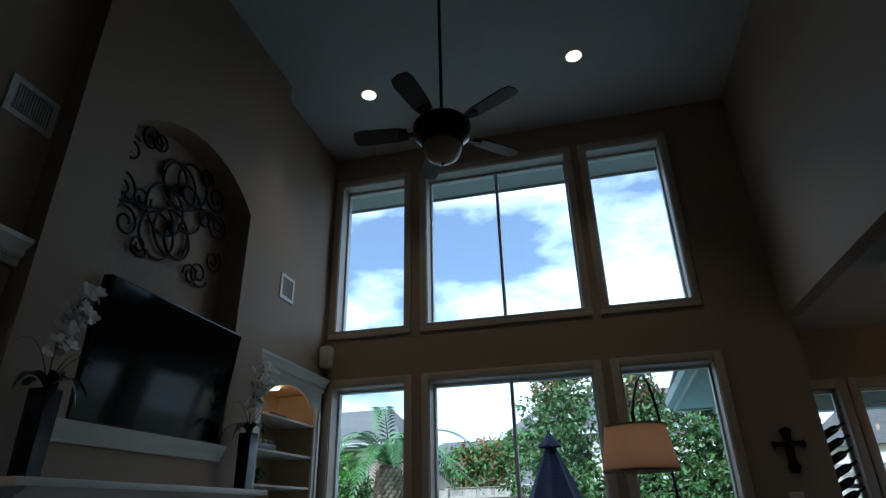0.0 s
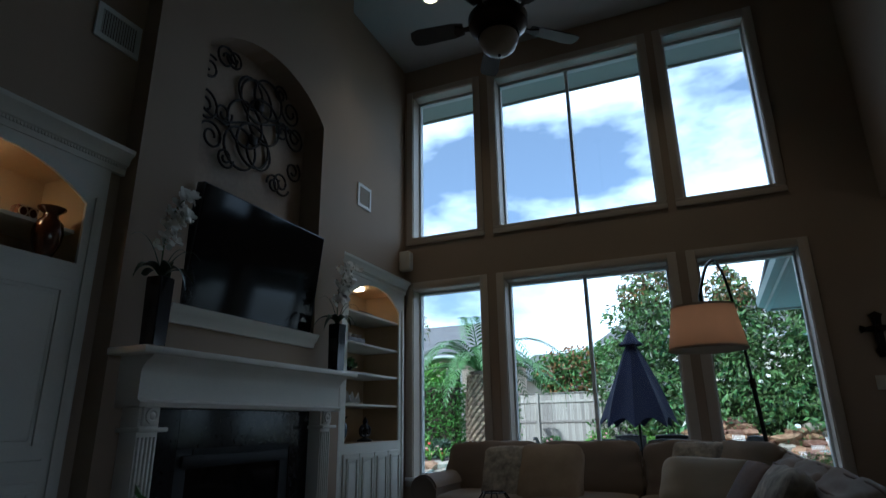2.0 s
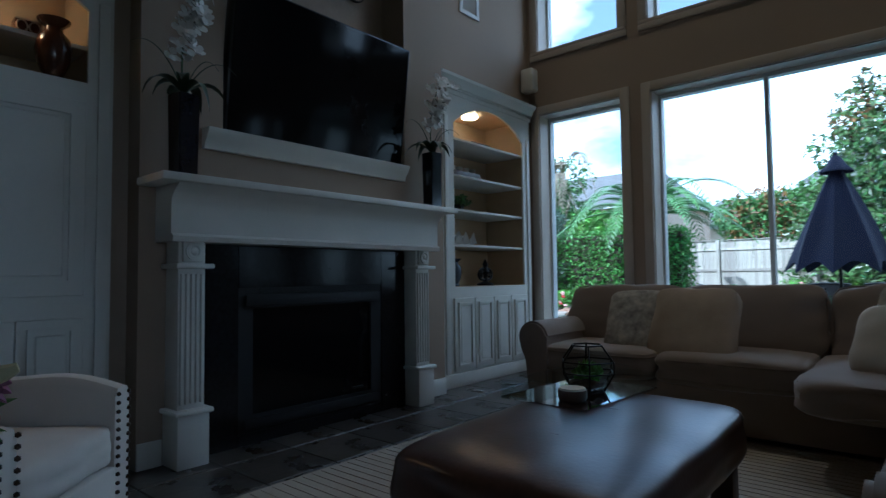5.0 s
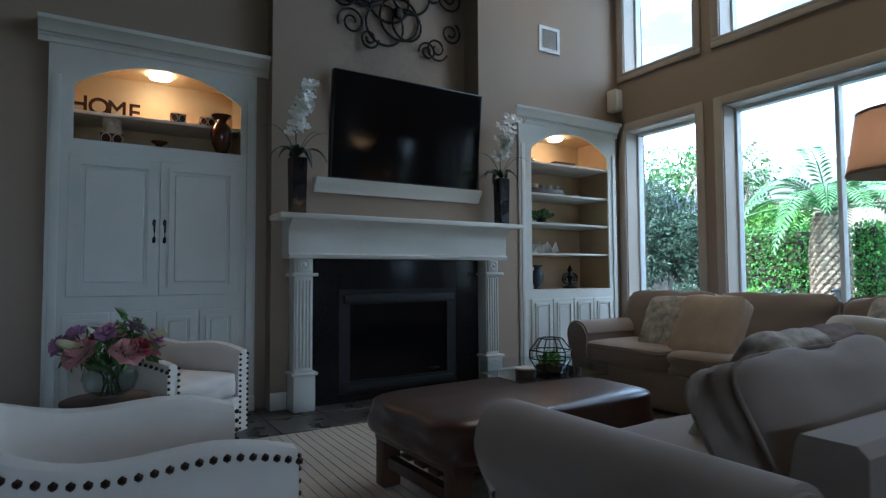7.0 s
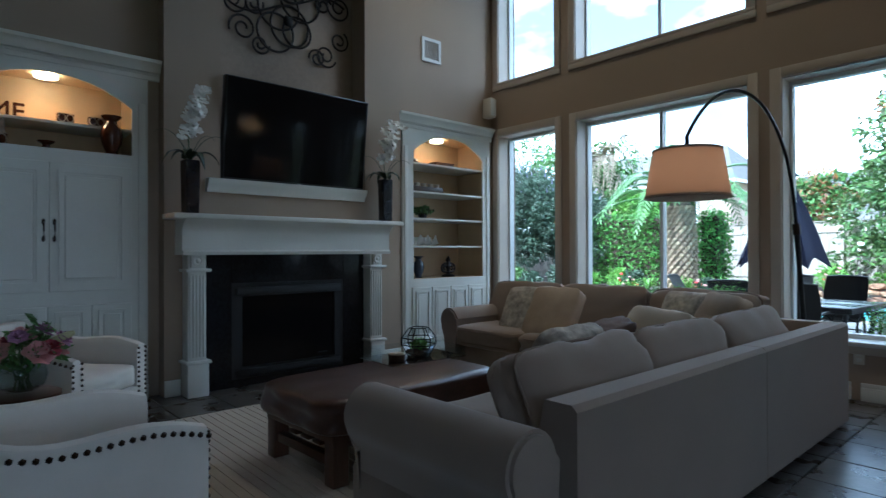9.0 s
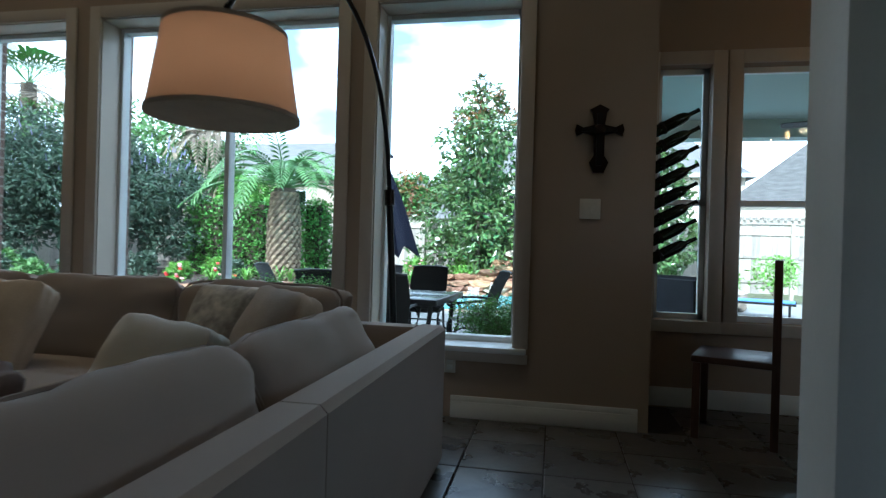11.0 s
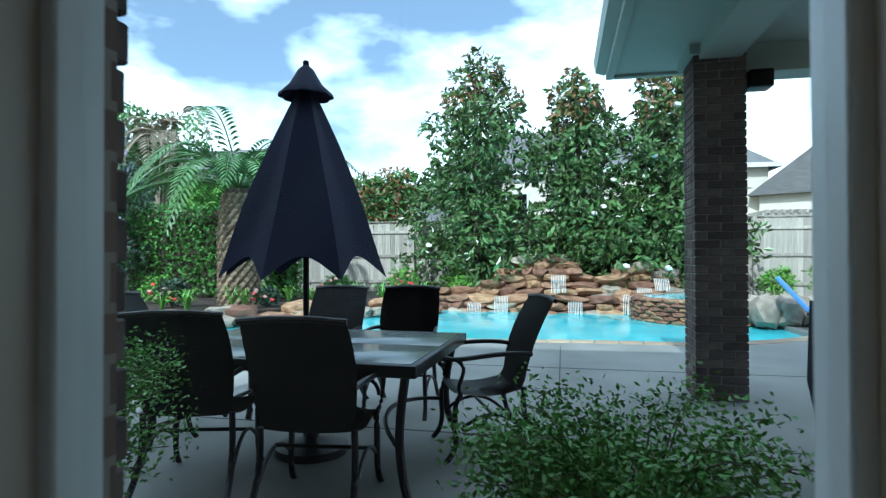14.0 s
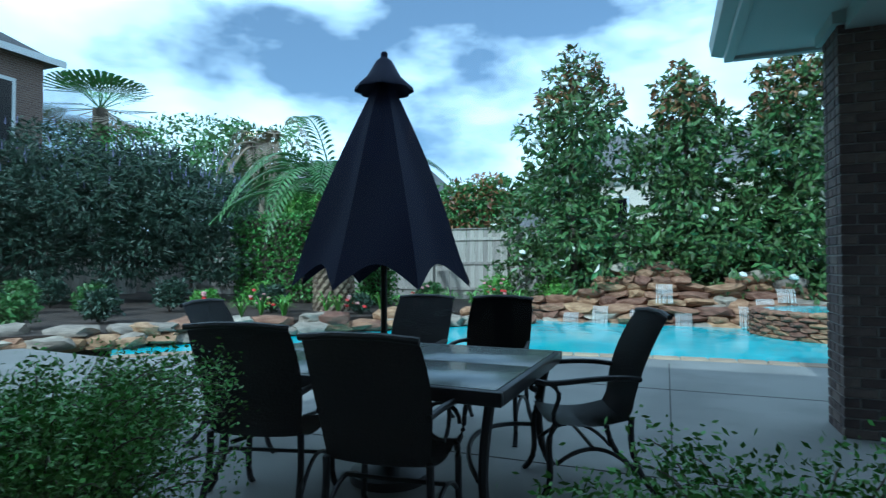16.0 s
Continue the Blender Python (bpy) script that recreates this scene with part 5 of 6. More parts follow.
for k in range(4):
    a = radians(45 + 90 * k)
    ca, sa = math.cos(a), math.sin(a)
    part("arm", tube(B(), bez((0.04 * ca, 0.04 * sa, 1.95), (0.14 * ca, 0.14 * sa, 1.84), (0.26 * ca, 0.26 * sa, 1.86), (0.28 * ca, 0.28 * sa, 2.0), 10), 0.009, 7), M_BRONZE, chd)
    part("candle_cup", lathe(B(), [(0.012, 1.99), (0.035, 2.005), (0.014, 2.01), (0.013, 2.08)], 14, (0.28 * ca, 0.28 * sa)), M_PLASTIC, chd)
    part("bulb", lathe(B(), [(0.008, 2.08), (0.018, 2.105), (0.012, 2.14), (0.002, 2.16)], 12, (0.28 * ca, 0.28 * sa)), M_BULB, chd, "small lit candle bulb")
bulb("chandelier_light", 3.75, 4.6, 2.2, 0.7, (1, 0.66, 0.36), 0.03)
dc = thing("dining_chair", "dark wooden dining chair in the nook", "chair", pose(2.62, 5.4, 0, 0, 0, 70))
part("seat", box(B(), -0.22, 0.22, -0.22, 0.22, 0.43, 0.47, 0.01), M_DARKWOOD, dc)
for x in (-0.2, 0.2):
    part("leg", box(B(), x - 0.02, x + 0.02, 0.17, 0.21, 0, 0.43, 0.004), M_DARKWOOD, dc)
    part("back_post", box(B(), x - 0.02, x + 0.02, -0.22, -0.18, 0, 1.02, 0.004), M_DARKWOOD, dc)
for z in (0.62, 0.78, 0.95):
    part("back_rail", box(B(), -0.18, 0.18, -0.215, -0.19, z, z + 0.06, 0.004), M_DARKWOOD, dc)
bar = thing("bar_counter", "cream bar with a dark stone top against the column", "bar counter", pose(0, 0, 0))
part("countertop", box(B(), 2.62, 4.2, 3.72, 4.16, 1.07, 1.11, 0.012), M_BLACK, bar)
part("bar_front", box(B(), 2.72, 4.2, 3.84, 4.04, 0, 1.07, 0.004), M_WHITE, bar)
part("bar_moulding", box(box(B(), 2.72, 4.2, 3.79, 4.09, 1.02, 1.07, 0.01), 2.72, 4.2, 3.81, 4.07, 0.95, 1.02, 0.01), M_WHITE, bar)

# ---- outdoors ----
GZ = -0.25
indoors = set(bpy.data.objects)
bm = B()
bmesh.ops.create_grid(bm, x_segments=24, y_segments=24, size=400)
bm.transform(Matrix.Translation((0, 0, -0.62)))
solid("ground", bm, M_GROUND, "lawn and soil running out to the horizon", "ground", "structure")


def poolx(x):
    """The near edge of the pool at x: y."""
    return 13.55 + 0.16 * math.sin(x * 0.8) - 0.10 * min(0, x + 1.0) ** 2 + (0.35 * max(0, x - 2.6) ** 1.6)


xs = [-6.2 + 0.35 * i for i in range(33)]
near = [(x, poolx(x)) for x in xs]
near = [(x, max(y, 10.9)) for x, y in near]
bm = B()
prism(bm, [(-9, 5.63), (12, 5.63), (12, 19.5), (5.0, 19.5)] + near[::-1] + [(-9, 11.2)], "z", -0.62, GZ)
solid("patio", bm, M_CONC, "exposed aggregate concrete patio round the pool", "patio", "structure")
bm = B()
for y in (9.0, 11.6):
    box(bm, -9, 12, y, y + 0.012, GZ, GZ + 0.003)
box(bm, 1.0, 1.012, 5.8, 13.2, GZ, GZ + 0.003)
solid("patio_joints", bm, M_GROUT, "dark sawn joints in the patio", "patio", "structure")
bm = B()
prism(bm, [(x, y - 0.02) for x, y in near] + [(5.2, 21.0), (-7.2, 21.0), (-7.4, 12.0)], "z", -0.5, -0.33)
solid("pool_water", bm, M_POOL, "turquoise pool water with small ripples", "water", "structure")
cop = thing("pool_coping", "tan stone coping along the pool edge", "pool edge", kind="structure")
for (xa, ya), (xb, yb) in zip(near, near[1:]):
    d = Vector((xb - xa, yb - ya, 0))
    a = math.degrees(math.atan2(d.y, d.x))
    part("coping_stone", box(B(), -d.length / 2 + 0.006, d.length / 2 - 0.006, -0.13, 0.15, -0.05, 0.012, 0.01, 1), M_COPING, cop, at=pose((xa + xb) / 2, (ya + yb) / 2, GZ, 0, 0, a))
bm = B()
prism(bm, [(-20, 22.3), (-20, 11), (-9, 10.6), (-7.3, 12.2), (-6.6, 14.2), (-4.6, 16.4), (-2.6, 18.9), (0.5, 20.0), (3.2, 20.0), (5.2, 20.0), (5.6, 22.3)], "z", -0.62, -0.08)
solid("planting_bed", bm, M_SOIL_SHADE, "dark mulch planting bed behind the pool", "flower bed", "structure")

rr = random.Random(11)
rock_mes = [mesh_of(lump(B(), 1, 1, 1, 20 + k, 2, 0.35), "rock") for k in range(8)]
rockg_mes = [mesh_of(lump(B(), 1, 1, 1, 40 + k, 2, 0.35), "rock") for k in range(4)]


def stone(parent, x, y, z, sx, sy, sz, rot, grey=False):
    me = rr.choice(rockg_mes if grey else rock_mes)
    return part("rock", me, M_ROCKG if grey else M_ROCK, parent, at=pose(x, y, z, rr.uniform(-8, 8), rr.uniform(-8, 8), rot) @ Matrix.Diagonal((sx, sy, sz, 1)))


wf = thing("rock_waterfall", "stacked orange-brown sandstone rock waterfall behind the pool", "rock waterfall", pose(-0.1, -0.55, -0.12) @ Matrix.Scale(1.1, 4))
peak = lambda x: 0.32 + 0.85 * math.exp(-((x - 0.5) / 1.25) ** 2) + 0.62 * math.exp(-((x - 3.0) / 0.8) ** 2)
for lay in range(9):
    z = -0.30 + lay * 0.15
    x = -2.2 + rr.uniform(0, 0.3)
    while x < 4.2:
        w = rr.uniform(0.3, 0.75)
        if z < peak(x + w / 2) - 0.2:
            stone(wf, x + w / 2, 17.9 + 0.14 * lay + rr.uniform(-0.16, 0.16) - 0.22 * math.exp(-((x - 0.6) / 1.2) ** 2), z + 0.08, w * 1.12, rr.uniform(0.45, 0.7), rr.uniform(0.14, 0.24), rr.uniform(-16, 16), rr.random() < 0.10)
        x += w
for x, y, z, s in ((2.85, 18.7, 0.78, 0.55), (0.1, 18.9, 0.92, 0.5), (1.0, 19.0, 0.95, 0.55), (3.3, 18.5, 0.6, 0.6), (2.1, 18.2, 0.25, 0.5), (1.85, 18.0, 0.1, 0.45)):
    stone(wf, x, y, z, s, s * 0.8, s * 0.5, rr.uniform(0, 180), True)
M_FALL = clear("falling water", (0.95, 0.98, 1.0), 0.2)
for x, y, z0, z1 in ((0.95, 17.62, 0.25, 0.62), (0.45, 17.5, -0.33, 0.1), (-0.3, 17.6, -0.33, 0.15), (1.3, 17.5, -0.33, 0.05), (2.75, 17.75, -0.33, 0.35), (3.1, 17.8, 0.3, 0.55), (-0.9, 17.6, -0.33, 0.0), (2.45, 17.7, -0.33, 0.2)):
    bm = B()
    for k in range(9):
        xx = x + (k - 4) * 0.035
        tube(bm, bez((xx, y + 0.12, z1), (xx, y - 0.05, z1), (xx, y - 0.08, (z0 + z1) / 2), (xx + rr.uniform(-0.02, 0.02), y - 0.1, z0), 5), 0.007, 4)
    part("water_sheet", bm, M_ORCHID, wf, "white falling water")
edge = thing("bed_edging", "row of flat sandstone boulders edging the pool bed", "rock edging")
for i in range(34):
    t = i / 33
    p = bez((-8.8, 11.0, 0), (-6.6, 12.2, 0), (-6.2, 15.2, 0), (-2.0, 18.1, 0), 33)[i]
    w = rr.uniform(0.4, 0.85)
    for lay in range(2 if rr.random() < 0.6 else 1):
        stone(edge, p.x + rr.uniform(-0.1, 0.1), p.y + lay * 0.2 + rr.uniform(-0.1, 0.1), -0.22 + lay * 0.17, w, rr.uniform(0.4, 0.6), rr.uniform(0.18, 0.28), rr.uniform(0, 60), rr.random() < 0.45)
spa = thing("spa", "round raised stone spa with turquoise water", "spa", pose(3.9, 18.0, -0.04))
for lay in range(7):
    for k in range(26):
        a = 360 * (k + 0.5 * (lay % 2)) / 26
        part("spa_stone", rock_mes[(lay + k) % 8], M_ROCKG, spa, at=pose(1.25 * math.cos(radians(a)), 1.25 * math.sin(radians(a)), -0.35 + lay * 0.085, 0, 0, a + 90) @ Matrix.Diagonal((0.34, 0.3, 0.1, 1)))
part("spa_water", lathe(B(), [(1.14, -0.4), (1.14, 0.19)], 40), M_POOL, spa)

# fence
fence = thing("fence", "weathered grey cedar board fence", "fence", kind="structure")
fb = mesh_of(box(B(), -0.068, 0.068, -0.009, 0.009, 0, 2.25), "board")
FY = 22.2
for i in range(235):
    part("board", fb, M_FENCE, fence, at=pose(-21 + 0.14 * i, FY + rr.uniform(-0.004, 0.004), -0.15 + rr.uniform(-0.02, 0.02), 0, rr.uniform(-0.4, 0.4), 0), smooth=False)
for z in (0.2, 1.0, 1.75):
    part("rail", box(B(), -21, 12, FY - 0.05, FY - 0.012, z, z + 0.085), M_FENCE, fence)
for i in range(14):
    part("post", box(B(), -0.05, 0.05, -0.05, 0.05, -0.4, 2.1), M_FENCE, fence, at=pose(-20.6 + i * 2.44, FY - 0.1, 0))
part("cap_board", box(B(), -21, 12, FY - 0.06, FY + 0.03, 2.105, 2.13), M_FENCE, fence)
side = thing("side_fence", "dark weathered board fence along the side of the yard", "fence", kind="structure")
for i in range(90):
    part("board", fb, M_FENCE, side, at=pose(-17.6, 8.6 + 0.14 * i, -0.15, 0, 0, 90), smooth=False)

# pillar and covered patio
pil = thing("brick_pillar", "square dark brick pillar carrying the patio roof", "pillar", kind="structure")
PX0, PX1, PY0, PY1 = 2.20, 2.64, 10.33, 10.77
part("mortar_core", box(B(), PX0 + 0.012, PX1 - 0.012, PY0 + 0.012, PY1 - 0.012, GZ, 2.85), M_MORTAR, pil)
bl = mesh_of(box(B(), -0.105, 0.105, -0.045, 0.045, 0, 0.064, 0.004, 1), "brick", False)
bh = mesh_of(box(B(), -0.05, 0.05, -0.045, 0.045, 0, 0.064, 0.004, 1), "brick", False)
for c in range(41):
    z = GZ + 0.004 + c * 0.0755
    o = c % 2
    for sgn in (0, 1):
        y = PY0 + 0.045 if not sgn else PY1 - 0.045
        x = PX0 + 0.0
        for k, (me, w) in enumerate(((bh, 0.1), (bl, 0.21), (bh, 0.1)) if o else ((bl, 0.21), (bl, 0.21))):
            part("brick", me, M_BRICK, pil, at=pose(x + w / 2, y + rr.uniform(-0.002, 0.002), z))
            x += w + (0.015 if o else 0.02)
    for k, (me, q) in enumerate(((bl, 0.22),) if o else ((bh, 0.16), (bh, 0.28))):
        part("brick", me, M_BRICK, pil, at=pose(PX0 + 0.045, PY0 + q, z, 0, 0, 90))
roof = thing("patio_roof", "covered patio roof with pale painted soffit and gutter", "patio roof", kind="structure")
part("soffit", box(B(), 1.58, 9.5, 6.18, 11.05, 2.93, 2.96), M_SOFFIT, roof)
part("fascia", box(box(B(), 1.50, 1.58, 5.69, 11.13, 2.90, 3.10, 0.01), 1.58, 9.5, 11.05, 11.13, 2.90, 3.10, 0.01), M_SOFFIT, roof)
part("gutter", prism(B(), [(1.38, 3.12), (1.40, 3.0), (1.50, 2.97), (1.50, 3.12)], "y", 5.69, 11.2), M_SOFFIT, roof)
part("soffit_near", box(B(), 1.58, 2.15, 5.69, 6.18, 2.93, 2.96), M_SOFFIT, roof)
part("beam", box(B(), 2.64, 9.5, 10.4, 10.7, 2.68, 2.93), M_SOFFIT, roof)
part("beam", box(B(), 2.25, 2.6, 6.18, 10.33, 2.80, 2.93), M_SOFFIT, roof)
part("pillar_cap", box(B(), 2.16, 2.68, 10.29, 10.81, 2.84, 2.93), M_SOFFIT, roof)
part("roof_slope", prism(B(), [(5.69, 3.4), (11.15, 3.11), (11.15, 3.16), (5.69, 3.5)], "x", 1.4, 9.6), M_ROOF, roof)
osp = thing("outdoor_speaker", "black loudspeaker under the patio beam", "speaker")
part("cabinet", box(B(), 2.66, 2.86, 10.30, 10.5, 2.52, 2.68, 0.02), M_BLACKMET, osp)
of = thing("patio_fan", "dark ceiling fan with a white bowl under the patio roof", "ceiling fan", pose(4.6, 8.8, 0))
part("downrod", tube(B(), [(0, 0, 2.6), (0, 0, 2.93)], 0.015, 8), M_BRONZE, of)
part("motor", lathe(B(), [(0.05, 2.62), (0.14, 2.58), (0.14, 2.5), (0.08, 2.46)], 24), M_BRONZE, of)
part("light_bowl", lathe(B(), [(0.12, 2.46), (0.10, 2.38), (0.02, 2.34)], 24), M_PLASTIC, of)
for k in range(5):
    part("blade", blade_me, M_FANWOOD, of, at=pose(0, 0, 2.55, 0, 0, 72 * k + 10) @ pose(0, 0, 0, 12, 0, 0))
cl = thing("patio_downlight", "small warm downlight in the patio soffit", "downlight", pose(3.5, 9.9, 0))
part("lamp", lathe(B(), [(0.06, 2.918), (0.07, 2.928)], 20), glow("patio lamp", (1, 0.6, 0.3), 5), cl)
# brick jambs outside the window
jam = thing("window_brickwork", "brown brick edges outside the tall window", "brickwork", kind="structure")
for c in range(28):
    for x in (0.345, 1.42):
        part("brick", bh if c % 2 else bl, M_BRICK, jam, at=pose(x + (0.003 if c % 2 else (-0.052 if x < 1 else 0.052)), 5.60 + rr.uniform(-0.004, 0.004), 0.44 + c * 0.0755))

# umbrella
um = thing("patio_umbrella", "closed navy canvas patio umbrella through the table", "umbrella", pose(-0.64, 8.43, 0))
part("pole", tube(B(), [(0, 0, GZ + 0.05), (0, 0, 2.3)], 0.02, 10), M_BLACKMET, um)
bm = B()
rings = []
SEG = 64
for j in range(19):
    u = j / 18
    row = []
    for i in range(SEG):
        a = 2 * math.pi * i / SEG
        fold = 1 - abs(math.sin(4 * a))
        r = 0.05 + 0.53 * u ** 0.95 * (0.80 + 0.20 * fold) + 0.02 * u * math.sin(3 * a + 5 * u)
        z = 2.17 - 1.17 * u - (0.10 * (1 - fold) * u ** 3 - 0.04 * fold * u ** 3) * -1 - 0.05 * u * u
        row.append(bm.verts.new((r * math.cos(a), r * math.sin(a), z)))
    rings.append(row)
for a, b in zip(rings, rings[1:]):
    for i in range(SEG):
        bm.faces.new((a[i], a[(i + 1) % SEG], b[(i + 1) % SEG], b[i]))
part("canopy", bm, M_NAVY, um)
bm = B()
rings = []
for r, z in ((0.02, 2.33), (0.05, 2.305), (0.11, 2.20), (0.16, 2.14), (0.165, 2.12)):
    rings.append([bm.verts.new(((r + (0.02 if z < 2.15 else 0) * abs(math.sin(4 * 2 * math.pi * i / 48))) * math.cos(2 * math.pi * i / 48), (r + (0.02 if z < 2.15 else 0) * abs(math.sin(4 * 2 * math.pi * i / 48))) * math.sin(2 * math.pi * i / 48), z)) for i in range(48)])
for a, b in zip(rings, rings[1:]):
    for i in range(48):
        bm.faces.new((a[i], a[(i + 1) % 48], b[(i + 1) % 48], b[i]))
part("vent_cap", bm, M_NAVY, um)
part("finial", lathe(B(), [(0.02, 2.32), (0.022, 2.355), (0.014, 2.365)], 12), M_NAVY, um)
for k in range(8):
    a = k * math.pi / 4 + math.pi / 8
    part("rib", tube(B(), [(0.04 * math.cos(a), 0.04 * math.sin(a), 2.2), (0.22 * math.cos(a), 0.22 * math.sin(a), 1.1)], 0.006, 5), M_BLACKMET, um)

# table
tb = thing("patio_table", "rectangular stone-topped cast metal patio table", "table", pose(-0.6, 8.43, 0, 0, 0, -2))
for sx in (-1, 1):
    for sy in (-1, 1):
        part("stone_panel", box(B(), min(0.006 * sx, 0.88 * sx), max(0.006 * sx, 0.88 * sx), min(0.006 * sy, 0.62 * sy), max(0.006 * sy, 0.62 * sy), 0.455, 0.48, 0.003), M_TABLE, tb)
part("rim", box(box(box(box(B(), -0.92, 0.92, 0.62, 0.66, 0.41, 0.478, 0.008), -0.92, 0.92, -0.66, -0.62, 0.41, 0.478, 0.008), -0.92, -0.88, -0.62, 0.62, 0.41, 0.478, 0.008), 0.88, 0.92, -0.62, 0.62, 0.41, 0.478, 0.008), M_CASTIRON, tb)
part("grommet", lathe(B(), [(0.05, 0.481), (0.09, 0.484), (0.05, 0.488)], 24), M_CASTIRON, tb)
part("underframe", box(box(B(), -0.8, 0.8, -0.02, 0.02, 0.40, 0.45), -0.02, 0.02, -0.6, 0.6, 0.40, 0.45), M_CASTIRON, tb)
for sx in (-1, 1):
    for sy in (-1, 1):
        part("leg", tube(B(), bez((0.84 * sx, 0.58 * sy, 0.43), (0.8 * sx, 0.54 * sy, 0.2), (0.74 * sx, 0.5 * sy, 0.0), (0.86 * sx, 0.6 * sy, GZ), 10), 0.026, 8), M_CASTIRON, tb)
        part("scroll", tube(B(), [(0.60 * sx + 0.09 * sx * math.cos(t), 0.58 * sy, 0.30 + 0.09 * math.sin(t)) for t in [i * 0.35 for i in range(15)]], 0.011, 6), M_CASTIRON, tb)
    part("stretcher", tube(B(), bez((0.76 * sx, -0.52, 0.02), (0.5 * sx, -0.2, 0.1), (0.5 * sx, 0.2, 0.1), (0.76 * sx, 0.52, 0.02), 10), 0.014, 6), M_CASTIRON, tb)
part("umbrella_base", lathe(B(), [(0.24, GZ), (0.24, GZ + 0.05), (0.05, GZ + 0.1), (0.035, GZ + 0.3)], 28), M_CASTIRON, tb)


# patio chairs
def patio_chair(m):
    c = thing("patio_chair", "dark wicker patio chair with curled cast-metal arms", "patio chair", m, "chairs round the patio table")
    # faces +y, feet at z = 0
    bm = B()
    rows = []
    n = 14
    for i in range(n + 1):
        u = i / n
        if u < 0.45:
            k = u / 0.45
            y, z = 0.24 - 0.46 * k, 0.43 - 0.035 * math.sin(k * math.pi) + 0.01 * k
        else:
            k = (u - 0.45) / 0.55
            y, z = -0.22 - 0.04 * k - 0.17 * k * k, 0.44 + 0.57 * k
        w = 0.245 if u < 0.45 else 0.235 + 0.035 * math.sin(k * 2.6)
        rows.append([bm.verts.new((w * s, y - 0.02 * (1 - s * s) * (u > 0.45), z - 0.015 * (1 - s * s) * (u < 0.45))) for s in (-1, -0.6, -0.2, 0.2, 0.6, 1)])
    for a, b in zip(rows, rows[1:]):
        for j in range(5):
            bm.faces.new((a[j], a[j + 1], b[j + 1], b[j]))
    bmesh.ops.solidify(bm, geom=bm.faces[:], thickness=0.03)
    part("wicker_seat", bm, M_WICKER, c)
    bm = B()
    tube(bm, [(-0.26, -0.43, 1.0), (-0.1, -0.45, 1.015), (0.1, -0.45, 1.015), (0.26, -0.43, 1.0)], 0.016, 8)
    part("top_roll", bm, M_WICKER, c)
    for s in (-1, 1):
        arm = bez((0.25 * s, -0.27, 0.66), (0.30 * s, 0.0, 0.70), (0.31 * s, 0.2, 0.63), (0.30 * s, 0.30, 0.66), 12) + bez((0.30 * s, 0.30, 0.66), (0.30 * s, 0.36, 0.68), (0.30 * s, 0.36, 0.61), (0.30 * s, 0.31, 0.62), 6)[1:]
        part("arm", tube(B(), arm, 0.016, 8), M_CASTIRON, c)
        part("arm_post", tube(B(), bez((0.30 * s, 0.24, 0.65), (0.30 * s, 0.12, 0.58), (0.29 * s, 0.27, 0.5), (0.26 * s, 0.2, 0.42), 8), 0.013, 7), M_CASTIRON, c)
        part("front_leg", tube(B(), bez((0.25 * s, 0.2, 0.42), (0.25 * s, 0.3, 0.3), (0.25 * s, 0.16, 0.12), (0.26 * s, 0.30, 0.0), 10), 0.018, 8), M_CASTIRON, c)
        part("rear_leg", tube(B(), bez((0.24 * s, -0.22, 0.45), (0.24 * s, -0.2, 0.25), (0.25 * s, -0.25, 0.1), (0.26 * s, -0.40, 0.0), 10), 0.018, 8), M_CASTIRON, c)
        part("side_rail", tube(B(), bez((0.25 * s, 0.2, 0.2), (0.25 * s, 0.05, 0.32), (0.25 * s, -0.1, 0.32), (0.25 * s, -0.25, 0.14), 10), 0.012, 6), M_CASTIRON, c)
    part("cross_rail", tube(B(), [(-0.25, 0.0, 0.29), (0.25, 0.0, 0.29)], 0.011, 6), M_CASTIRON, c)
    return c


pc = patio_chair(pose(-0.22, 7.72, GZ, 0, 0, 6))
for x, y, a in ((-1.02, 7.86, 14), (-0.98, 9.45, 178), (-0.30, 9.55, 182), (0.50, 8.75, 112), (-1.88, 8.75, -80)):
    copy_thing(pc, pose(x, y, GZ, 0, 0, a))
cv = thing("covered_chair", "dark covered patio armchair under the roof", "patio chair", pose(3.15, 8.85, GZ, 0, 0, 35))
bm = B()
prism(bm, [(-0.36, 0.0), (0.36, 0.0), (0.42, 0.45), (0.40, 0.62), (-0.2, 0.66), (-0.34, 1.05), (-0.48, 1.06), (-0.46, 0.5)], "y", -0.38, 0.38)
bmesh.ops.bevel(bm, geom=bm.edges[:], offset=0.05, segments=3, affect="EDGES")
part("cover", bm, mat("dark navy cover", (0.014, 0.015, 0.022), 0.8, var=0.3, bump=0.4), cv)
part("skirt", box(B(), -0.35, 0.35, -0.37, 0.37, 0.0, 0.1, 0.02), M_WICKER, cv)
lg = thing("sun_lounger", "blue sling sun lounger on the far pool deck", "sun lounger", pose(5.45, 15.6, GZ, 0, 0, 250))
part("seat", box(B(), -0.3, 0.3, -0.3, 1.0, 0.30, 0.36, 0.02), M_BLUE, lg)
bk_ = box(B(), -0.3, 0.3, -0.75, 0.0, -0.03, 0.03, 0.02)
bk_.transform(pose(0, -0.3, 0.33, -50, 0, 0))
part("backrest", bk_, M_BLUE, lg)
part("frame", box(box(B(), -0.33, -0.3, -0.35, 1.02, 0.28, 0.33), 0.3, 0.33, -0.35, 1.02, 0.28, 0.33), M_CASTIRON, lg)
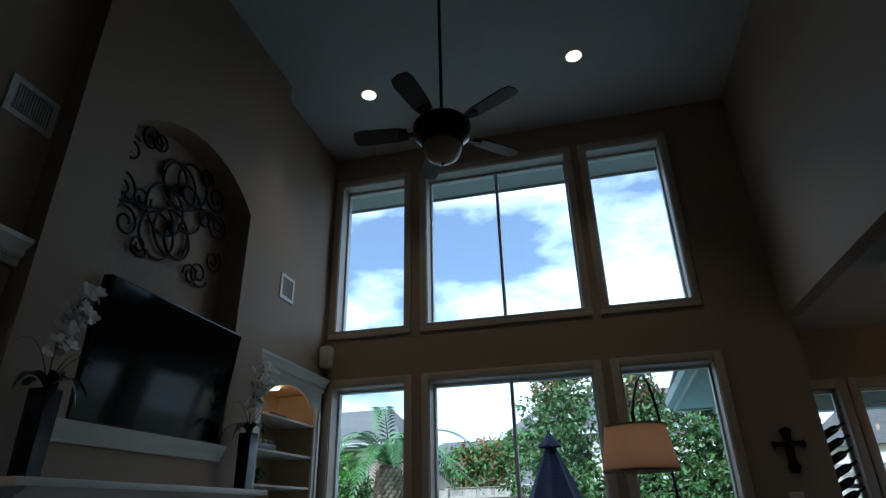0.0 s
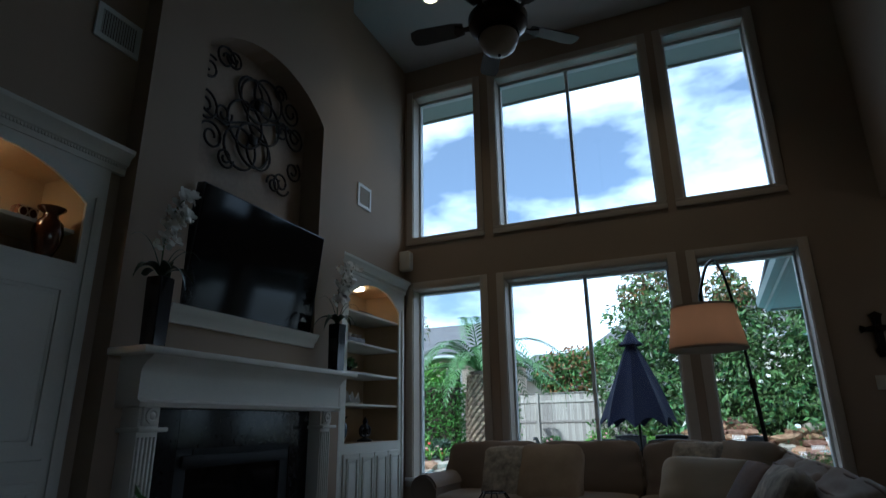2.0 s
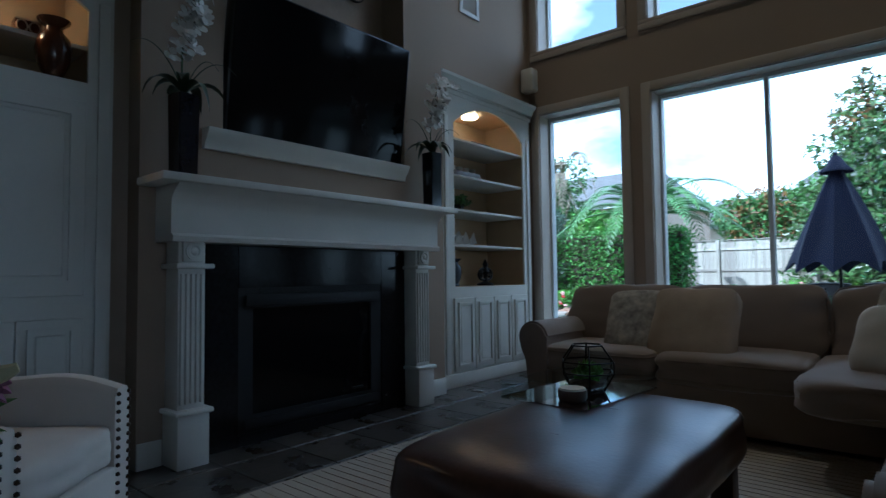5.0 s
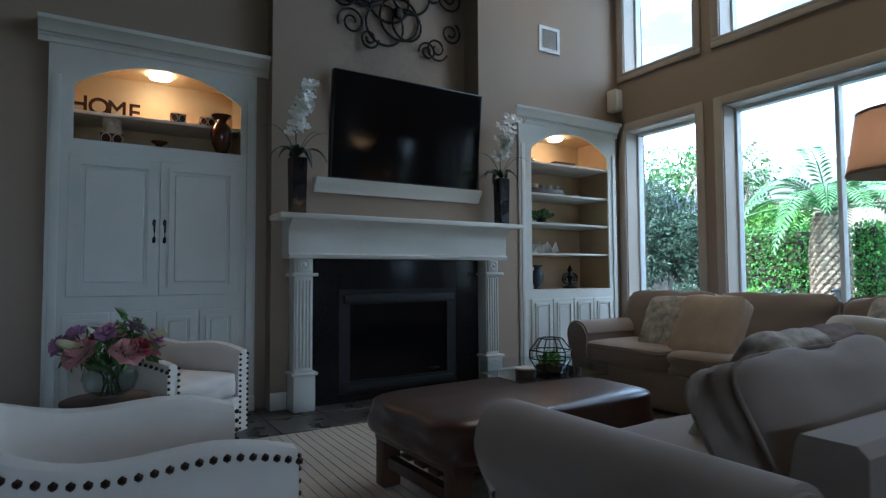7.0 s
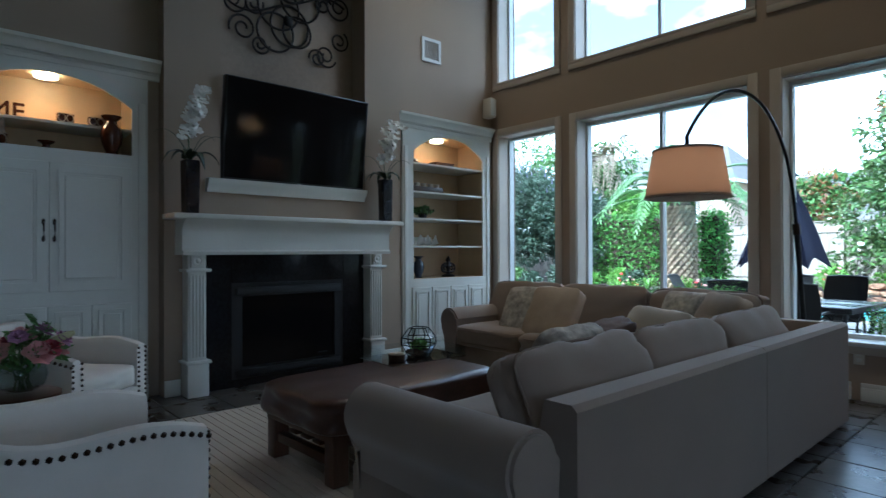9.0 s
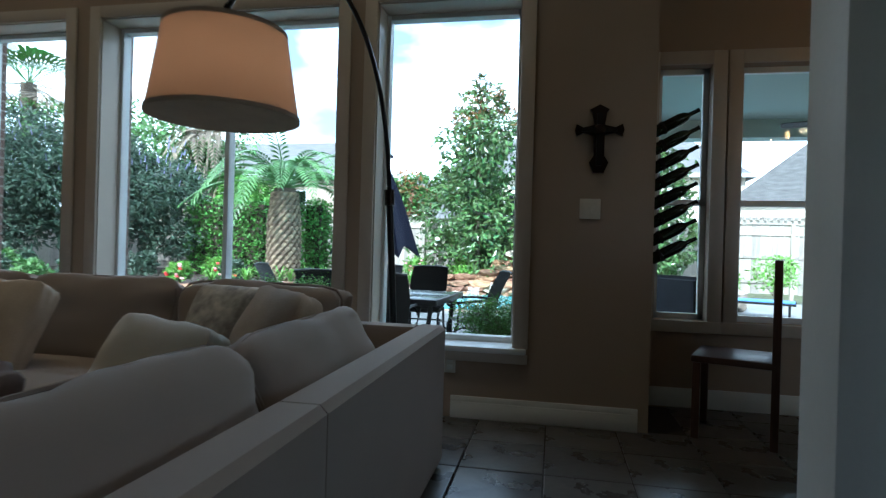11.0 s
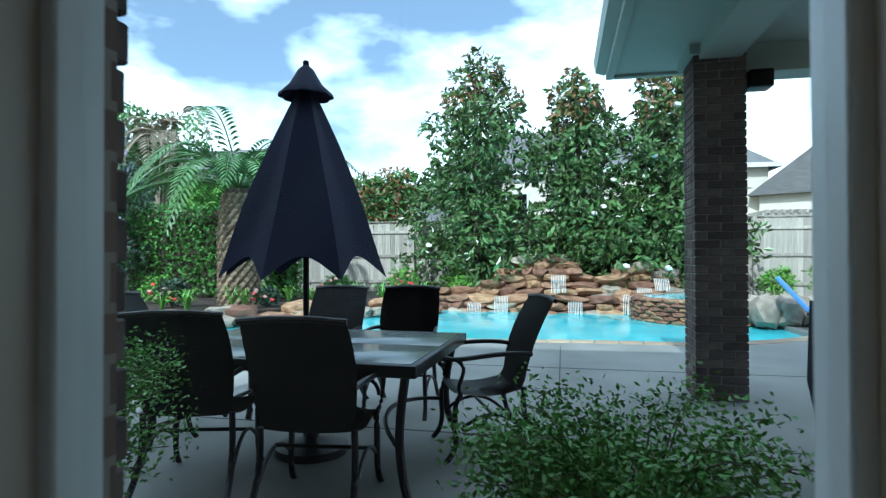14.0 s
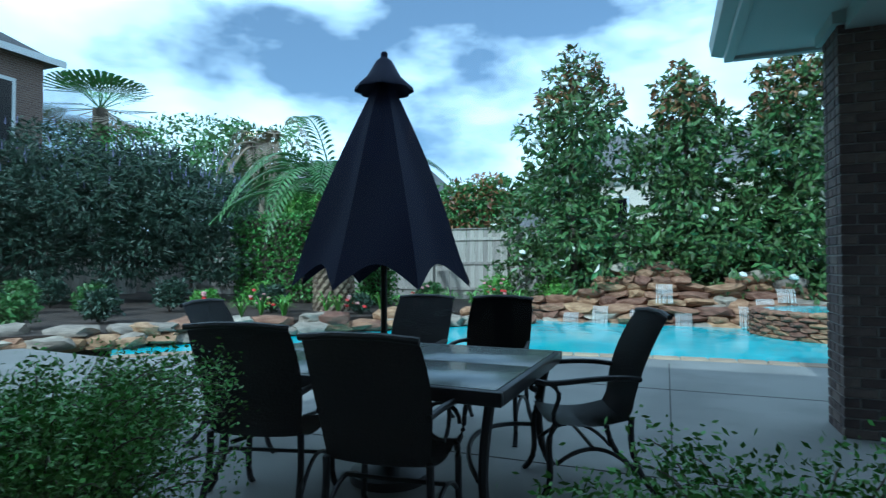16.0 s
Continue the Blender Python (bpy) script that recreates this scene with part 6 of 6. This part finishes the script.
for x in (-0.31, 0.31):
    for y in (-0.25, 0.9):
        part("leg", box(B(), x - 0.02, x + 0.02, y - 0.02, y + 0.02, 0, 0.3), M_CASTIRON, lg)
bwl = thing("fire_table", "low tan stone block beside the spa", "stone block", pose(5.1, 16.6, GZ))
for k in range(6):
    part("block_stone", rockg_mes[k % 4], M_COPING, bwl, at=pose(-0.4 + 0.4 * (k % 3), -0.2 + 0.4 * (k // 3), 0.25) @ Matrix.Diagonal((0.5, 0.5, 0.55, 1)))


# ---- plants ----
def tree(name, label, m, trunk_h, trunk_r, crowns, cat="tree", group=""):
    t = thing(name, label, cat, m, group)
    bm = tube(B(), bez((0, 0, -0.3), (0.05, 0, trunk_h * 0.3), (-0.06, 0.04, trunk_h * 0.6), (0.03, 0, trunk_h), 10), trunk_r, 10, trunk_r * 0.35)
    part("trunk", bm, M_BARK, t)
    rq = random.Random(len(bpy.data.objects))
    for k in range(7):
        a, z = k * 137.5, trunk_h * (0.25 + 0.1 * k)
        L = trunk_h * 0.28 * (1.2 - z / trunk_h)
        ca, sa = math.cos(radians(a)), math.sin(radians(a))
        part("limb", tube(B(), bez((0, 0, z), (ca * L * 0.4, sa * L * 0.4, z + 0.1), (ca * L * 0.7, sa * L * 0.7, z + 0.3), (ca * L, sa * L, z + 0.5), 6), trunk_r * 0.4, 6, 0.01), M_BARK, t)
    for k, (nm, clumps, n, size, seed, ratio, mt) in enumerate(crowns):
        part(nm, leaves(nm, clumps, n, size, seed, ratio), mt, t)
    return t


def cone_clumps(h0, h1, r, n, seed, flat=0.75):
    q = random.Random(seed)
    out = []
    for i in range(n):
        u = i / (n - 1)
        z = h0 + (h1 - h0) * u
        rad = r * (1 - u * 0.97) ** 0.42 * (0.62 + 0.55 * q.random())
        a = i * 2.4 + q.random()
        d = rad * 0.62
        s = max(0.28, rad * 0.62)
        out.append((d * math.cos(a), d * math.sin(a), z, s, s, s * flat))
    return out


for i, (x, y, h, r, sd) in enumerate(((-1.35, 20.9, 7.0, 2.0, 1), (1.5, 21.0, 6.3, 1.75, 2), (3.75, 20.9, 6.4, 1.7, 3))):
    cl_ = cone_clumps(0.7, h - 0.25, r, 34, sd)
    top = [c for c in cl_ if c[2] > h * 0.72]
    t = tree("magnolia_tree", "tall glossy dark green magnolia with white blooms", pose(x, y, -0.1), h * 0.9, 0.12,
             [("crown", cl_, 10500, 0.21, 10 + sd, 0.42, L_MAG), ("young_leaves", top, 700, 0.19, 20 + sd, 0.42, L_RUST)], group="magnolias behind the pool")
    q = random.Random(sd)
    for k in range(13):
        c = q.choice(cl_)
        a = q.uniform(3.6, 5.8)
        part("bloom", lump(B(), 0.17, 0.17, 0.13, k, 1, 0.3, Matrix.Translation((c[0] + c[3] * math.cos(a), c[1] + c[3] * math.sin(a), c[2] + q.uniform(-0.2, 0.2)))), M_BLOOM, t)
tree("flowering_tree", "rounded tree with rusty red young leaves behind the fence", pose(-4.9, 24, 0), 3.4, 0.12,
     [("crown", [(0, 0, 2.6, 1.5, 1.3, 1.2), (0.7, 0, 3.2, 0.9, 0.9, 0.8), (-0.8, 0, 3.0, 0.9, 0.9, 0.9)], 4200, 0.2, 31, 0.45, L_OAK), ("red_leaves", [(0, -0.2, 2.9, 1.4, 1.2, 1.1)], 900, 0.2, 32, 0.45, L_RUST)])
tree("far_tree", "green tree behind the neighbouring roofs", pose(-4.2, 34, 0), 4.5, 0.2, [("crown", [(0, 0, 4, 2.2, 1.6, 1.6)], 2500, 0.3, 33, 0.5, L_OAK)])
for i, (x, y, h, r, mt, sd) in enumerate(((-14.5, 24, 6.8, 2.3, L_OAK, 41), (-18.5, 25, 7.8, 2.6, L_OAK, 42), (-23, 24, 7.6, 2.6, L_OAK, 43), (-11.5, 23.5, 3.9, 1.3, L_LIGHT, 44), (-29, 22, 7, 2.6, L_OAK, 46))):
    tree("yard_tree", "leafy green tree beyond the fence", pose(x, y, -0.2), h * 0.8, 0.16,
         [("crown", [(r * 0.5 * math.cos(k * 2.4), r * 0.5 * math.sin(k * 2.4), h * (0.42 + 0.055 * k), r * 0.6, r * 0.6, r * 0.45) for k in range(10)], 5200, 0.22, sd, 0.45, mt)], group="trees behind the fence")
# big grey-green shrub by the side of the yard
for x, y, s in ((-12.4, 18.6, 1.35), (-14.3, 17.2, 1.5), (-16.2, 15.6, 1.5)):
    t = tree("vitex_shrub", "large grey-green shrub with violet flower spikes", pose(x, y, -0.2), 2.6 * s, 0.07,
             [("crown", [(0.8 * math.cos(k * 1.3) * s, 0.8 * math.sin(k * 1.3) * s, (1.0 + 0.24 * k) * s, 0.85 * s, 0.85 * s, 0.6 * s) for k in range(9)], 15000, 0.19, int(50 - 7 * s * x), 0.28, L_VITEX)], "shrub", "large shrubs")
    bm = B()
    q = random.Random(int(x * 10))
    for k in range(60):
        a, rr_ = q.uniform(0, 6.28), q.uniform(0.4, 1.3) * s
        z = q.uniform(2.2, 3.4) * s
        tube(bm, [(rr_ * math.cos(a), rr_ * math.sin(a), z), (rr_ * math.cos(a) * 1.05, rr_ * math.sin(a) * 1.05, z + 0.22)], 0.02, 5, 0.004)
    part("flower_spikes", bm, M_VIOLET, t, "violet-grey flower spikes")

# clipped hedge: two blocks beside the palm
for x0_, x1_ in ((-11.0, -7.9), (-6.9, -5.9)):
    h = thing("hedge", "clipped bright green privet hedge", "hedge", group="clipped hedges")
    # dark block inside the hedge; its colour stands in for shade between leaves
    part("core", box(B(), x0_ + 0.25, x1_ - 0.25, 18.9, 19.5, -0.1, 2.3), M_SOIL_SHADE, h)
    rngh = np.random.default_rng(int(-x0_ * 10))
    n = int(5200 * (x1_ - x0_))
    part("foliage", leaves("foliage", [(x0_ + 0.3 + (x1_ - x0_ - 0.6) * (k % 7) / 6, 19.2, 0.2 + 0.33 * (k // 7), 0.42, 0.55, 0.34) for k in range(49)], n, 0.11, 7, 0.55, 0.75), L_PRIVET, h)

# date palm
pt = thing("date_palm", "stout date palm with a pineapple-patterned trunk", "palm", pose(-6.5, 17.2, -0.1))
part("trunk_core", lathe(B(), [(0.40, -0.2), (0.44, 0.6), (0.43, 1.6), (0.36, 2.5), (0.3, 2.75)], 24), M_BARK, pt)
boot = mesh_of(lump(B(), 0.2, 0.12, 0.16, 5, 1, 0.15), "boot")
for lay in range(22):
    for k in range(15):
        a = 360 * (k + 0.5 * (lay % 2)) / 15
        z = 0.0 + lay * 0.122
        r = 0.44 if z < 1.7 else 0.44 - (z - 1.7) * 0.1
        part("leaf_boot", boot, M_BOOT, pt, at=pose(r * math.cos(radians(a)), r * math.sin(radians(a)), z, 0, -25, a) @ pose(0, 0, 0, 45, 0, 0) @ pose(0, 0, 0, 0, 0, 90))


def frond(L, up, a, seed, droop=1.0):
    q = np.random.default_rng(seed)
    ca, sa = math.cos(radians(a)), math.sin(radians(a))
    pts = bez((0, 0, 0), (ca * L * 0.3, sa * L * 0.3, up), (ca * L * 0.7, sa * L * 0.7, up * 1.1), (ca * L, sa * L, up * 0.6 - droop), 30)
    bm = tube(B(), pts, 0.025, 5, 0.006)
    side_ = Vector((-sa, ca, 0))
    for i in range(4, 31):
        p = pts[i]
        d = (pts[min(i + 1, 30)] - pts[i - 1]).normalized()
        l = 0.42 * math.sin(math.pi * (0.12 + 0.85 * i / 30)) + 0.05
        for s in (-1, 1):
            for o in (0, 0.4):
                b0 = p + d * o * 0.08
                tip = b0 + (side_ * s * 0.8 + d * 0.55 + Vector((0, 0, 0.12))).normalized() * l + Vector((0, 0, -0.10))
                w = d * 0.016
                bm.faces.new([bm.verts.new(v) for v in (b0 - w, b0.lerp(tip, 0.5) + w * 1.4 + Vector((0, 0, 0.03)), tip, b0.lerp(tip, 0.5) - w * 1.4 + Vector((0, 0, 0.03)))])
    return bm


rp = random.Random(9)
for k in range(30):
    part("frond", frond(rp.uniform(2.1, 2.9), rp.uniform(0.5, 1.5) * (1.2 if k % 3 else 0.5), k * 137.5, k, rp.uniform(0.3, 1.5)), L_PALM, pt, at=pose(0, 0, 2.75))
# dead pale palm clump and a fan palm further off
dp = thing("dead_palm", "tall bare clump of dead pale palm stems and fronds", "palm", pose(-13.2, 23.0, -0.2))
for k in range(16):
    a, L = rp.uniform(0, 360), rp.uniform(3.8, 6.6)
    dx, dy = rp.uniform(-0.9, 0.9), rp.uniform(-0.5, 0.5)
    part("stem", tube(B(), bez((dx * 0.3, dy * 0.3, 0), (dx * 0.4, dy, L * 0.4), (dx, dy, L * 0.8), (dx * 1.6, dy * 1.5, L), 8), 0.09, 6, 0.03), M_DEAD, dp)
for k in range(14):
    f = frond(rp.uniform(1.0, 1.9), rp.uniform(0.1, 0.7), rp.uniform(0, 360), 60 + k, 1.8)
    part("dead_frond", f, M_DEAD, dp, at=pose(rp.uniform(-0.8, 0.8), rp.uniform(-0.4, 0.4), rp.uniform(4.2, 6.3)))
part("green_growth", leaves("green_growth", [(0, 0, 3.9, 0.9, 0.7, 0.7), (0.2, 0, 4.9, 0.7, 0.6, 0.5)], 1500, 0.22, 77, 0.3), L_OAK, dp)
fp_ = thing("fan_palm", "tall fan palm behind the trees", "palm", pose(-24.6, 25.0, 0) @ Matrix.Diagonal((1.9, 1.9, 1.02, 1)))
part("trunk", tube(B(), [(0, 0, 0), (0.1, 0, 4), (0, 0, 8.4)], 0.22, 10, 0.18), M_BARK, fp_)
for k in range(22):
    a = k * 137.5
    el = rp.uniform(-50, 70)
    bm = B()
    for j in range(15):
        t = radians(-70 + 10 * j)
        v0, v1, v2 = Vector((0.7, 0, 0)), Vector((0.7 + 0.95 * math.cos(t) - 0.02, 0.95 * math.sin(t) - 0.05, -0.12)), Vector((0.7 + 0.95 * math.cos(t), 0.95 * math.sin(t) + 0.05, -0.12))
        bm.faces.new([bm.verts.new(v) for v in (v0, v1, v2)])
    tube(bm, [(0, 0, 0), (0.7, 0, 0)], 0.02, 5)
    part("fan_leaf", bm, L_PALM if el > -15 else M_DEAD, fp_, at=pose(0, 0, 8.4, 0, -el, a))

# shrubs and small plants
def shrub(name, label, x, y, z, clumps, n, size, ratio, mt, seed, group=""):
    s = thing(name, label, "shrub", pose(x, y, z), group)
    bm = B()
    q = random.Random(seed)
    R = max(c[3] for c in clumps)
    for k in range(9):
        a = q.uniform(0, 6.28)
        tube(bm, bez((0, 0, 0), (0.05 * math.cos(a), 0.05 * math.sin(a), 0.15), (R * 0.4 * math.cos(a), R * 0.4 * math.sin(a), 0.3), (R * 0.8 * math.cos(a), R * 0.8 * math.sin(a), clumps[0][2] + 0.1), 6), 0.009, 5, 0.003)
    part("stems", bm, M_BARK, s)
    part("foliage", leaves("foliage", clumps, n, size, seed, ratio, 0.25, -0.1), mt, s)
    return s


def feathery(x, y, R, h, seed, n=70):
    """A nandina-like shrub: arching sprays with small leaflets."""
    s = thing("nandina_shrub", "feathery light green shrub outside the window", "shrub", pose(x, y, GZ), "feathery shrubs by the window")
    q = random.Random(seed)
    stems = B()
    V, F = [], []
    for k in range(n):
        a = q.uniform(0, 6.28)
        rad, top = R * math.sqrt(q.random()), h * q.uniform(0.55, 1.0)
        pts = bez((0.06 * math.cos(a), 0.06 * math.sin(a), 0), (rad * 0.2 * math.cos(a), rad * 0.2 * math.sin(a), top * 0.5), (rad * 0.6 * math.cos(a), rad * 0.6 * math.sin(a), top), (rad * 1.15 * math.cos(a), rad * 1.15 * math.sin(a), top * 0.97), 10)
        tube(stems, pts, 0.006, 4, 0.002)
        for i in range(3, 11):
            for j in range(34):
                b0 = pts[i] + Vector((q.gauss(0, 0.045), q.gauss(0, 0.045), q.gauss(0, 0.04)))
                d = Vector((q.gauss(0, 1), q.gauss(0, 1), q.gauss(0.15, 0.6))).normalized()
                sd_ = d.cross(Vector((q.gauss(0, 1), q.gauss(0, 1), q.gauss(0, 1)))).normalized()
                L = q.uniform(0.017, 0.031)
                o = len(V)
                V += [b0, b0 + d * L * 0.5 + sd_ * L * 0.22, b0 + d * L, b0 + d * L * 0.5 - sd_ * L * 0.22]
                F.append((o, o + 1, o + 2, o + 3))
    part("stems", stems, M_BARK, s)
    me = bpy.data.meshes.new("foliage")
    me.from_pydata([tuple(v) for v in V], [], F)
    part("foliage", me, L_FERNY, s)


feathery(1.22, 6.6, 0.42, 0.88, 5, 120)
feathery(-1.0, 6.6, 0.55, 0.95, 6, 230)
feathery(-2.2, 6.5, 0.4, 0.8, 9, 60)
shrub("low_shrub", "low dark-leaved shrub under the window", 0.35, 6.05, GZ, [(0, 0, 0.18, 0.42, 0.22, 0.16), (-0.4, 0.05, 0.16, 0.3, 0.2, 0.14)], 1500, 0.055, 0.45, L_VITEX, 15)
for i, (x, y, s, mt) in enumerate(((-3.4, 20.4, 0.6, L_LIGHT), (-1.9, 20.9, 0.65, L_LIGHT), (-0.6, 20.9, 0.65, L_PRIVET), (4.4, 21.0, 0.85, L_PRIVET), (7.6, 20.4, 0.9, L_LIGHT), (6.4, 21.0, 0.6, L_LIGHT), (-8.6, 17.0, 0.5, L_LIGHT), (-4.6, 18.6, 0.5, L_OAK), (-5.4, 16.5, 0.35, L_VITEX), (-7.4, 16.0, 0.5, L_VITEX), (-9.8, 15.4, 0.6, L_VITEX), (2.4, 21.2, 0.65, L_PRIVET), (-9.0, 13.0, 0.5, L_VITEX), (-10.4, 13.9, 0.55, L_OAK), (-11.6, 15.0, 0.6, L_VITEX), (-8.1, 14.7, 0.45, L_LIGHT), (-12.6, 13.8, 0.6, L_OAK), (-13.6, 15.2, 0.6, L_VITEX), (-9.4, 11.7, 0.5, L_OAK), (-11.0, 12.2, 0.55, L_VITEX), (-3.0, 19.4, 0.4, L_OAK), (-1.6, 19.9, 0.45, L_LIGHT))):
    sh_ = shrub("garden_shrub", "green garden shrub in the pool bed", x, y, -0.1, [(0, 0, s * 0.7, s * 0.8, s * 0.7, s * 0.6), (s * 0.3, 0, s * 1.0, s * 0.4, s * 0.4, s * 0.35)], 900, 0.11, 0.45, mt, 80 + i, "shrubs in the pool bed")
    if i in (7, 8, 9, 0, 15, 20):
        q = random.Random(i)
        for k in range(9):
            part("bloom", lump(B(), 0.09, 0.09, 0.07, k, 1, 0.3, Matrix.Translation((q.uniform(-s, s) * 0.7, -s * 0.55, s * q.uniform(0.4, 1.2)))), M_REDBLOOM if k % 2 else M_PINK, sh_)
for i in range(14):
    p = bez((-7.2, 14.6, 0), (-6.2, 15.8, 0), (-4.5, 17.4, 0), (-2.4, 18.9, 0), 13)[i]
    g = thing("strap_lily", "tuft of bright green strap leaves", "plant", pose(p.x + rp.uniform(-0.2, 0.2), p.y + rp.uniform(-0.1, 0.4), -0.09), "strap-leaved tufts in the bed")
    bm = B()
    for k in range(26):
        a, L = rp.uniform(0, 6.28), rp.uniform(0.3, 0.6)
        pts = bez((0, 0, 0), (0.05 * math.cos(a), 0.05 * math.sin(a), L * 0.6), (0.14 * math.cos(a), 0.14 * math.sin(a), L), (0.3 * math.cos(a), 0.3 * math.sin(a), L * rp.uniform(0.6, 0.95)), 4)
        s_ = Vector((-math.sin(a), math.cos(a), 0)) * 0.014
        for u, v in zip(pts, pts[1:]):
            bm.faces.new([bm.verts.new(w) for w in (u - s_, u + s_, v + s_ * 0.8, v - s_ * 0.8)])
    part("blades", bm, L_LIGHT, g)


# ---- neighbouring houses ----
def house(label, x, y, w, d, eave, ridge, wall_m, rz=0, hip=0.35, wins=(), roof_m=M_ROOF):
    h = thing("house", label, "house", pose(x, y, -0.5, 0, 0, rz), kind="")
    part("wall", box(B(), -w / 2, w / 2, -d / 2, d / 2, 0, eave), wall_m, h)
    bm = B()
    o = 0.45
    a = [bm.verts.new(v) for v in ((-w / 2 - o, -d / 2 - o, eave), (w / 2 + o, -d / 2 - o, eave), (w / 2 + o, d / 2 + o, eave), (-w / 2 - o, d / 2 + o, eave))]
    b = [bm.verts.new(v) for v in ((-w / 2 * (1 - hip) if hip else -w / 2 - o, 0, ridge), (w / 2 * (1 - hip) if hip else w / 2 + o, 0, ridge))]
    for f in ((a[0], a[1], b[1], b[0]), (a[2], a[3], b[0], b[1]), (a[1], a[2], b[1]), (a[3], a[0], b[0]), (a[3], a[2], a[1], a[0])):
        bm.faces.new(f)
    part("roof", bm, roof_m, h)
    part("fascia", box(box(B(), -w / 2 - o - 0.02, w / 2 + o + 0.02, -d / 2 - o - 0.03, -d / 2 - o, eave - 0.1, eave + 0.12), w / 2 + o, w / 2 + o + 0.03, -d / 2 - o, d / 2 + o, eave - 0.1, eave + 0.12), M_SASH, h)
    for wx, wz, ww, wh in wins:
        wi = part("window", box(B(), wx - ww / 2 - 0.1, wx + ww / 2 + 0.1, -d / 2 - 0.06, -d / 2 - 0.002, wz - 0.1, wz + wh + 0.1), M_SASH, h)
        part("pane", box(B(), wx - ww / 2, wx + ww / 2, -d / 2 - 0.07, -d / 2 - 0.055, wz, wz + wh), M_TV, wi)
    return h


house("cream stucco two-storey house with a grey hipped roof behind the magnolias", 2.7, 40, 16.5, 9, 5.9, 9.0, M_STUCCO, 0, 0.3, [(-4, 3.4, 1.0, 1.4), (-1, 3.4, 1.0, 1.4), (3, 3.4, 1.0, 1.4)])
house("low cream wing with a grey roof behind the fence", -4.8, 33.5, 4.0, 4, 2.9, 4.4, M_STUCCO, 0, 0.4, [(0, 1.4, 1.4, 0.9)])
house("pale brick house with shuttered windows behind the palm", -20.5, 42, 14, 9, 6.1, 9.2, M_FARBRICK, 0, 0.3, [(4.3, 3.6, 1.0, 1.5), (2.2, 3.6, 1.0, 1.5), (-2, 3.6, 1.0, 1.5)])
house("grey roofed cream house beyond the fence", 16.5, 37, 9, 9, 4.4, 8.2, M_STUCCO, 62, 0.0, [(0, 2.6, 1.1, 1.3)])
house("distant grey roofed house", 24, 52, 10, 8, 3.4, 6.2, M_STUCCO, 0, 0.3)
house("distant grey roofed house", -10.0, 52, 12, 8, 5.0, 7.6, M_STUCCO, 0, 0.3)
# unseen southern length is added so this house shades the side-fence shrubs
house("tall brown brick neighbouring house with a white eave", -23.2, 6.0, 10, 24, 8.2, 11.5, M_DARKBRICK, 0, 0.3)
nb = thing("neighbour_window", "tall white framed window of the brick house", "window", pose(0, 0, 0), kind="structure")
part("window_frame", box(B(), -18.2, -18.12, 16.2, 17.1, 4.6, 6.9), M_SASH, nb)
part("pane", box(B(), -18.13, -18.10, 16.32, 16.98, 4.72, 6.78), M_TV, nb)
pg = thing("pergola", "grey slatted pergola beyond the fence", "pergola", pose(12.5, 31, 0))
for k in range(26):
    part("slat", box(B(), -0.04, 0.04, -1.2, 1.2, 2.7, 2.85), M_FENCE, pg, at=pose(-3.4 + 0.28 * k, 0, 0))
for y in (-1, 1):
    part("beam", box(B(), -3.6, 3.9, y - 0.06, y + 0.06, 2.5, 2.7), M_FENCE, pg)
for x in (-3.2, 3.4):
    for y in (-1, 1):
        part("post", box(B(), x - 0.08, x + 0.08, y - 0.08, y + 0.08, -0.5, 2.5), M_FENCE, pg)

# the yard lies turned by a little over a degree against the house
YARD = Matrix.Translation((1.03, 5.2, 0)) @ pose(0, 0, 0, 0, 0, -1.3) @ Matrix.Translation((-1.03, -5.2, 0))
for ob in list(bpy.data.objects):
    if ob not in indoors and ob.parent is None and ob is not jam:
        ob.matrix_basis = YARD @ ob.matrix_basis

# ---- floor tiles ----
TS = 0.40
tile_me = mesh_of(box(B(), -TS / 2 + 0.004, TS / 2 - 0.004, -TS / 2 + 0.004, TS / 2 - 0.004, -0.011, 0.0, 0.003, 1), "tile", False)
for i in range(15):
    for j in range(21):
        x, y = -2.66 + TS * i, -1.7 + TS * j
        if (x > -1.85 and x < 0.65 and y < 3.5) or x > 3.4 or (y > 5.2 and x < 2.2) or x < -2.7:
            continue
        part("tile", tile_me, M_SLATE, floor, at=pose(x, y, rr.uniform(-0.0015, 0.0)))
